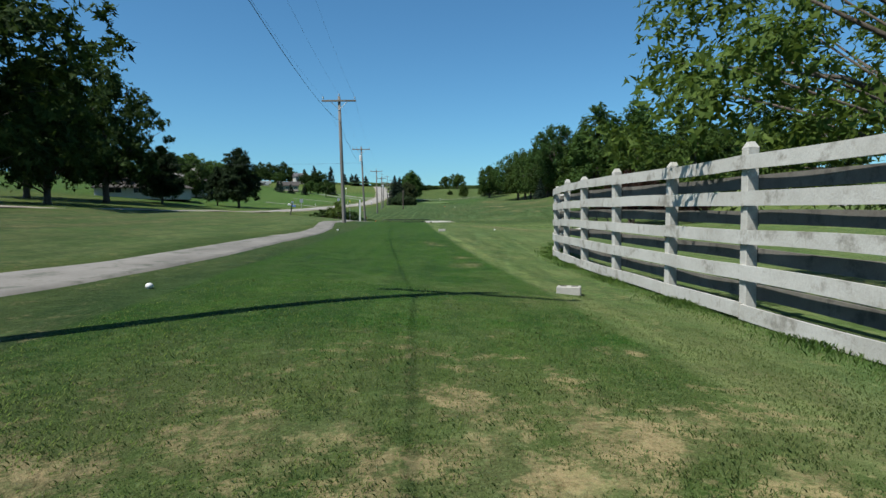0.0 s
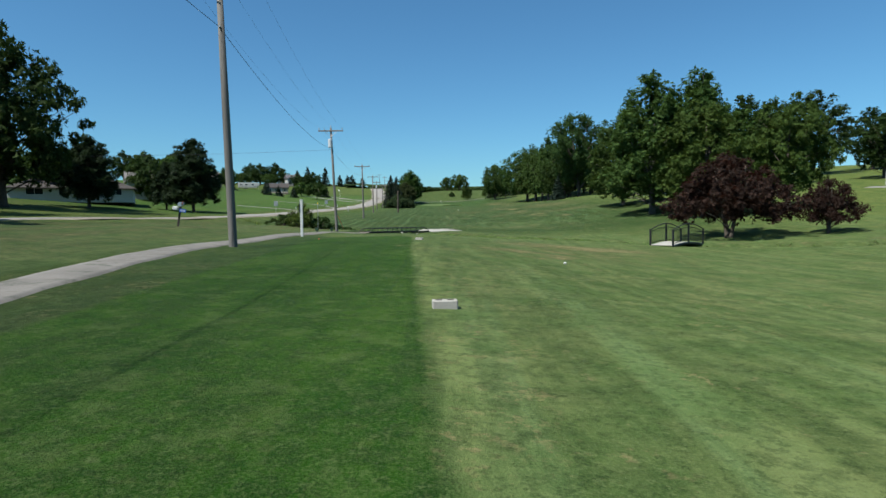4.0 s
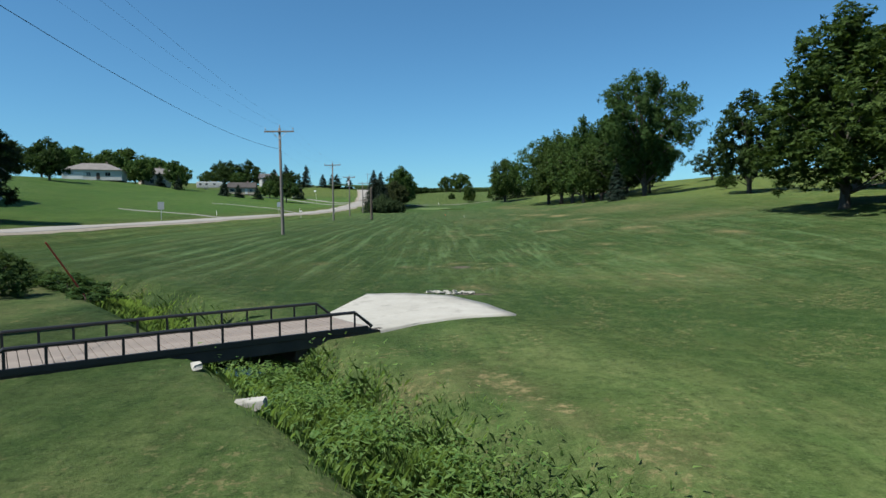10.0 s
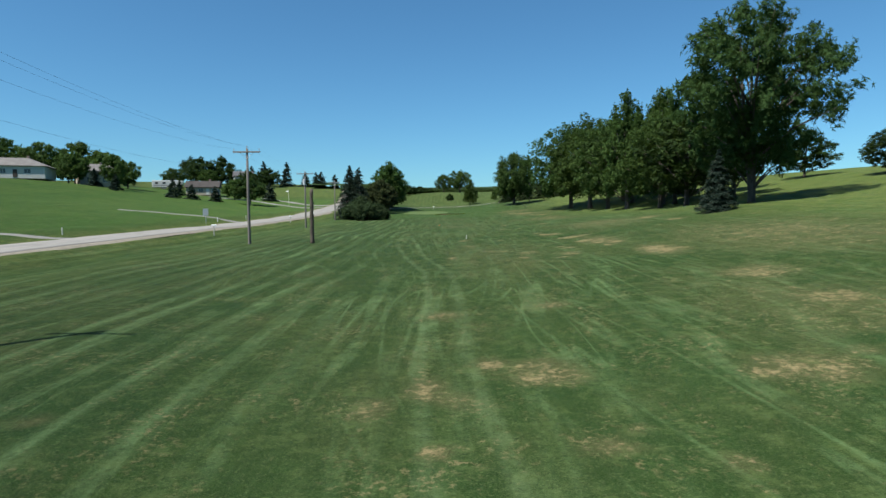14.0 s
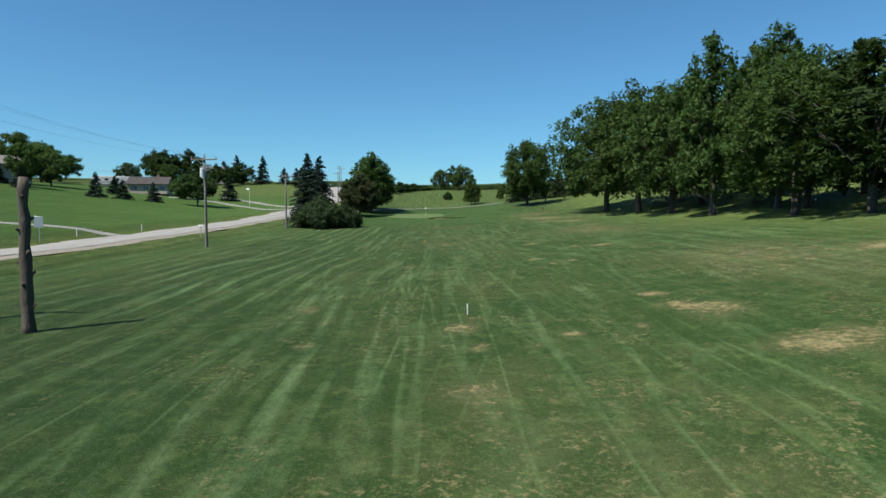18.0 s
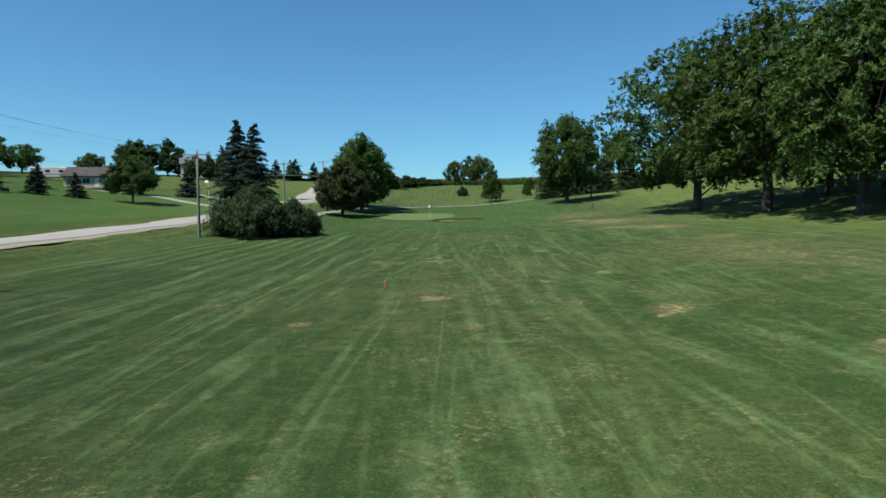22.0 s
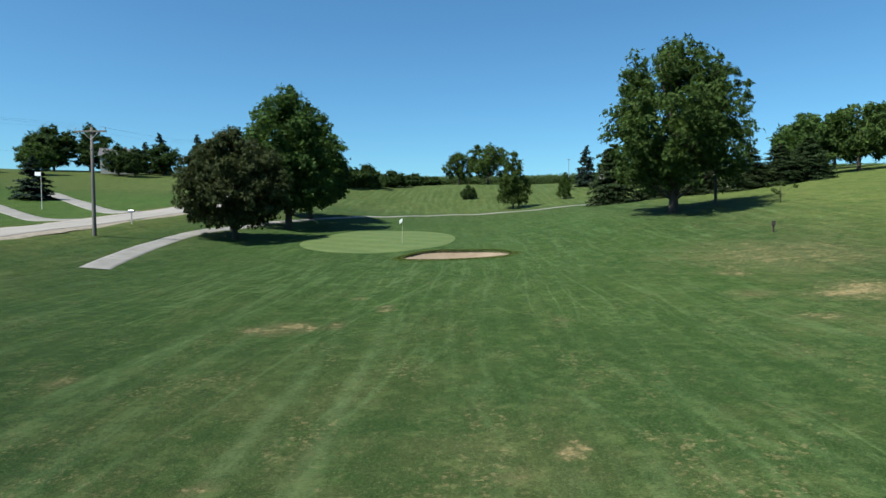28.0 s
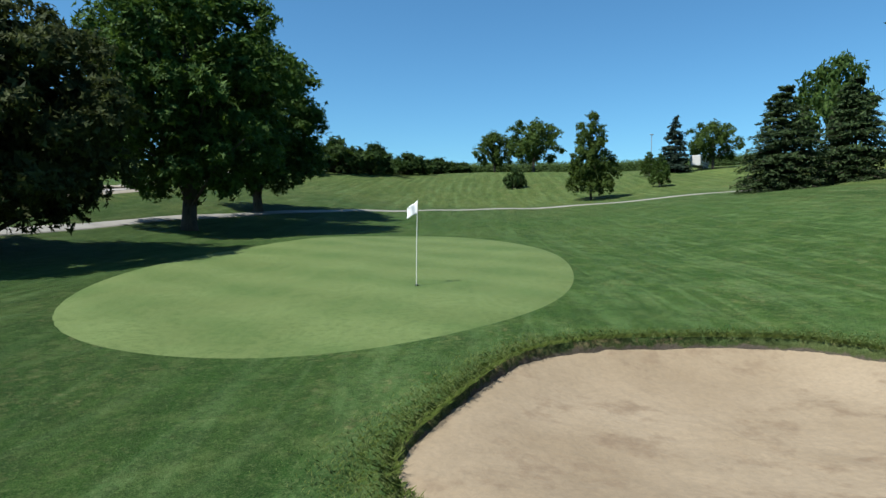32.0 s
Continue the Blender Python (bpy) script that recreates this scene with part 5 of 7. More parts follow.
BIG_LOW.plant(22.0, 285, 15.2, 12.4, "large full green tree with dense crown beside the green", 1.0, "maple_tree")
# extra tree added in place of the maple's sparse pale right limb
SLENDER.plant(26.8, 288, 13.6, 6.8, "slender pale green tree added for the sparse right limb of the maple", 1.0, "young tree")
OLIVE.plant(27.4, 89, 12.3, 10.4, "yellowish green leafy tree beside the footbridge", 0.4, "oak_tree")
OLIVE.plant(37, 90, 12.5, 9, "yellowish green leafy tree on the slope", 2.4, "oak_tree")
REDLEAF.plant(21.5, 70.5, 6.8, 10.2, "purple-leaved ornamental tree beside the footbridge", 0.5, "plum_tree")
REDLEAF.plant(27.5, 68, 4.2, 4.6, "purple-leaved ornamental tree behind the footbridge", 2.5, "plum_tree")
OVERHANG.plant(9.3, 10.7, 8.8, 13.4, "light green leafy tree overhanging the white fence", 0.9, "ash_tree")
LOW_ROUND.plant(-16.0, 283.4, 9.8, 9.8, "low dark bronze-green tree with dense domed crown", 0.0, "crabapple_tree")
NEAR_BIG.plant(-14.7, 295, 15.0, 11.4, "tall green maple with full crown behind the green", 0.3, "maple_tree")
NEAR_BIG.plant(-15.2, 306, 12.5, 10.5, "dense dark green maple behind the green", 3.4, "maple_tree")
SMALL.plant(11.5, 328.5, 9.3, 5.7, "young upright green tree on the mown slope", 0.2, "young tree")
SMALL.plant(20.8, 337, 4.0, 2.6, "small young green tree on the mown slope", 1.2, "young tree")
SMALL.plant(23.5, 352, 3.6, 2.8, "small young green tree on the mown slope", 2.2, "young tree")
SAPLING.plant(30.4, 283.6, 2.3, 2.6, "thin young sapling on the slope", 3.0, "sapling")
SMALL.plant(38, 155, 3.4, 2.8, "small young green tree on the slope", 3.6, "young tree")
FAR_BUSH.plant(4.5, 346, 2.8, 2.9, "small rounded green bush on the mown slope", 0.2, "bush", "bush")
# distance haze is put into these two as a paler leaf colour
FAR_PALE.plant(2.4, 384, 8.6, 7.4, "rounded green tree at the edge of the cornfield", 0.5)
FAR_PALE.plant(9.3, 377, 10.0, 10.5, "broad green tree at the edge of the cornfield", 2.0)
SPRUCE.plant(-18.6, 242, 11.6, 7.4, "tall ragged blue-green spruce beside the road", 0.2, "spruce_tree")
SPRUCE.plant(-16.6, 241.2, 11.2, 6.6, "tall ragged blue-green spruce beside the road", 2.2, "spruce_tree")
JUNIPER.plant(-16.0, 239.0, 5.0, 8.6, "spreading dark green juniper at the foot of the spruces", 0.4, "juniper", "shrub")
JUNIPER.plant(-12.6, 240.2, 3.8, 5.4, "spreading dark green juniper at the foot of the spruces", 2.4, "juniper", "shrub")
FIR.plant(26.4, 165.5, 5.7, 4.0, "small dense blue-green spruce on the slope", 0.4, "spruce_tree")
for x, y, h, w in ((23.5, 313, 8.0, 7.4), (29.5, 314.5, 8.2, 6.8), (34.5, 313, 7.4, 7.0), (39, 309, 5.6, 7.0), (43, 309, 5.2, 7.0), (47, 310, 5.4, 7.0)):
    HILL_PINE.plant(x, y, h, w, "dense grey-green conifer in a row on the hill", x, "conifer", group="conifers on the hill")
FAR_FIR.plant(28.5, 357, 8.2, 6.0, "dark conical spruce on the hilltop", 0.3, "spruce_tree")
FAR_PALE.plant(35, 360, 7.6, 7.5, "yellowish green tree on the hilltop", 1.3)
for x, y, h, w, t in ((62, 330, 9.5, 9, 0.1), (57, 316, 9.5, 9, 1.7), (69, 350, 11, 12, 3.3), (51, 318, 8, 8, 4.4), (75, 335, 11, 12, 2.2), (84, 330, 11, 11, 5.2), (48, 352, 15, 9, 0.9), (66, 312, 10, 10, 2.9)):
    FAR_ROUND.plant(x, y, h, w, "green tree on the hilltop", t, group="trees on the hill")
for x, y, h, w, t in ((59.5, 208, 7.4, 9.2, 0.2), (59, 188, 6.2, 8.6, 2.0), (71, 161, 15, 13, 0.6), (74, 147, 17, 15, 3.0), (71, 123, 10.5, 11.5, 1.5), (84, 128, 11, 12, 4.5), (62, 138, 13, 12, 5.5), (55, 128, 14, 13, 2.6), (46, 118, 15, 13, 0.4), (88, 150, 13, 12, 1.0)):
    MAPLE_B.plant(x, y, h, w, "shade tree standing on the grassy hill", t, "shade_tree", group="trees on the hill")
# left of the road
for x, y, h, w, t in ((-54.0, 99, 22, 17, 0.0), (-62, 92, 20, 16, 1.4), (-50, 78, 17.5, 15.5, 2.5), (-37.0, 46.5, 21, 21, 4.0), (-57, 70, 19, 16, 5.2)):
    DARK_ROUND.plant(x, y, h, w, "large dark green shade tree on the house lawn", t, "shade_tree", group="trees on the lawn")
PINE.plant(-51.0, 112.0, 10.8, 9.4, "open dark green pine on the house lawn", 0.3, "pine_tree")
PINE.plant(-45.5, 124.5, 8.2, 5.0, "dark green pine on the roadside lawn", 1.9, "pine_tree")
PINE.plant(-41.5, 125.5, 12.6, 10.2, "dark green pine with full crown on the roadside lawn", 3.0, "pine_tree")
WILLOW.plant(-54.5, 288, 8.2, 10, "broad light green tree with several stems on a lawn", 0.5, "ornamental_tree")
for x, y, h, w in ((-70, 284.5, 4.4, 4.5), (-64.2, 287, 4.4, 4.4), (-73, 279, 5.5, 4.5), (-94.5, 279, 4.8, 4.6), (-86, 274, 4.4, 4.0), (-56, 314, 6.0, 6.5), (-80, 300, 4.6, 4.6)):
    FAR_FIR.plant(x, y, h, w, "small dark conical spruce on a lawn", x, "spruce_tree", group="spruces on the lawns")
for x, y, h, w in ((-84, 405, 11.5, 8.5), (-73, 405, 11.5, 8), (-64, 405, 7, 7), (-56, 402, 7.5, 8), (-60, 410, 7, 6), (-50, 405, 6.5, 6), (-92, 412, 9, 8)):
    FAR_FIR.plant(x, y, h, w, "dark conifer on the far hilltop", x, "spruce_tree", group="conifers on the far hill")
for x, y, h, w, t in ((-90.7, 282, 10, 7, 0.2), (-150, 365, 17, 20, 1.1), (-140, 378, 10, 12, 2.2), (-128, 345, 13, 13, 3.1), (-118, 330, 12, 14, 4.0), (-122, 300, 13, 12, 5.0), (-138, 305, 14, 14, 0.8), (-96, 300, 9, 8, 2.8), (-119, 287, 10, 10, 1.5), (-107, 288, 9, 9, 3.5), (-101, 281, 9, 8, 0.4), (-126, 282, 11, 11, 2.5), (-114, 374, 8, 9, 4.6), (-100, 376, 8, 9, 5.6), (-66, 309, 7, 8, 0.7)):
    FAR_ROUND.plant(x, y, h, w, "green shade tree round the houses on the hill", t, group="trees round the houses")
for x, y, h, w, t in ((-86.5, 388, 8.5, 8, 0.6), (-81, 386, 8, 8, 1.6), (-112, 400, 13, 15, 0.3), (-104, 404, 14, 13, 1.3), (-120, 408, 13, 13, 2.3), (-79, 397, 9, 11, 3.3), (-99, 402, 9.5, 12, 4.3), (-64, 122, 9, 9, 1.0), (-72, 132, 8, 10, 2.0), (-100, 230, 11, 11, 3.0), (-150, 280, 15, 15, 4.0), (-160, 300, 15, 16, 5.0), (-128, 270, 12, 12, 0.5), (-80, 150, 9, 10, 0.9), (-120, 180, 12, 14, 1.9), (-58, 145, 9, 9, 2.6)):
    FAR_DARK.plant(x, y, h, w, "dark green tree on the far side of the road", t, group="trees across the road")
for x, y, h, w in ((-22, 356, 5.6, 9), (-17, 361, 5.2, 9), (-12.5, 368, 4.0, 8), (-8, 376, 3.2, 8), (-26, 350, 5, 8), (-4, 382, 2.4, 7)):
    FAR_BUSH.plant(x, y, h, w, "dark green bushes in a hedgerow", x, "bush", "bush", group="hedgerow bushes")
LIGHT_BUSH.plant(-15.4, 90.2, 2.7, 3.4, "light green bush growing on the creek bank", 0.2, "bush", "bush")
BUSH.plant(-13.6, 91.0, 1.7, 3.0, "green bush growing on the creek bank", 1.2, "bush", "bush")
BUSH.plant(-18.2, 93.0, 1.6, 3.2, "green bush growing on the creek bank", 2.2, "bush", "bush")
for x, y, h, w in ((-12.6, 93.6, 0.9, 2.6), (-15.0, 95.6, 1.1, 3.0), (-17.4, 97.4, 1.2, 3.2), (-19.8, 98.6, 1.0, 3.0), (-11.0, 92.0, 0.7, 2.0), (-16.6, 94.6, 0.9, 2.4), (-22.0, 98.6, 0.9, 2.6)):
    BUSH.plant(x, y, h, w, "low leafy green shrub crowding the creek", x * 2, "bush", "bush", group="creek bushes")


# ---- white board fence ----
FENCE_POSTS = [(3.9, 3.2), (3.6, 5.45), (3.4, 7.7), (3.25, 9.75), (3.05, 11.9), (2.95, 14.0), (2.95, 16.0), (3.1, 18.1), (3.5, 20.3), (3.95, 22.3), (4.35, 24.2), (4.85, 26.1)]


def fence_post_mesh():
    bm = bmesh.new()
    box(bm, -0.07, -0.07, -0.25, 0.07, 0.07, 2.03, 0.008)
    r = bmesh.ops.create_cone(bm, cap_ends=True, segments=4, radius1=0.099, radius2=0.045, depth=0.07)
    bmesh.ops.rotate(bm, verts=r["verts"], cent=(0, 0, 0), matrix=Matrix.Rotation(math.pi / 4, 3, "Z"))
    bmesh.ops.translate(bm, verts=r["verts"], vec=(0, 0, 2.065))
    me = bpy.data.meshes.new("post")
    bm.to_mesh(me)
    bm.free()
    me.materials.append(M_FENCE)
    return me


def build_fence():
    rng = random.Random(5)
    fence = thing("board_fence", "weathered white wooden board fence curving along the tee", "fence", pose(0, 0, 0))
    post = fence_post_mesh()
    spots = [Vector((x, y, gz(x, y) - 0.05)) for x, y in FENCE_POSTS]
    for k, p in enumerate(spots):
        a = spots[max(k - 1, 0)]
        b = spots[min(k + 1, len(spots) - 1)]
        d = b - a
        ob = new("post", post)
        ob.parent = fence
        ob.matrix_world = Matrix.Translation(p) @ Matrix.Rotation(math.atan2(d.y, d.x) + rng.uniform(-0.05, 0.05), 4, "Z") @ Matrix.Rotation(rng.uniform(-0.012, 0.012), 4, "X")
        ob.scale = (1, 1, rng.uniform(0.985, 1.03))
    for p, q in zip(spots, spots[1:]):
        d = q - p
        flat = Vector((d.x, d.y, 0))
        L = flat.length
        along = flat.normalized()
        side = Vector((-along.y, along.x, 0))
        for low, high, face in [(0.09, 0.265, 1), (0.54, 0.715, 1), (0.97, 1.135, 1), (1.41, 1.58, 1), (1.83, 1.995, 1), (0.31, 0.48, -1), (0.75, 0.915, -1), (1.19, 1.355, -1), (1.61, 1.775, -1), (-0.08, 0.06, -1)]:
            bm = bmesh.new()
            n = 7
            off = face * 0.092
            rows = []
            sag = rng.uniform(-0.012, 0.012)
            e0, e1 = rng.uniform(-0.012, 0.012), rng.uniform(-0.012, 0.012)
            for i in range(n):
                t = i / (n - 1)
                c = p + d * t + side * (off + 0.006 * math.sin(t * 5 + low * 9)) + along * ((t - 0.5) * 0.02)
                dz = sag * math.sin(math.pi * t) + e0 * (1 - t) + e1 * t
                rows.append([bm.verts.new(c + side * s * 0.019 + Vector((0, 0, z + dz))) for s, z in ((-1, low), (1, low), (1, high), (-1, high))])
            for a, b in zip(rows, rows[1:]):
                for j in range(4):
                    bm.faces.new((a[j], a[(j + 1) % 4], b[(j + 1) % 4], b[j]))
            bm.faces.new(rows[0][::-1])
            bm.faces.new(rows[-1])
            bmesh.ops.recalc_face_normals(bm, faces=bm.faces)
            # the back face takes the paint darkened for shade
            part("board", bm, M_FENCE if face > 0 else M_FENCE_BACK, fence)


build_fence()

# ---- utility poles and wires ----
POLES = [(-4.2, 4.85, 8.9, -0.1, False), (-7.2, 44.4, 8.95, -0.25, False), (-10.75, 84.7, 10.2, -0.42, True), (-13.1, 123.4, 8.7, -0.12, False), (-16.15, 164.4, 8.5, -0.05, False),
         (-19.3, 201.6, 8.4, 0.0, True), (-21.3, 238.7, 8.3, 0.0, False), (-23.6, 275.6, 8.0, 0.0, False), (-25.8, 313, 8.4, 0.0, False), (-31, 350, 8.4, 0.0, False), (-37.5, 386, 8.4, 0.0, False)]
WIRES = {"left": [], "middle": [], "right": [], "low": []}


def utility_pole(x, y, h, lean, tank):
    root = thing("utility_pole", "weathered wooden utility pole with crossarm" + (" and grey transformer" if tank else " and insulators"), "utility pole", Matrix.Translation((x, y, gz(x, y))), "utility poles along the road")
    top = Vector((lean, 0, h))
    part("pole", tubed([(0, 0, -0.4), (0, 0, 0.02), top * 0.5, top], [0.148, 0.142, 0.122, 0.095], 12), M_POLE, root, smooth=True)
    az = h - 0.32
    ax = lean * az / h
    part("crossarm", boxed(ax - 1.22, -0.19, az - 0.06, ax + 1.22, -0.10, az + 0.06, 0.008), M_ARM, root)
    for s in (-1, 1):
        part("brace", tubed([(ax + s * 0.62, -0.15, az - 0.03), (ax, -0.13, az - 0.62)], [0.018, 0.018], 5), M_STEEL, root)
    heads = {}
    for name, px in (("left", ax - 1.12), ("right", ax + 1.12), ("middle", lean)):
        base = az + 0.06 if name != "middle" else h - 0.02
        py = -0.145 if name != "middle" else 0.0
        bm = tubed([(px, py, base - 0.01), (px, py, base + 0.10), (px, py, base + 0.11), (px, py, base + 0.15), (px, py, base + 0.155), (px, py, base + 0.21), (px, py, base + 0.24)], [0.014, 0.014, 0.055, 0.05, 0.04, 0.045, 0.02], 8)
        part("insulator", bm, M_INSULATOR, root)
        heads[name] = Vector((x + px, y + py, gz(x, y) + base + 0.22))
    lz = h * 0.80
    lx = lean * 0.8
    part("bracket", tubed([(lx, -0.1, lz), (lx, -0.22, lz)], [0.03, 0.045], 6), M_STEEL, root)
    heads["low"] = Vector((x + lx, y - 0.2, gz(x, y) + lz))
    if tank:
        tz = h - 1.55
        tx = lean * tz / h
        t = part("transformer", tubed([(tx - 0.05, -0.42, tz - 0.42), (tx - 0.05, -0.42, tz - 0.40), (tx - 0.05, -0.42, tz + 0.34), (tx - 0.05, -0.42, tz + 0.40), (tx - 0.05, -0.42, tz + 0.42)], [0.19, 0.215, 0.215, 0.19, 0.06], 14), M_TANK, root, "grey cylindrical transformer can")
        part("bushing", tubed([(tx + 0.02, -0.42, tz + 0.38), (tx + 0.02, -0.42, tz + 0.62)], [0.035, 0.02], 7), M_INSULATOR, t)
        part("cutout", tubed([(ax - 0.55, -0.25, az + 0.05), (ax - 0.62, -0.3, az + 0.34)], [0.03, 0.02], 6), M_INSULATOR, root)
    for name, p in heads.items():
        WIRES[name].append(p)
    return root


for spec in POLES:
    utility_pole(*spec)


def wire(name, a, b, sag, radius, label):
    pts = []
    for i in range(17):
        t = i / 16
        p = a.lerp(b, t)
        p.z -= sag * 4 * t * (1 - t)
        pts.append(p)
    ob = part(name, tubed(pts, [radius] * 17, 5), M_WIRE)
    return tagged(ob, label, "wire", "overhead wires")


for name, heads in WIRES.items():
    behind = heads[0] + (heads[0] - heads[1])
    for k, (a, b) in enumerate(zip([behind] + heads, heads)):
        thick = name == "low" and k < 4
        wire("overhead_wire", a, b, 0.75 if name == "low" else 0.6, 0.010 if thick else 0.0035, "dark sagging cable between utility poles" if thick else "thin overhead wire between utility poles")
head = WIRES["low"][2]
wire("service_wire", head + Vector((0, 0.2, -0.1)), Vector((-70, 108, WIRES["low"][2].z + 2.7)), 0.5, 0.010, "thin service cable running from a pole to the house")
guy = thing("guy_wire", "slanting guy wire with orange guard beside the creek", "guy wire", Matrix.Translation((-11.0, 92.6, gz(-11.0, 92.6))))
part("guard", tubed([(0, 0, -0.2), (-0.45, -0.6, 1.1), (-0.85, -1.2, 2.25)], [0.028, 0.028, 0.026], 7), M_RED, guy, "orange-red plastic guard")
flagpost = thing("marker_post", "slim marker post with yellow top in the creek bushes", "marker", Matrix.Translation((-13.4, 88.6, gz(-13.4, 88.6))))
part("post", tubed([(0, 0, -0.2), (0, 0, 2.75)], [0.025, 0.022], 6), M_STEEL, flagpost)
part("top", boxed(-0.06, -0.02, 2.62, 0.05, 0.02, 2.8, 0.01), M_YELLOW, flagpost, "yellow reflector")


def dead_trunk():
    rng = np.random.default_rng(3)
    root = thing("dead_trunk", "bare dead tree trunk cut off at the top", "tree trunk", Matrix.Translation((-10.45, 164, gz(-10.45, 164))))
    bm = bmesh.new()
    pts = [(0.02 * math.sin(i * 1.7), 0.02 * math.cos(i * 2.1), -0.2 + i * 0.42) for i in range(13)]
    tube(bm, pts, [0.24 if i == 0 else 0.19 - 0.004 * i + 0.018 * math.sin(i * 2.4) for i in range(13)], 12)
    part("trunk", bm, M_BARK, root, smooth=True)
    for k in range(12):
        z, a = 0.8 + k * 0.34, k * 2.4
        part("stub", tubed([(0.13 * math.cos(a), 0.13 * math.sin(a), z), (0.26 * math.cos(a), 0.26 * math.sin(a), z + 0.07)], [0.06, 0.035], 6), M_BARK, root)


dead_trunk()


# ---- bridge over the creek ----
def build_bridge():
    z = max(gz(-9.0, 82.6), gz(-2.0, 88.6)) + 0.04
    m = Matrix.Translation((-7.86, 83.25, z)) @ Matrix.Rotation(math.atan2(4.15, 5.65), 4, "Z")
    root = thing("cart_bridge", "low timber cart bridge with dark pipe rails over the creek", "bridge", m)
    L, W = 7.0, 1.9
    n = 44
    plank = boxed(-0.074, -W / 2, -0.05, 0.074, W / 2, 0.0, 0.006)
    me = bpy.data.meshes.new("plank")
    plank.to_mesh(me)
    plank.free()
    me.materials.append(M_DECK)
    rng = random.Random(2)
    for i in range(n):
        ob = new("plank", me)
        ob.parent = root
        ob.location = ((i + 0.5) * L / n, rng.uniform(-0.012, 0.012), rng.uniform(-0.004, 0.004))
    for s in (-1, 1):
        y = s * (W / 2 - 0.06)
        part("beam", boxed(-0.3, y - 0.09, -0.30, L + 0.3, y + 0.09, -0.055, 0.01), M_BEAM, root)
        yr = s * (W / 2 + 0.02)
        part("rail", tubed([(0.0, yr, 0.02), (0.42, yr, 0.36), (L / 2, yr, 0.37), (L - 0.42, yr, 0.36), (L, yr, 0.02)], [0.035] * 5, 8), M_BLACK, root, "dark steel top rail")
        part("lower_rail", boxed(0.1, yr - 0.03, -0.07, L - 0.1, yr + 0.03, 0.045, 0.008), M_BLACK, root)
        for k in range(12):
            px = 0.42 + k * (L - 0.84) / 11
            part("rail_post", tubed([(px, yr, -0.05), (px, yr, 0.36)], [0.024, 0.024], 6), M_BLACK, root)
    for px in (1.6, 5.4):
        part("pier", boxed(px - 0.13, -W / 2 + 0.1, -1.5, px + 0.13, W / 2 - 0.1, -0.30, 0.02), M_BEAM, root)


build_bridge()


def build_apron():
    """Pale concrete fan where the bridge meets the fairway."""
    rim = [(-3.1, 88.7), (-2.8, 90.2), (-2.4, 92.0), (-1.2, 92.1), (0.2, 91.7), (1.1, 90.3), (1.75, 88.45), (0.4, 88.0), (-0.6, 87.4), (-1.45, 86.55)]
    c = Vector((-2.35, 87.7))
    verts, faces = [], []
    n = 10
    fine = []
    for k in range(len(rim) - 1):
        for s in range(4):
            fine.append(Vector(rim[k]).lerp(Vector(rim[k + 1]), s / 4))
    fine.append(Vector(rim[-1]))
    for k, p in enumerate(fine):
        for r in range(n + 2):
            q = c.lerp(p, min(r / n, 1.0) * (1 + 0.01 * noise.noise((k * 0.7, 0, 0))))
            verts.append((q.x, q.y, 0.012 if r == n + 1 else 0.0))
    z = land_z([v[0] for v in verts], [v[1] for v in verts])
    d = to_line(np.array([v[0] for v in verts]), np.array([v[1] for v in verts]), CREEK)
    top = gz(-1.0, 90.5)
    z = np.where(d < 3.2, np.maximum(z, top - 0.12), z) + 0.05
    out = [(v[0], v[1], h - (0.14 if v[2] else 0)) for v, h in zip(verts, z)]
    w = n + 2
    for k in range(len(fine) - 1):
        for r in range(w - 1):
            i = k * w + r
            faces.append((i, i + w, i + w + 1, i + 1))
    tagged(sheet("concrete_apron", out, faces, M_CONCRETE), "pale new concrete apron at the end of the bridge", "pavement", kind="structure")


build_apron()
tagged(sheet("creek_water", [(x + s * 0.55 * 0.6, y + s * 0.55 * 0.8, gz(x, y) + 0.07) for x, y in CREEK for s in (-1, 1)], [(2 * i, 2 * i + 1, 2 * i + 3, 2 * i + 2) for i in range(len(CREEK) - 1)], M_WATER), "narrow dark trickle of creek water", "water", kind="structure")


def rubble(x, y, size, seed, label="pale broken concrete block on the creek bank"):
    rng = random.Random(seed)
    bm = boxed(-size[0] / 2, -size[1] / 2, -size[2] * 0.3, size[0] / 2, size[1] / 2, size[2] * 0.7, 0.02)
    for v in bm.verts:
        v.co += Vector((rng.uniform(-0.03, 0.03), rng.uniform(-0.03, 0.03), rng.uniform(-0.02, 0.02)))
    ob = part("stone", bm, M_CONCRETE)
    ob.matrix_world = pose(x, y, gz(x, y) + 0.02, rng.uniform(-8, 8), rng.uniform(-8, 8), rng.uniform(0, 180))
    tagged(ob, label, "stone")


rubble(-2.75, 81.6, (0.42, 0.18, 0.14), 1)
rubble(-4.2, 83.4, (0.24, 0.15, 0.11), 2)
for k in range(14):
    rubble(-0.4 + 0.21 * (k % 7) + 0.1 * math.sin(k * 7), 92.35 + 0.25 * (k // 7) + 0.1 * math.cos(k * 5), (0.16 + 0.05 * math.sin(k), 0.12, 0.07), 10 + k, "small pale chunk of broken concrete on the grass")


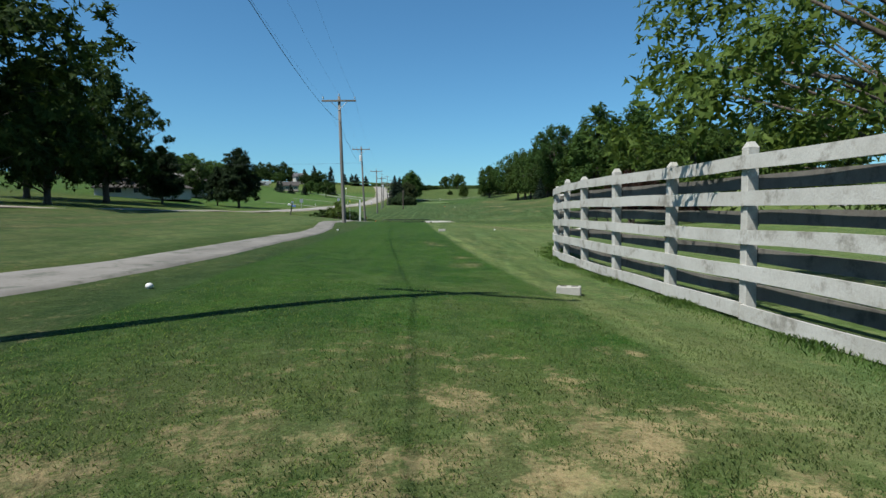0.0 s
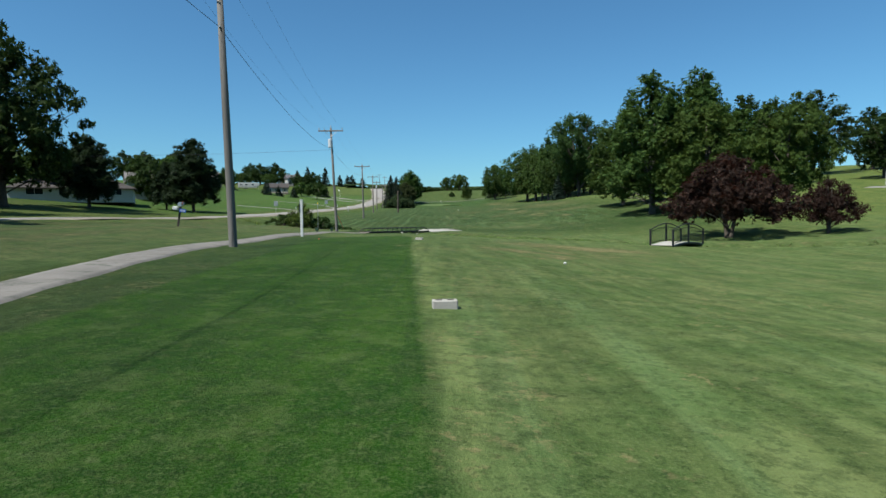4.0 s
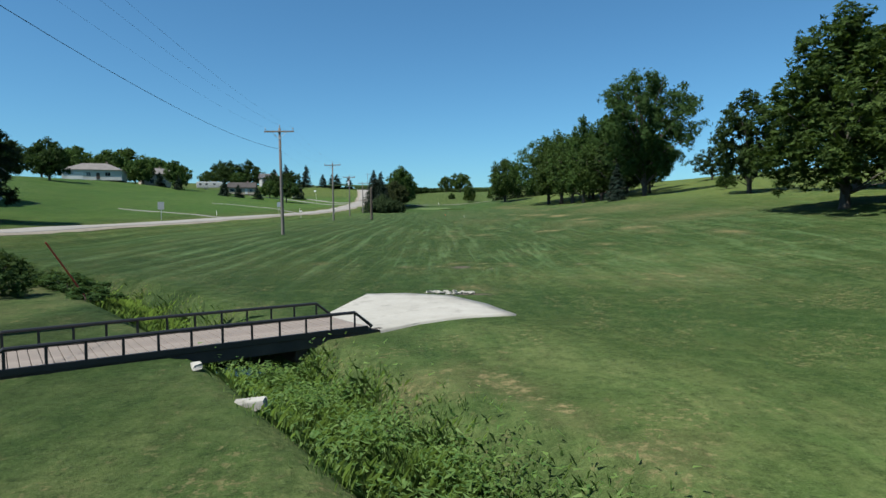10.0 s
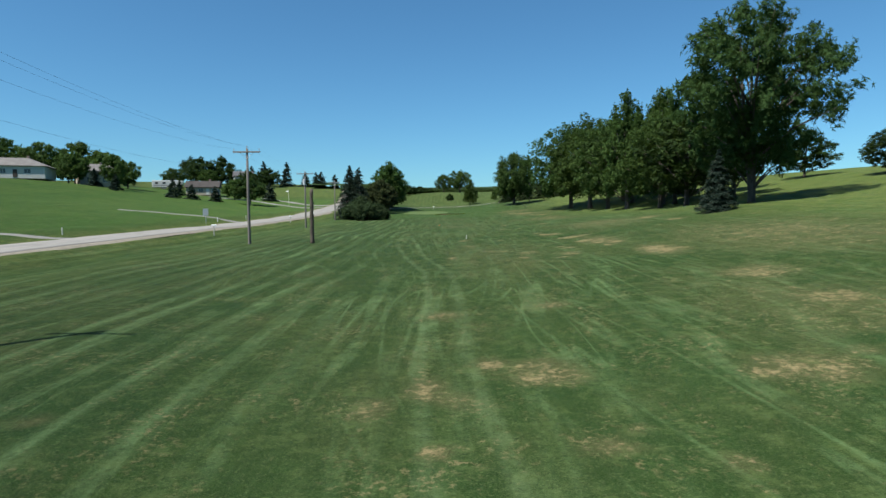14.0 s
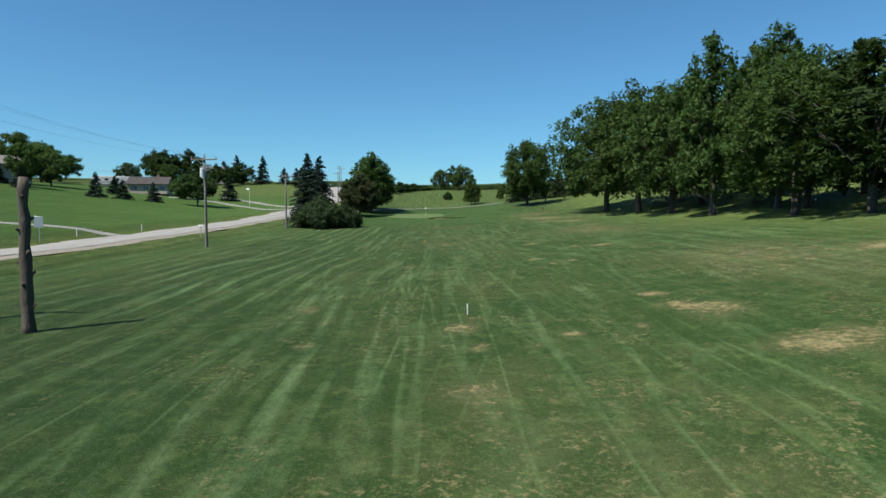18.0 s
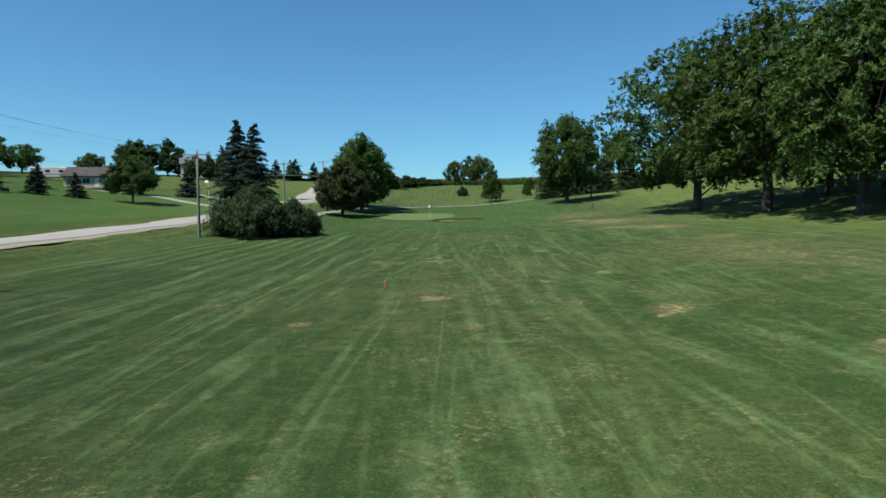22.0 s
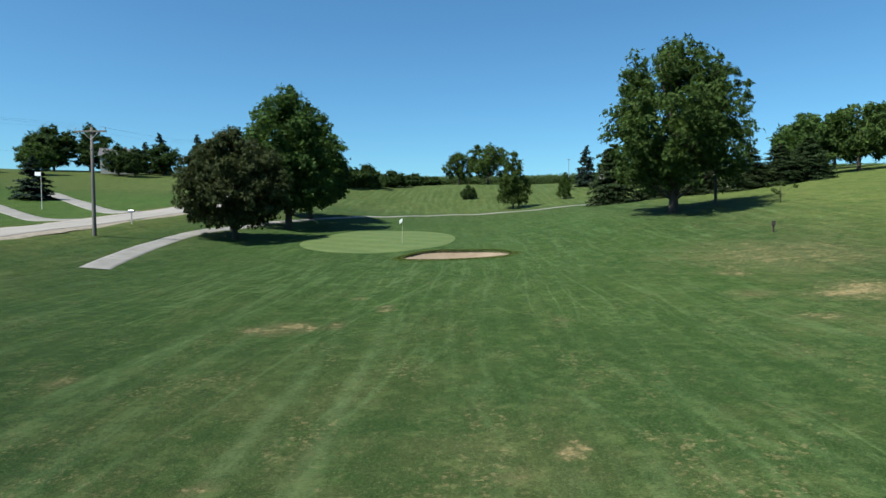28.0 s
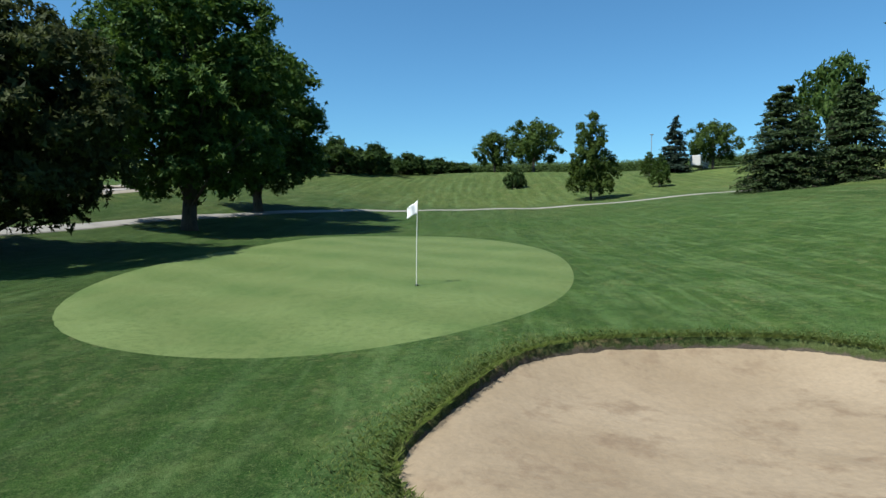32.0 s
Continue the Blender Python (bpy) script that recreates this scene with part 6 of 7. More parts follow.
# ---- arched footbridge ----
def build_footbridge():
    z = gz(13.4, 63.8) + 0.06
    m = Matrix.Translation((14.0, 63.85, z)) @ Matrix.Rotation(math.atan2(2.65, 3.05), 4, "Z")
    root = thing("footbridge", "small arched footbridge with black metal railings and pale deck", "footbridge", m)
    L, W = 4.05, 1.65
    arch = lambda t: 0.16 * math.sin(math.pi * t)
    n = 22
    me = bpy.data.meshes.new("plank")
    bm = boxed(-0.088, -W / 2, -0.05, 0.088, W / 2, 0.0, 0.006)
    bm.to_mesh(me)
    bm.free()
    me.materials.append(M_CONCRETE)
    for i in range(n):
        t = (i + 0.5) / n
        ob = new("plank", me)
        ob.parent = root
        ob.location = (t * L, 0, arch(t))
        ob.rotation_euler = (0, -math.atan(0.16 * math.pi * math.cos(math.pi * t) / L), 0)
    for s in (-1, 1):
        y = s * (W / 2 - 0.03)
        part("stringer", tubed([(t * L, y, arch(t) - 0.11) for t in [k / 8 for k in range(9)]], [0.06] * 9, 6), M_BLACK, root)
        top = [(t * L, y, 0.98 + 0.40 * math.sin(math.pi * t)) for t in [k / 12 for k in range(13)]]
        part("top_rail", tubed(top, [0.035] * 13, 7), M_BLACK, root)
        part("middle_rail", tubed([(t * L, y, 0.86 + 0.28 * math.sin(math.pi * t)) for t in [k / 12 for k in range(13)]], [0.022] * 13, 6), M_BLACK, root)
        part("bottom_rail", tubed([(t * L, y, 0.10 + arch(t)) for t in [k / 12 for k in range(13)]], [0.022] * 13, 6), M_BLACK, root)
        for k in range(3):
            t = k / 2
            part("newel", boxed(t * L - 0.05, y - 0.05, arch(t) - 0.1, t * L + 0.05, y + 0.05, 1.02 + 0.4 * math.sin(math.pi * t), 0.008), M_BLACK, root)
        for k in range(1, 30):
            t = k / 30
            part("baluster", tubed([(t * L, y, 0.10 + arch(t)), (t * L, y, 0.86 + 0.28 * math.sin(math.pi * t))], [0.010, 0.010], 4), M_BLACK, root)


build_footbridge()


# ---- things on the tee ----
def tee_block(x, y, turn, label="pale concrete tee block lying on the grass"):
    bm = boxed(-0.17, -0.1, 0, 0.17, 0.1, 0.13, 0.012)
    root = thing("tee_block", label, "tee marker", pose(x, y, gz(x, y) - 0.02, 0, 0, turn), "tee blocks")
    part("block", bm, M_CONCRETE, root)
    # the block is solid; dark pads give the shade of its hollows
    bm = bmesh.new()
    for s in (-1, 1):
        box(bm, s * 0.08 - 0.045, -0.045, 0.09, s * 0.08 + 0.045, 0.045, 0.133)
    part("core", bm, M_BEAM, root, "dark pads painted as shaded hollows")


tee_block(1.6, 9.2, -14)
tee_block(-0.2, 32.3, 5)
tee_block(-1.35, 53.3, -12)


def tee_ball(x, y, material, label):
    bm = bmesh.new()
    bmesh.ops.create_icosphere(bm, subdivisions=3, radius=0.047 if material is M_WHITE else 0.03)
    for v in bm.verts:
        v.co.z = v.co.z * 0.85 + 0.036
    ob = part("tee_marker", bm, material, smooth=True)
    ob.location = (x, y, gz(x, y))
    tagged(ob, label, "tee marker", "tee markers")


tee_ball(-3.85, 8.1, M_WHITE, "round white tee marker at the edge of the tee")
tee_ball(-5.0, 28.7, M_WHITE, "round white tee marker at the edge of the tee")
tee_ball(-5.6, 50.6, M_RED, "round orange-red tee marker at the edge of the tee")
tee_ball(3.4, 42.2, M_WHITE, "white golf ball lying on the grass")


def yardage_post():
    root = thing("tee_post", "square white tee post with a black side plate", "post", pose(-7.63, 56.2, gz(-7.63, 56.2), 0, 0, 4))
    part("post", boxed(-0.065, -0.065, -0.3, 0.065, 0.065, 1.92, 0.008), M_WHITE, root)
    part("plate", boxed(-0.115, -0.09, 1.28, -0.07, 0.07, 1.74, 0.008), M_BLACK, root, "black plate")
    part("cap", boxed(-0.075, -0.075, 1.922, 0.075, 0.075, 1.95, 0.006), M_WHITE, root)


yardage_post()


def green_box(x, y, turn):
    root = thing("litter_box", "small dark green box on a short post beside the path", "box", pose(x, y, gz(x, y), 0, 0, turn), "litter boxes")
    part("post", boxed(-0.03, -0.03, -0.2, 0.03, 0.03, 0.16), M_BEAM, root)
    part("box", boxed(-0.11, -0.09, 0.14, 0.11, 0.09, 0.36, 0.015), M_GREENBOX, root)
    part("lid", boxed(-0.12, -0.10, 0.363, 0.12, 0.10, 0.385, 0.008), M_GREENBOX, root)


green_box(-10.1, 78.3, 10)
green_box(-9.5, 69.1, -6)


def mailbox(x, y, turn, tilt, plate, material, label):
    root = thing("mailbox", label, "mailbox", pose(x, y, gz(x, y), 0, tilt, turn), "mailboxes")
    part("post", boxed(-0.045, -0.045, -0.3, 0.045, 0.045, 1.02, 0.006), M_BEAM if plate else M_FENCE, root)
    bm = bmesh.new()
    prof = [(-0.09, 0.0), (0.09, 0.0), (0.09, 0.11)] + [(0.09 * math.cos(a), 0.11 + 0.09 * math.sin(a)) for a in [math.pi * k / 8 for k in range(1, 8)]] + [(-0.09, 0.11)]
    front = [bm.verts.new((px, -0.26, 1.03 + pz)) for px, pz in prof]
    back = [bm.verts.new((px, 0.26, 1.03 + pz)) for px, pz in prof]
    for k in range(len(prof)):
        j = (k + 1) % len(prof)
        bm.faces.new((front[k], front[j], back[j], back[k]))
    bm.faces.new(front[::-1])
    bm.faces.new(back)
    bmesh.ops.recalc_face_normals(bm, faces=bm.faces)
    body = part("box", bm, material, root)
    part("flag", boxed(0.092, -0.12, 1.12, 0.102, -0.09, 1.30), M_RED, body)
    if plate:
        p = part("number_plate", boxed(0.05, -0.30, 0.74, 0.36, -0.28, 0.90, 0.004), M_BLUE, root, "blue number plate")
        for k in range(4):
            part("bar", boxed(0.09 + k * 0.065, -0.306, 0.78, 0.12 + k * 0.065, -0.3005, 0.86), M_WHITE, p)
        part("paper_tube", boxed(-0.34, -0.2, 0.80, -0.07, 0.2, 0.98, 0.03), M_WHITE, root, "white plastic newspaper tube")


mailbox(-13.7, 55.2, 8, 9, True, M_STEEL, "leaning roadside mailbox with a blue number plate")
mailbox(-24.6, 213.8, 95, 0, False, M_WHITE, "white roadside mailbox on a wooden post")
mailbox(-25.0, 283.2, 95, 0, False, M_STEEL, "grey roadside mailbox on a wooden post")
mailbox(-23.8, 176.5, 95, 0, False, M_WHITE, "white roadside mailbox on a wooden post")


def road_sign(x, y, height, w, h, turn, label):
    root = thing("road_sign", label, "road sign", pose(x, y, gz(x, y), 0, 0, turn), "road signs")
    part("post", boxed(-0.03, -0.02, -0.3, 0.03, 0.02, height), M_STEEL, root)
    part("panel", boxed(-w / 2, -0.035, height - h, w / 2, -0.023, height, 0.004), M_STEEL, root, "pale metal sign panel")


road_sign(-33.6, 146.5, 2.2, 0.75, 0.9, 4, "pale metal road sign on a post across the road")
road_sign(-33.7, 200, 2.3, 0.8, 1.0, 4, "pale metal road sign on a post across the road")


def stake(x, y, h, material, label, r=0.022):
    bm = tubed([(0, 0, -0.1), (0, 0, h - 0.03), (0, 0, h)], [r, r, r * 0.4], 8)
    ob = part("distance_stake", bm, material)
    ob.location = (x, y, gz(x, y))
    tagged(ob, label, "stake", "distance stakes")


stake(3.34, 165.5, 0.36, M_WHITE, "short white distance stake in the fairway")
stake(0.78, 205.7, 0.30, M_RED, "short red distance stake in the fairway")
stake(-33.8, 219, 0.8, M_WHITE, "small white post beside a driveway", 0.05)
stake(-34.5, 207, 0.8, M_WHITE, "small white post beside a driveway", 0.05)
stake(-34.5, 167, 0.7, M_WHITE, "small white post beside a driveway", 0.05)


def golf_flag():
    x, y = -0.95, 278.4
    z = gz(x, y) + 0.035
    root = thing("golf_flag", "white flag on a thin pole standing in the green", "golf flag", Matrix.Translation((x, y, z)))
    part("pole", tubed([(0, 0, -0.1), (0.005, 0, 1.0), (0.03, 0, 1.98)], [0.011, 0.010, 0.008], 8), M_WHITE, root)
    bm = bmesh.new()
    n, mrows = 12, 10
    grid = []
    for i in range(n):
        row = []
        for j in range(mrows):
            u, v = i / (n - 1), j / (mrows - 1)
            row.append(bm.verts.new((0.028 - u * 0.25, 0.06 * math.sin(u * 7 + v * 2) * u, 1.96 - v * 0.27 - u * 0.18 * (1 - 0.25 * v) + 0.02 * math.sin(v * 5))))
        grid.append(row)
    for i in range(n - 1):
        for j in range(mrows - 1):
            bm.faces.new((grid[i][j], grid[i + 1][j], grid[i + 1][j + 1], grid[i][j + 1]))
    cloth = part("flag", bm, M_CLOTH, root, "white drooping cloth flag", True)
    mod = cloth.modifiers.new("thickness", "SOLIDIFY")
    mod.thickness = 0.004
    # no hole is cut; a black disc gives the shade inside the cup
    bm = tubed([(0, 0, 0.002), (0, 0, 0.006)], [0.06, 0.06], 16)
    part("cup", bm, M_BLACK, root, "black disc for the shaded cup hole")


golf_flag()


def bunker_rake():
    x, y = 0.85, 268.35
    root = thing("bunker_rake", "dark bunker rake lying on the sand at the edge", "rake", pose(x, y, float(land_z([x], [y])[0]) - 0.05, -5, 0, 22))
    part("handle", tubed([(0, 0.0, 0.06), (-0.02, 0.5, 0.05), (-0.03, 1.0, 0.03)], [0.013, 0.013, 0.013], 7), M_BEAM, root)
    head = part("head", boxed(-0.21, -0.025, 0.045, 0.21, 0.02, 0.075, 0.006), M_BLACK, root)
    for k in range(13):
        part("tine", tubed([(-0.19 + k * 0.032, -0.01, 0.05), (-0.19 + k * 0.032, -0.03, -0.02)], [0.007, 0.004], 5), M_BLACK, head)


bunker_rake()


def bird_box():
    root = thing("tee_sign", "low dark wooden sign post on the slope", "sign", Matrix.Translation((23.1, 269.9, gz(23.1, 269.9))))
    part("post", boxed(-0.04, -0.04, -0.2, 0.04, 0.04, 0.55), M_BEAM, root)
    part("panel", boxed(-0.1, -0.07, 0.42, 0.1, 0.04, 0.72, 0.012), M_BEAM, root)


bird_box()
lamp = thing("light_pole", "slim pale light pole on the hilltop", "light pole", Matrix.Translation((24.8, 356, gz(24.8, 356))))
part("pole", tubed([(0, 0, -0.2), (0, 0, 5.6)], [0.07, 0.05], 8), M_STEEL, lamp)
part("head", boxed(-0.25, -0.1, 5.6, 0.25, 0.1, 5.74, 0.02), M_STEEL, lamp)
yard_flag = thing("flag_pole", "white flagpole with a small flag beside a driveway", "flagpole", Matrix.Translation((-47, 303, gz(-47, 303))))
part("pole", tubed([(0, 0, -0.2), (0, 0, 4.6)], [0.05, 0.03], 8), M_WHITE, yard_flag)
part("flag", boxed(-0.75, -0.01, 4.05, -0.03, 0.01, 4.5, 0.003), M_CLOTH, yard_flag)
strip("cart_path", [(58, 108), (62, 98), (58, 90), (52, 84), (50, 76)], 1.8, M_PATH_PALE, "pale cart path on the grassy hill", "path", 0.04, 1.2)
stake(60.5, 108, 2.0, M_WHITE, "white post beside the cart path on the hill", 0.08)


# ---- houses ----
def house(name, x, y, turn, w, d, walls, rise, wall_mat, roof_mat, label, windows, doors=(), hip=True, sink=0.3, z=None):
    """A house with four walls, an overhanging roof, and windows and doors on its front."""
    base = (gz(x, y) if z is None else z) - sink
    root = thing(name, label, "house", pose(x, y, base, 0, 0, turn), "houses beyond the road")
    part("wall", boxed(-w / 2, -d / 2, 0, w / 2, d / 2, walls), wall_mat, root)
    o, t = 0.5, 0.14
    bm = bmesh.new()
    e = [(-w / 2 - o, -d / 2 - o), (w / 2 + o, -d / 2 - o), (w / 2 + o, d / 2 + o), (-w / 2 - o, d / 2 + o)]
    low = [bm.verts.new((px, py, walls - 0.02)) for px, py in e]
    up = [bm.verts.new((px, py, walls + t)) for px, py in e]
    inset = d / 2 if hip else -0.02
    ra, rb = bm.verts.new((-w / 2 - (0 if hip else o) + inset, 0, walls + rise)), bm.verts.new((w / 2 + (0 if hip else o) - inset, 0, walls + rise))
    for k in range(4):
        bm.faces.new((low[k], low[(k + 1) % 4], up[(k + 1) % 4], up[k]))
    bm.faces.new(low[::-1])
    bm.faces.new((up[0], up[1], rb, ra))
    bm.faces.new((up[1], up[2], rb))
    bm.faces.new((up[2], up[3], ra, rb))
    bm.faces.new((up[3], up[0], ra))
    roof = part("roof", bm, roof_mat, root)
    part("chimney", boxed(w * 0.18, -0.1, walls + rise * 0.4, w * 0.18 + 0.6, 0.5, walls + rise + 0.55, 0.02), M_BRICK, roof)
    for wx, wz, ww, wh in windows:
        f = part("window", boxed(wx - ww / 2 - 0.07, -d / 2 - 0.05, wz - 0.07, wx + ww / 2 + 0.07, -d / 2 + 0.02, wz + wh + 0.07), M_WHITE, root)
        part("pane", boxed(wx - ww / 2, -d / 2 - 0.065, wz, wx - 0.03, -d / 2 - 0.052, wz + wh), M_PANE, f)
        part("pane", boxed(wx + 0.03, -d / 2 - 0.065, wz, wx + ww / 2, -d / 2 - 0.052, wz + wh), M_PANE, f)
    for dx, dw, dh, mat in doors:
        part("door", boxed(dx - dw / 2, -d / 2 - 0.06, 0.25, dx + dw / 2, -d / 2 + 0.02, 0.25 + dh, 0.01), mat, root)
    return root


house("ranch_house", -60, 124, 25, 17, 9, 2.1, 2.4, M_SIDING, M_ROOF_BROWN, "low white ranch house with brown hipped roof behind pines", [(-5, 1.2, 2.2, 1.2), (-1, 1.2, 1.6, 1.2), (6, 1.2, 1.6, 1.2)], [(2.5, 1.0, 2.05, M_BEAM)])
house("ranch_house", -113, 274, 18, 17, 10, 3.2, 2.6, M_SIDING, M_ROOF, "white house with grey hipped roof and garage on the hill", [(-1.0, 1.3, 1.2, 1.2), (4.5, 1.3, 1.5, 1.2)], [(-4.8, 4.6, 2.3, M_WHITE), (1.7, 1.0, 2.1, M_BEAM)])
house("gabled_house", -104, 296, 40, 9, 8, 4.5, 2.5, M_TAN, M_ROOF, "tan gabled house half hidden by trees", [(-2, 1.3, 1.2, 1.3), (2, 1.3, 1.2, 1.3), (0, 3.2, 1.2, 1.1)], hip=False)
house("ranch_house", -79.5, 318, 14, 10, 8, 2.6, 2.4, M_TAN, M_ROOF_BROWN, "low tan house with brown roof on the hill", [(-3.4, 1.1, 1.6, 1.1), (-0.4, 1.1, 1.4, 1.1), (3.6, 1.1, 1.2, 1.1)], [(1.8, 1.0, 2.05, M_WHITE)], hip=False)
house("gabled_house", -91, 396, 25, 8, 8, 4.6, 2.6, M_SIDING, M_ROOF_DARK, "white two-storey house between trees on the far hill", [(-2.5, 1.3, 1.2, 1.4), (2.5, 1.3, 1.2, 1.4), (-2.5, 4.0, 1.2, 1.3), (2.5, 4.0, 1.2, 1.3)], [(0, 1.0, 2.1, M_BEAM)], hip=False)
house("gabled_house", -61, 151, 30, 8, 7, 3.6, 2.2, M_SIDING, M_ROOF, "white gabled house above the roadside lawn", [(-2.5, 1.2, 1.4, 1.2), (2.5, 1.2, 1.4, 1.2)], hip=False)


def camper(x, y, turn, label, size=1.0):
    root = thing("camper", label, "camper", pose(x, y, gz(x, y), 0, 0, turn))
    part("body", boxed(-4.5, -1.2, 0.7, 4.5, 1.2, 3.2, 0.12), M_SIDING, root)
    part("nose", boxed(4.45, -1.2, 1.5, 5.7, 1.2, 3.1, 0.15), M_SIDING, root)
    part("stripe", boxed(-4.3, -1.215, 1.3, 4.3, -1.203, 1.5), M_ROOF, root)
    for px in (-3, -0.5, 2.5):
        part("window", boxed(px - 0.5, -1.23, 1.9, px + 0.5, -1.205, 2.5), M_PANE, root)
    for px in (-1.2, -0.3):
        w = part("wheel", tubed([(px, -1.15, 0.36), (px, -0.95, 0.36)], [0.36, 0.36], 16), M_BLACK, root)
        part("rim", tubed([(px, -1.17, 0.36), (px, -1.155, 0.36)], [0.2, 0.2], 12), M_STEEL, w)
    part("jack", boxed(4.9, -0.1, 0.0, 5.1, 0.1, 1.5), M_STEEL, root)
    root.scale = (size, size, size)


camper(-97.5, 330, 14, "long white camper trailer parked beside a house")
camper(33.0, 360, 60, "white camper parked on the hilltop", 0.62)


# ---- cornfield on the crest ----
def build_corn():
    rng = np.random.default_rng(8)
    n = 46000
    x = rng.uniform(-45, 130, n)
    y = 389 + rng.exponential(3.0, n) + 0.05 * np.maximum(x - 40, 0)
    z = ground_z(x, y) + rng.uniform(0.1, 2.3, n)
    P = np.stack([x, y, z], 1)
    O = np.tile(np.array([0, -0.6, 0.4]), (n, 1))
    ob = new("corn", leaf_mesh("corn", P, O, 0.16, L_CORN, rng, 5.0))
    tagged(ob, "dense green cornfield along the crest of the hill", "corn", kind="stuff")
    xs, ys = np.linspace(-60, 400, 60), np.concatenate([[391.5], np.geomspace(393, 900, 30)])
    X, Y = np.meshgrid(xs, ys)
    zz = ground_z(X.ravel(), Y.ravel()) + 1.95 + 0.12 * rng.normal(0, 1, X.size)
    i = (np.arange(len(ys) - 1)[:, None] * len(xs) + np.arange(len(xs) - 1)[None, :]).ravel()
    me = quick_mesh("corn_top", np.stack([X.ravel(), Y.ravel(), zz], 1), np.stack([i, i + 1, i + len(xs) + 1, i + len(xs)], 1), L_CORN)
    tagged(new("corn_field", me), "green top of the wide cornfield behind the hill", "corn", kind="stuff")


build_corn()


# ---- reeds and turf ----
def blades(name, x, y, z, h, width, material, label, category, seed, lean=0.35):
    """Many thin grass blades as one mesh, each bent once."""
    rng = np.random.default_rng(seed)
    n = len(x)
    a = rng.uniform(0, math.tau, n)
    d = np.stack([np.cos(a), np.sin(a), np.zeros(n)], 1)
    s = np.stack([-np.sin(a), np.cos(a), np.zeros(n)], 1)
    base = np.stack([x, y, z], 1)
    up = np.array([0, 0, 1.0])
    l = rng.uniform(0.1, 1.0, n)[:, None] * lean * h[:, None]
    mid = base + up * (h * 0.6)[:, None] + d * l * 0.35
    tip = base + up * (h * rng.uniform(0.8, 1.0, n))[:, None] + d * l
    w = width[:, None] if np.ndim(width) else np.full((n, 1), width)
    verts = np.stack([base - s * w, base + s * w, mid + s * w * 0.75, tip, mid - s * w * 0.75], 1).reshape(-1, 3)
    me = quick_mesh(name, verts, np.arange(5 * n).reshape(-1, 5), material)
    return tagged(new(name, me), label, category, kind="stuff")


def build_reeds():
    rng = np.random.default_rng(21)
    X, Y, H = [], [], []
    for (ax, ay), (bx, by) in zip(CREEK, CREEK[1:]):
        L = math.hypot(bx - ax, by - ay)
        n = int(L * (2400 if -5 < ax < 9 else 600))
        t = rng.uniform(0, 1, n)
        o = rng.normal(0, 0.42, n) + 0.10 * np.sin(t * 9 + ax)
        nx, ny = -(by - ay) / L, (bx - ax) / L
        X.append(ax + (bx - ax) * t + nx * o)
        Y.append(ay + (by - ay) * t + ny * o)
        clump = 0.75 + 0.35 * np.sin(X[-1] * 2.1) * np.sin(Y[-1] * 1.7 + 1)
        H.append((0.62 - 0.34 * np.abs(o)) * clump * rng.uniform(0.55, 1.15, n))
    x, y, h = np.concatenate(X), np.concatenate(Y), np.clip(np.concatenate(H), 0.08, 1.25)
    c, s = 0.806, 0.592
    u, v = (x + 7.75) * c + (y - 83.1) * s, -(x + 7.75) * s + (y - 83.1) * c
    keep = ~((u > -0.6) & (u < 7.6) & (np.abs(v) < 1.0))
    x, y, h = x[keep], y[keep], h[keep]
    blades("reeds", x, y, ground_z(x, y) - 0.03, h, rng.uniform(0.003, 0.010, len(x)), L_REED, "tall bright green reeds and weeds filling the creek bed", "reeds", 22, 0.85)
    n = 26000
    t = rng.uniform(3.6, 12.0, n)
    i = t.astype(int)
    c = np.array(CREEK)
    d = c[i + 1] - c[i]
    L = np.linalg.norm(d, axis=1, keepdims=True)
    o = rng.normal(0, 0.45, (n, 1))
    q = c[i] + d * (t - i)[:, None] + np.concatenate([-d[:, 1:], d[:, :1]], 1) / L * o
    u, v = (q[:, 0] + 7.75) * 0.806 + (q[:, 1] - 83.1) * 0.592, -(q[:, 0] + 7.75) * 0.592 + (q[:, 1] - 83.1) * 0.806
    q = q[~((u > -0.6) & (u < 7.6) & (np.abs(v) < 1.0))]
    lump = 0.5 + 0.5 * np.sin(q[:, 0] * 2.7 + 1) * np.sin(q[:, 1] * 2.3)
    z = ground_z(q[:, 0], q[:, 1]) + rng.uniform(0.05, 0.75, len(q)) * (0.35 + 0.65 * lump)
    O = np.tile(np.array([0, 0, 0.8]), (len(q), 1))
    ob = new("weeds", leaf_mesh("weeds", np.stack([q[:, 0], q[:, 1], z], 1), O, 0.040, L_REED, rng, 2.4))
    tagged(ob, "leafy bright green weeds crowding the creek bed", "weeds", kind="stuff")


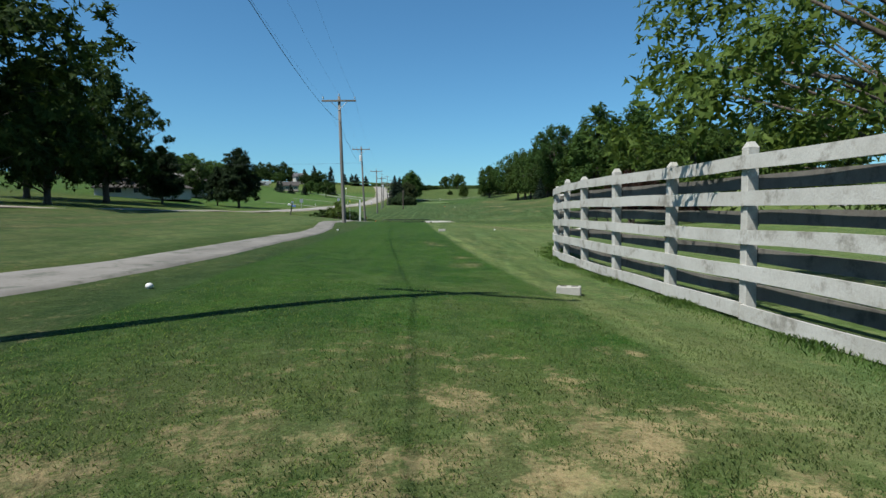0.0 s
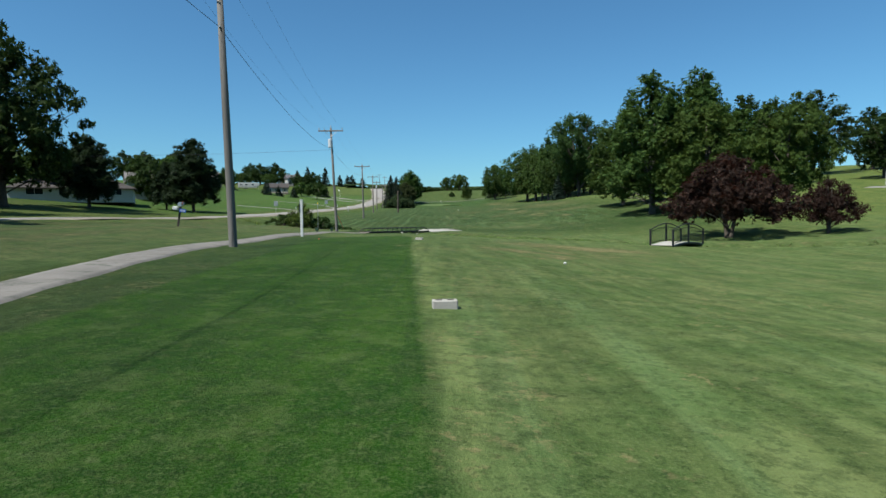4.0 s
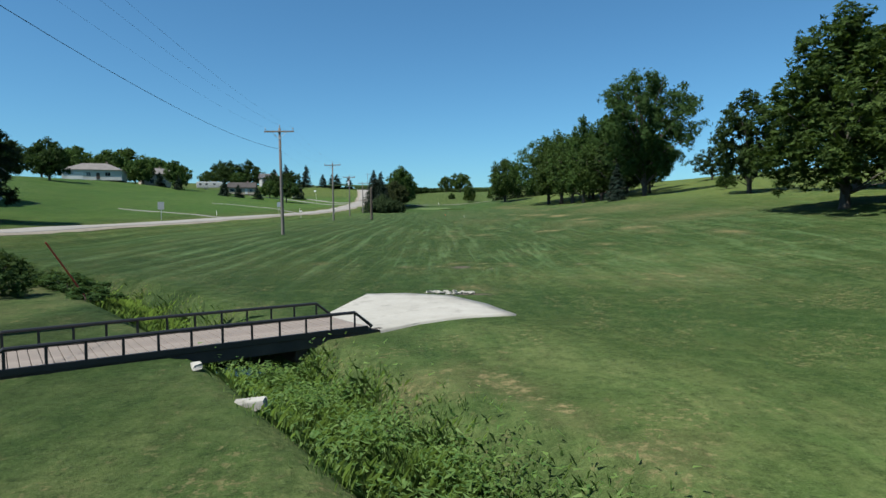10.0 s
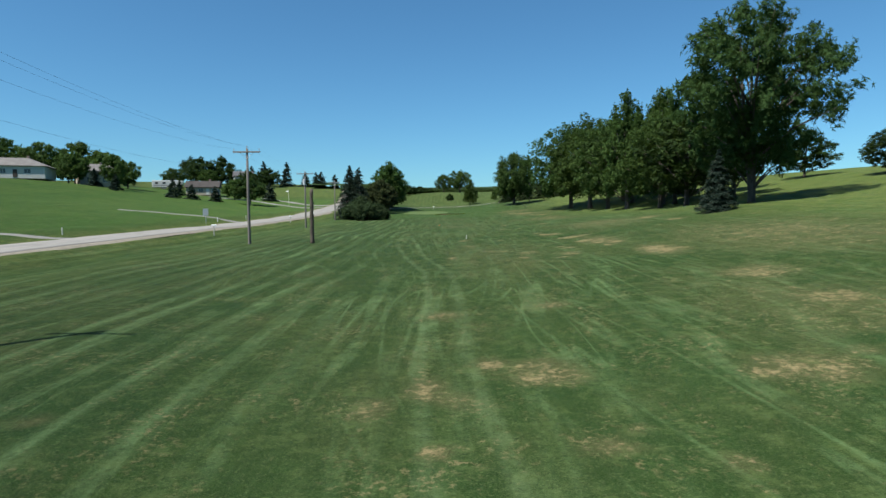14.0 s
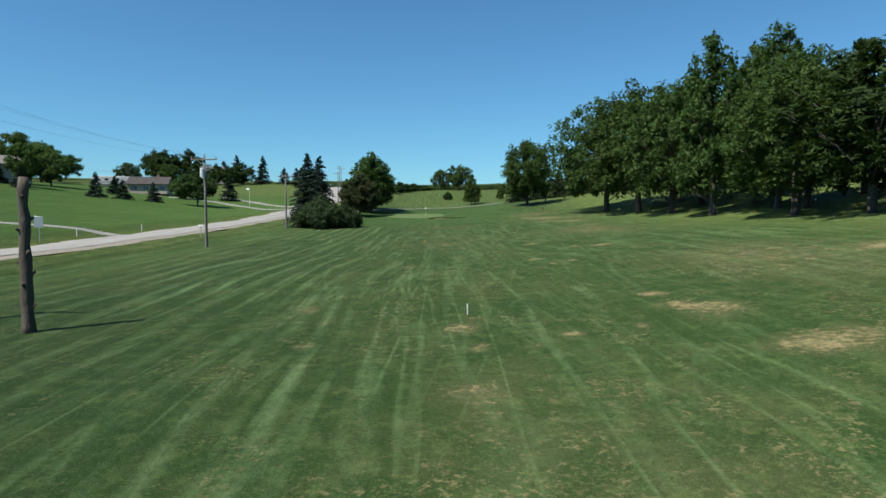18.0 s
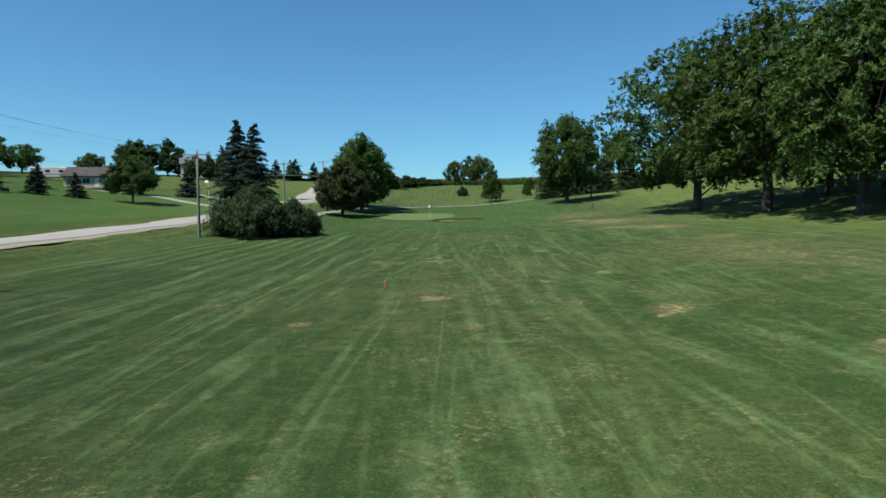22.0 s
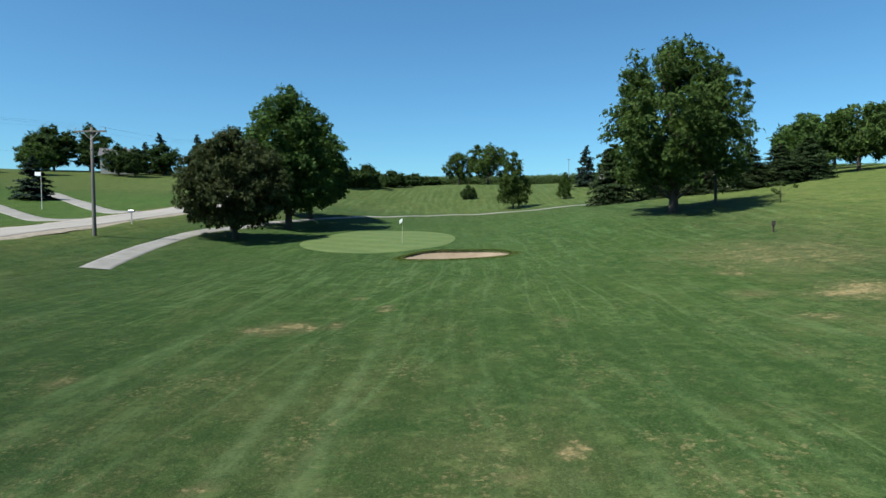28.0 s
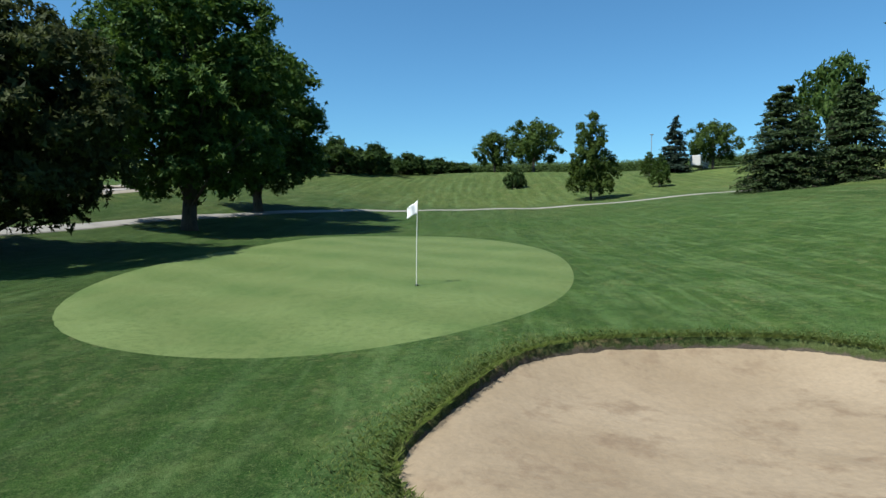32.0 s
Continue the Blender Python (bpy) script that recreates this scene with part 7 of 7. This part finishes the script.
def build_turf():
    rng = np.random.default_rng(31)
    # longer grass along the fence
    t = rng.uniform(0, len(FENCE_POSTS) - 1.001, 24000)
    i = t.astype(int)
    p = np.array(FENCE_POSTS)
    q = p[i] + (p[i + 1] - p[i]) * (t - i)[:, None] + np.stack([rng.normal(-0.12, 0.20, len(t)), np.zeros(len(t))], 1)
    h = rng.uniform(0.03, 0.11, len(t)) * (0.6 + 0.5 * np.sin(q[:, 1] * 2.3))
    blades("fence_grass", q[:, 0], q[:, 1], ground_z(q[:, 0], q[:, 1]) - 0.01, np.maximum(h, 0.04), 0.0022, L_REED, "longer green grass growing along the foot of the fence", "grass", 33, 0.7)
    # blades of the near tee, thinner where the turf is worn
    x, y = rng.uniform(-3.4, 4.0, 110000), 2.2 + rng.exponential(2.6, 110000)
    keep = (y < 9) & (np.abs(x) < 1.0 + y * 0.8) & (x < np.interp(y, [3, 9], [3.4, 2.9]))
    keep &= rng.uniform(0, 1, len(x)) > np.maximum(patches(x, y, NEAR_WEAR) * 1.1, 0.25)
    x, y = x[keep], y[keep]
    tuft = 0.85 + 0.2 * np.sin(x * 4.1 + np.sin(y * 3.0)) * np.sin(y * 3.7)
    blades("turf", x, y, ground_z(x, y) - 0.006, np.clip(rng.uniform(0.012, 0.034, len(x)) * tuft, 0.01, 0.05), 0.0026, L_TURF, "short mown grass blades on the tee", "grass", 35, 0.9)
    # turf round the bunker
    a = rng.uniform(0, math.tau, 30000)
    r = 1.0 + np.abs(rng.normal(-0.004, 0.09, len(a))) - 0.012
    wob = 1 + 0.08 * (np.sin(a * 3 + 1.0) * 0.6 + np.sin(a * 5 + 2.0) * 0.4)
    u, v = np.cos(a) * BUNKER_SIZE[0] * r / wob, np.sin(a) * BUNKER_SIZE[1] * r / wob
    c, s = math.cos(BUNKER_TURN), math.sin(BUNKER_TURN)
    x, y = BUNKER_AT[0] + u * c - v * s, BUNKER_AT[1] + u * s + v * c
    h = rng.uniform(0.015, 0.045, len(x)) + 0.05 * np.exp(-((r - 1.0) / 0.03) ** 2) * rng.uniform(0, 1, len(x))
    blades("bunker_grass", x, y, land_z(x, y) + 0.03, h, 0.003, L_TURF, "short ragged grass fringing the bunker", "grass", 34, 1.7)


build_reeds()
build_turf()
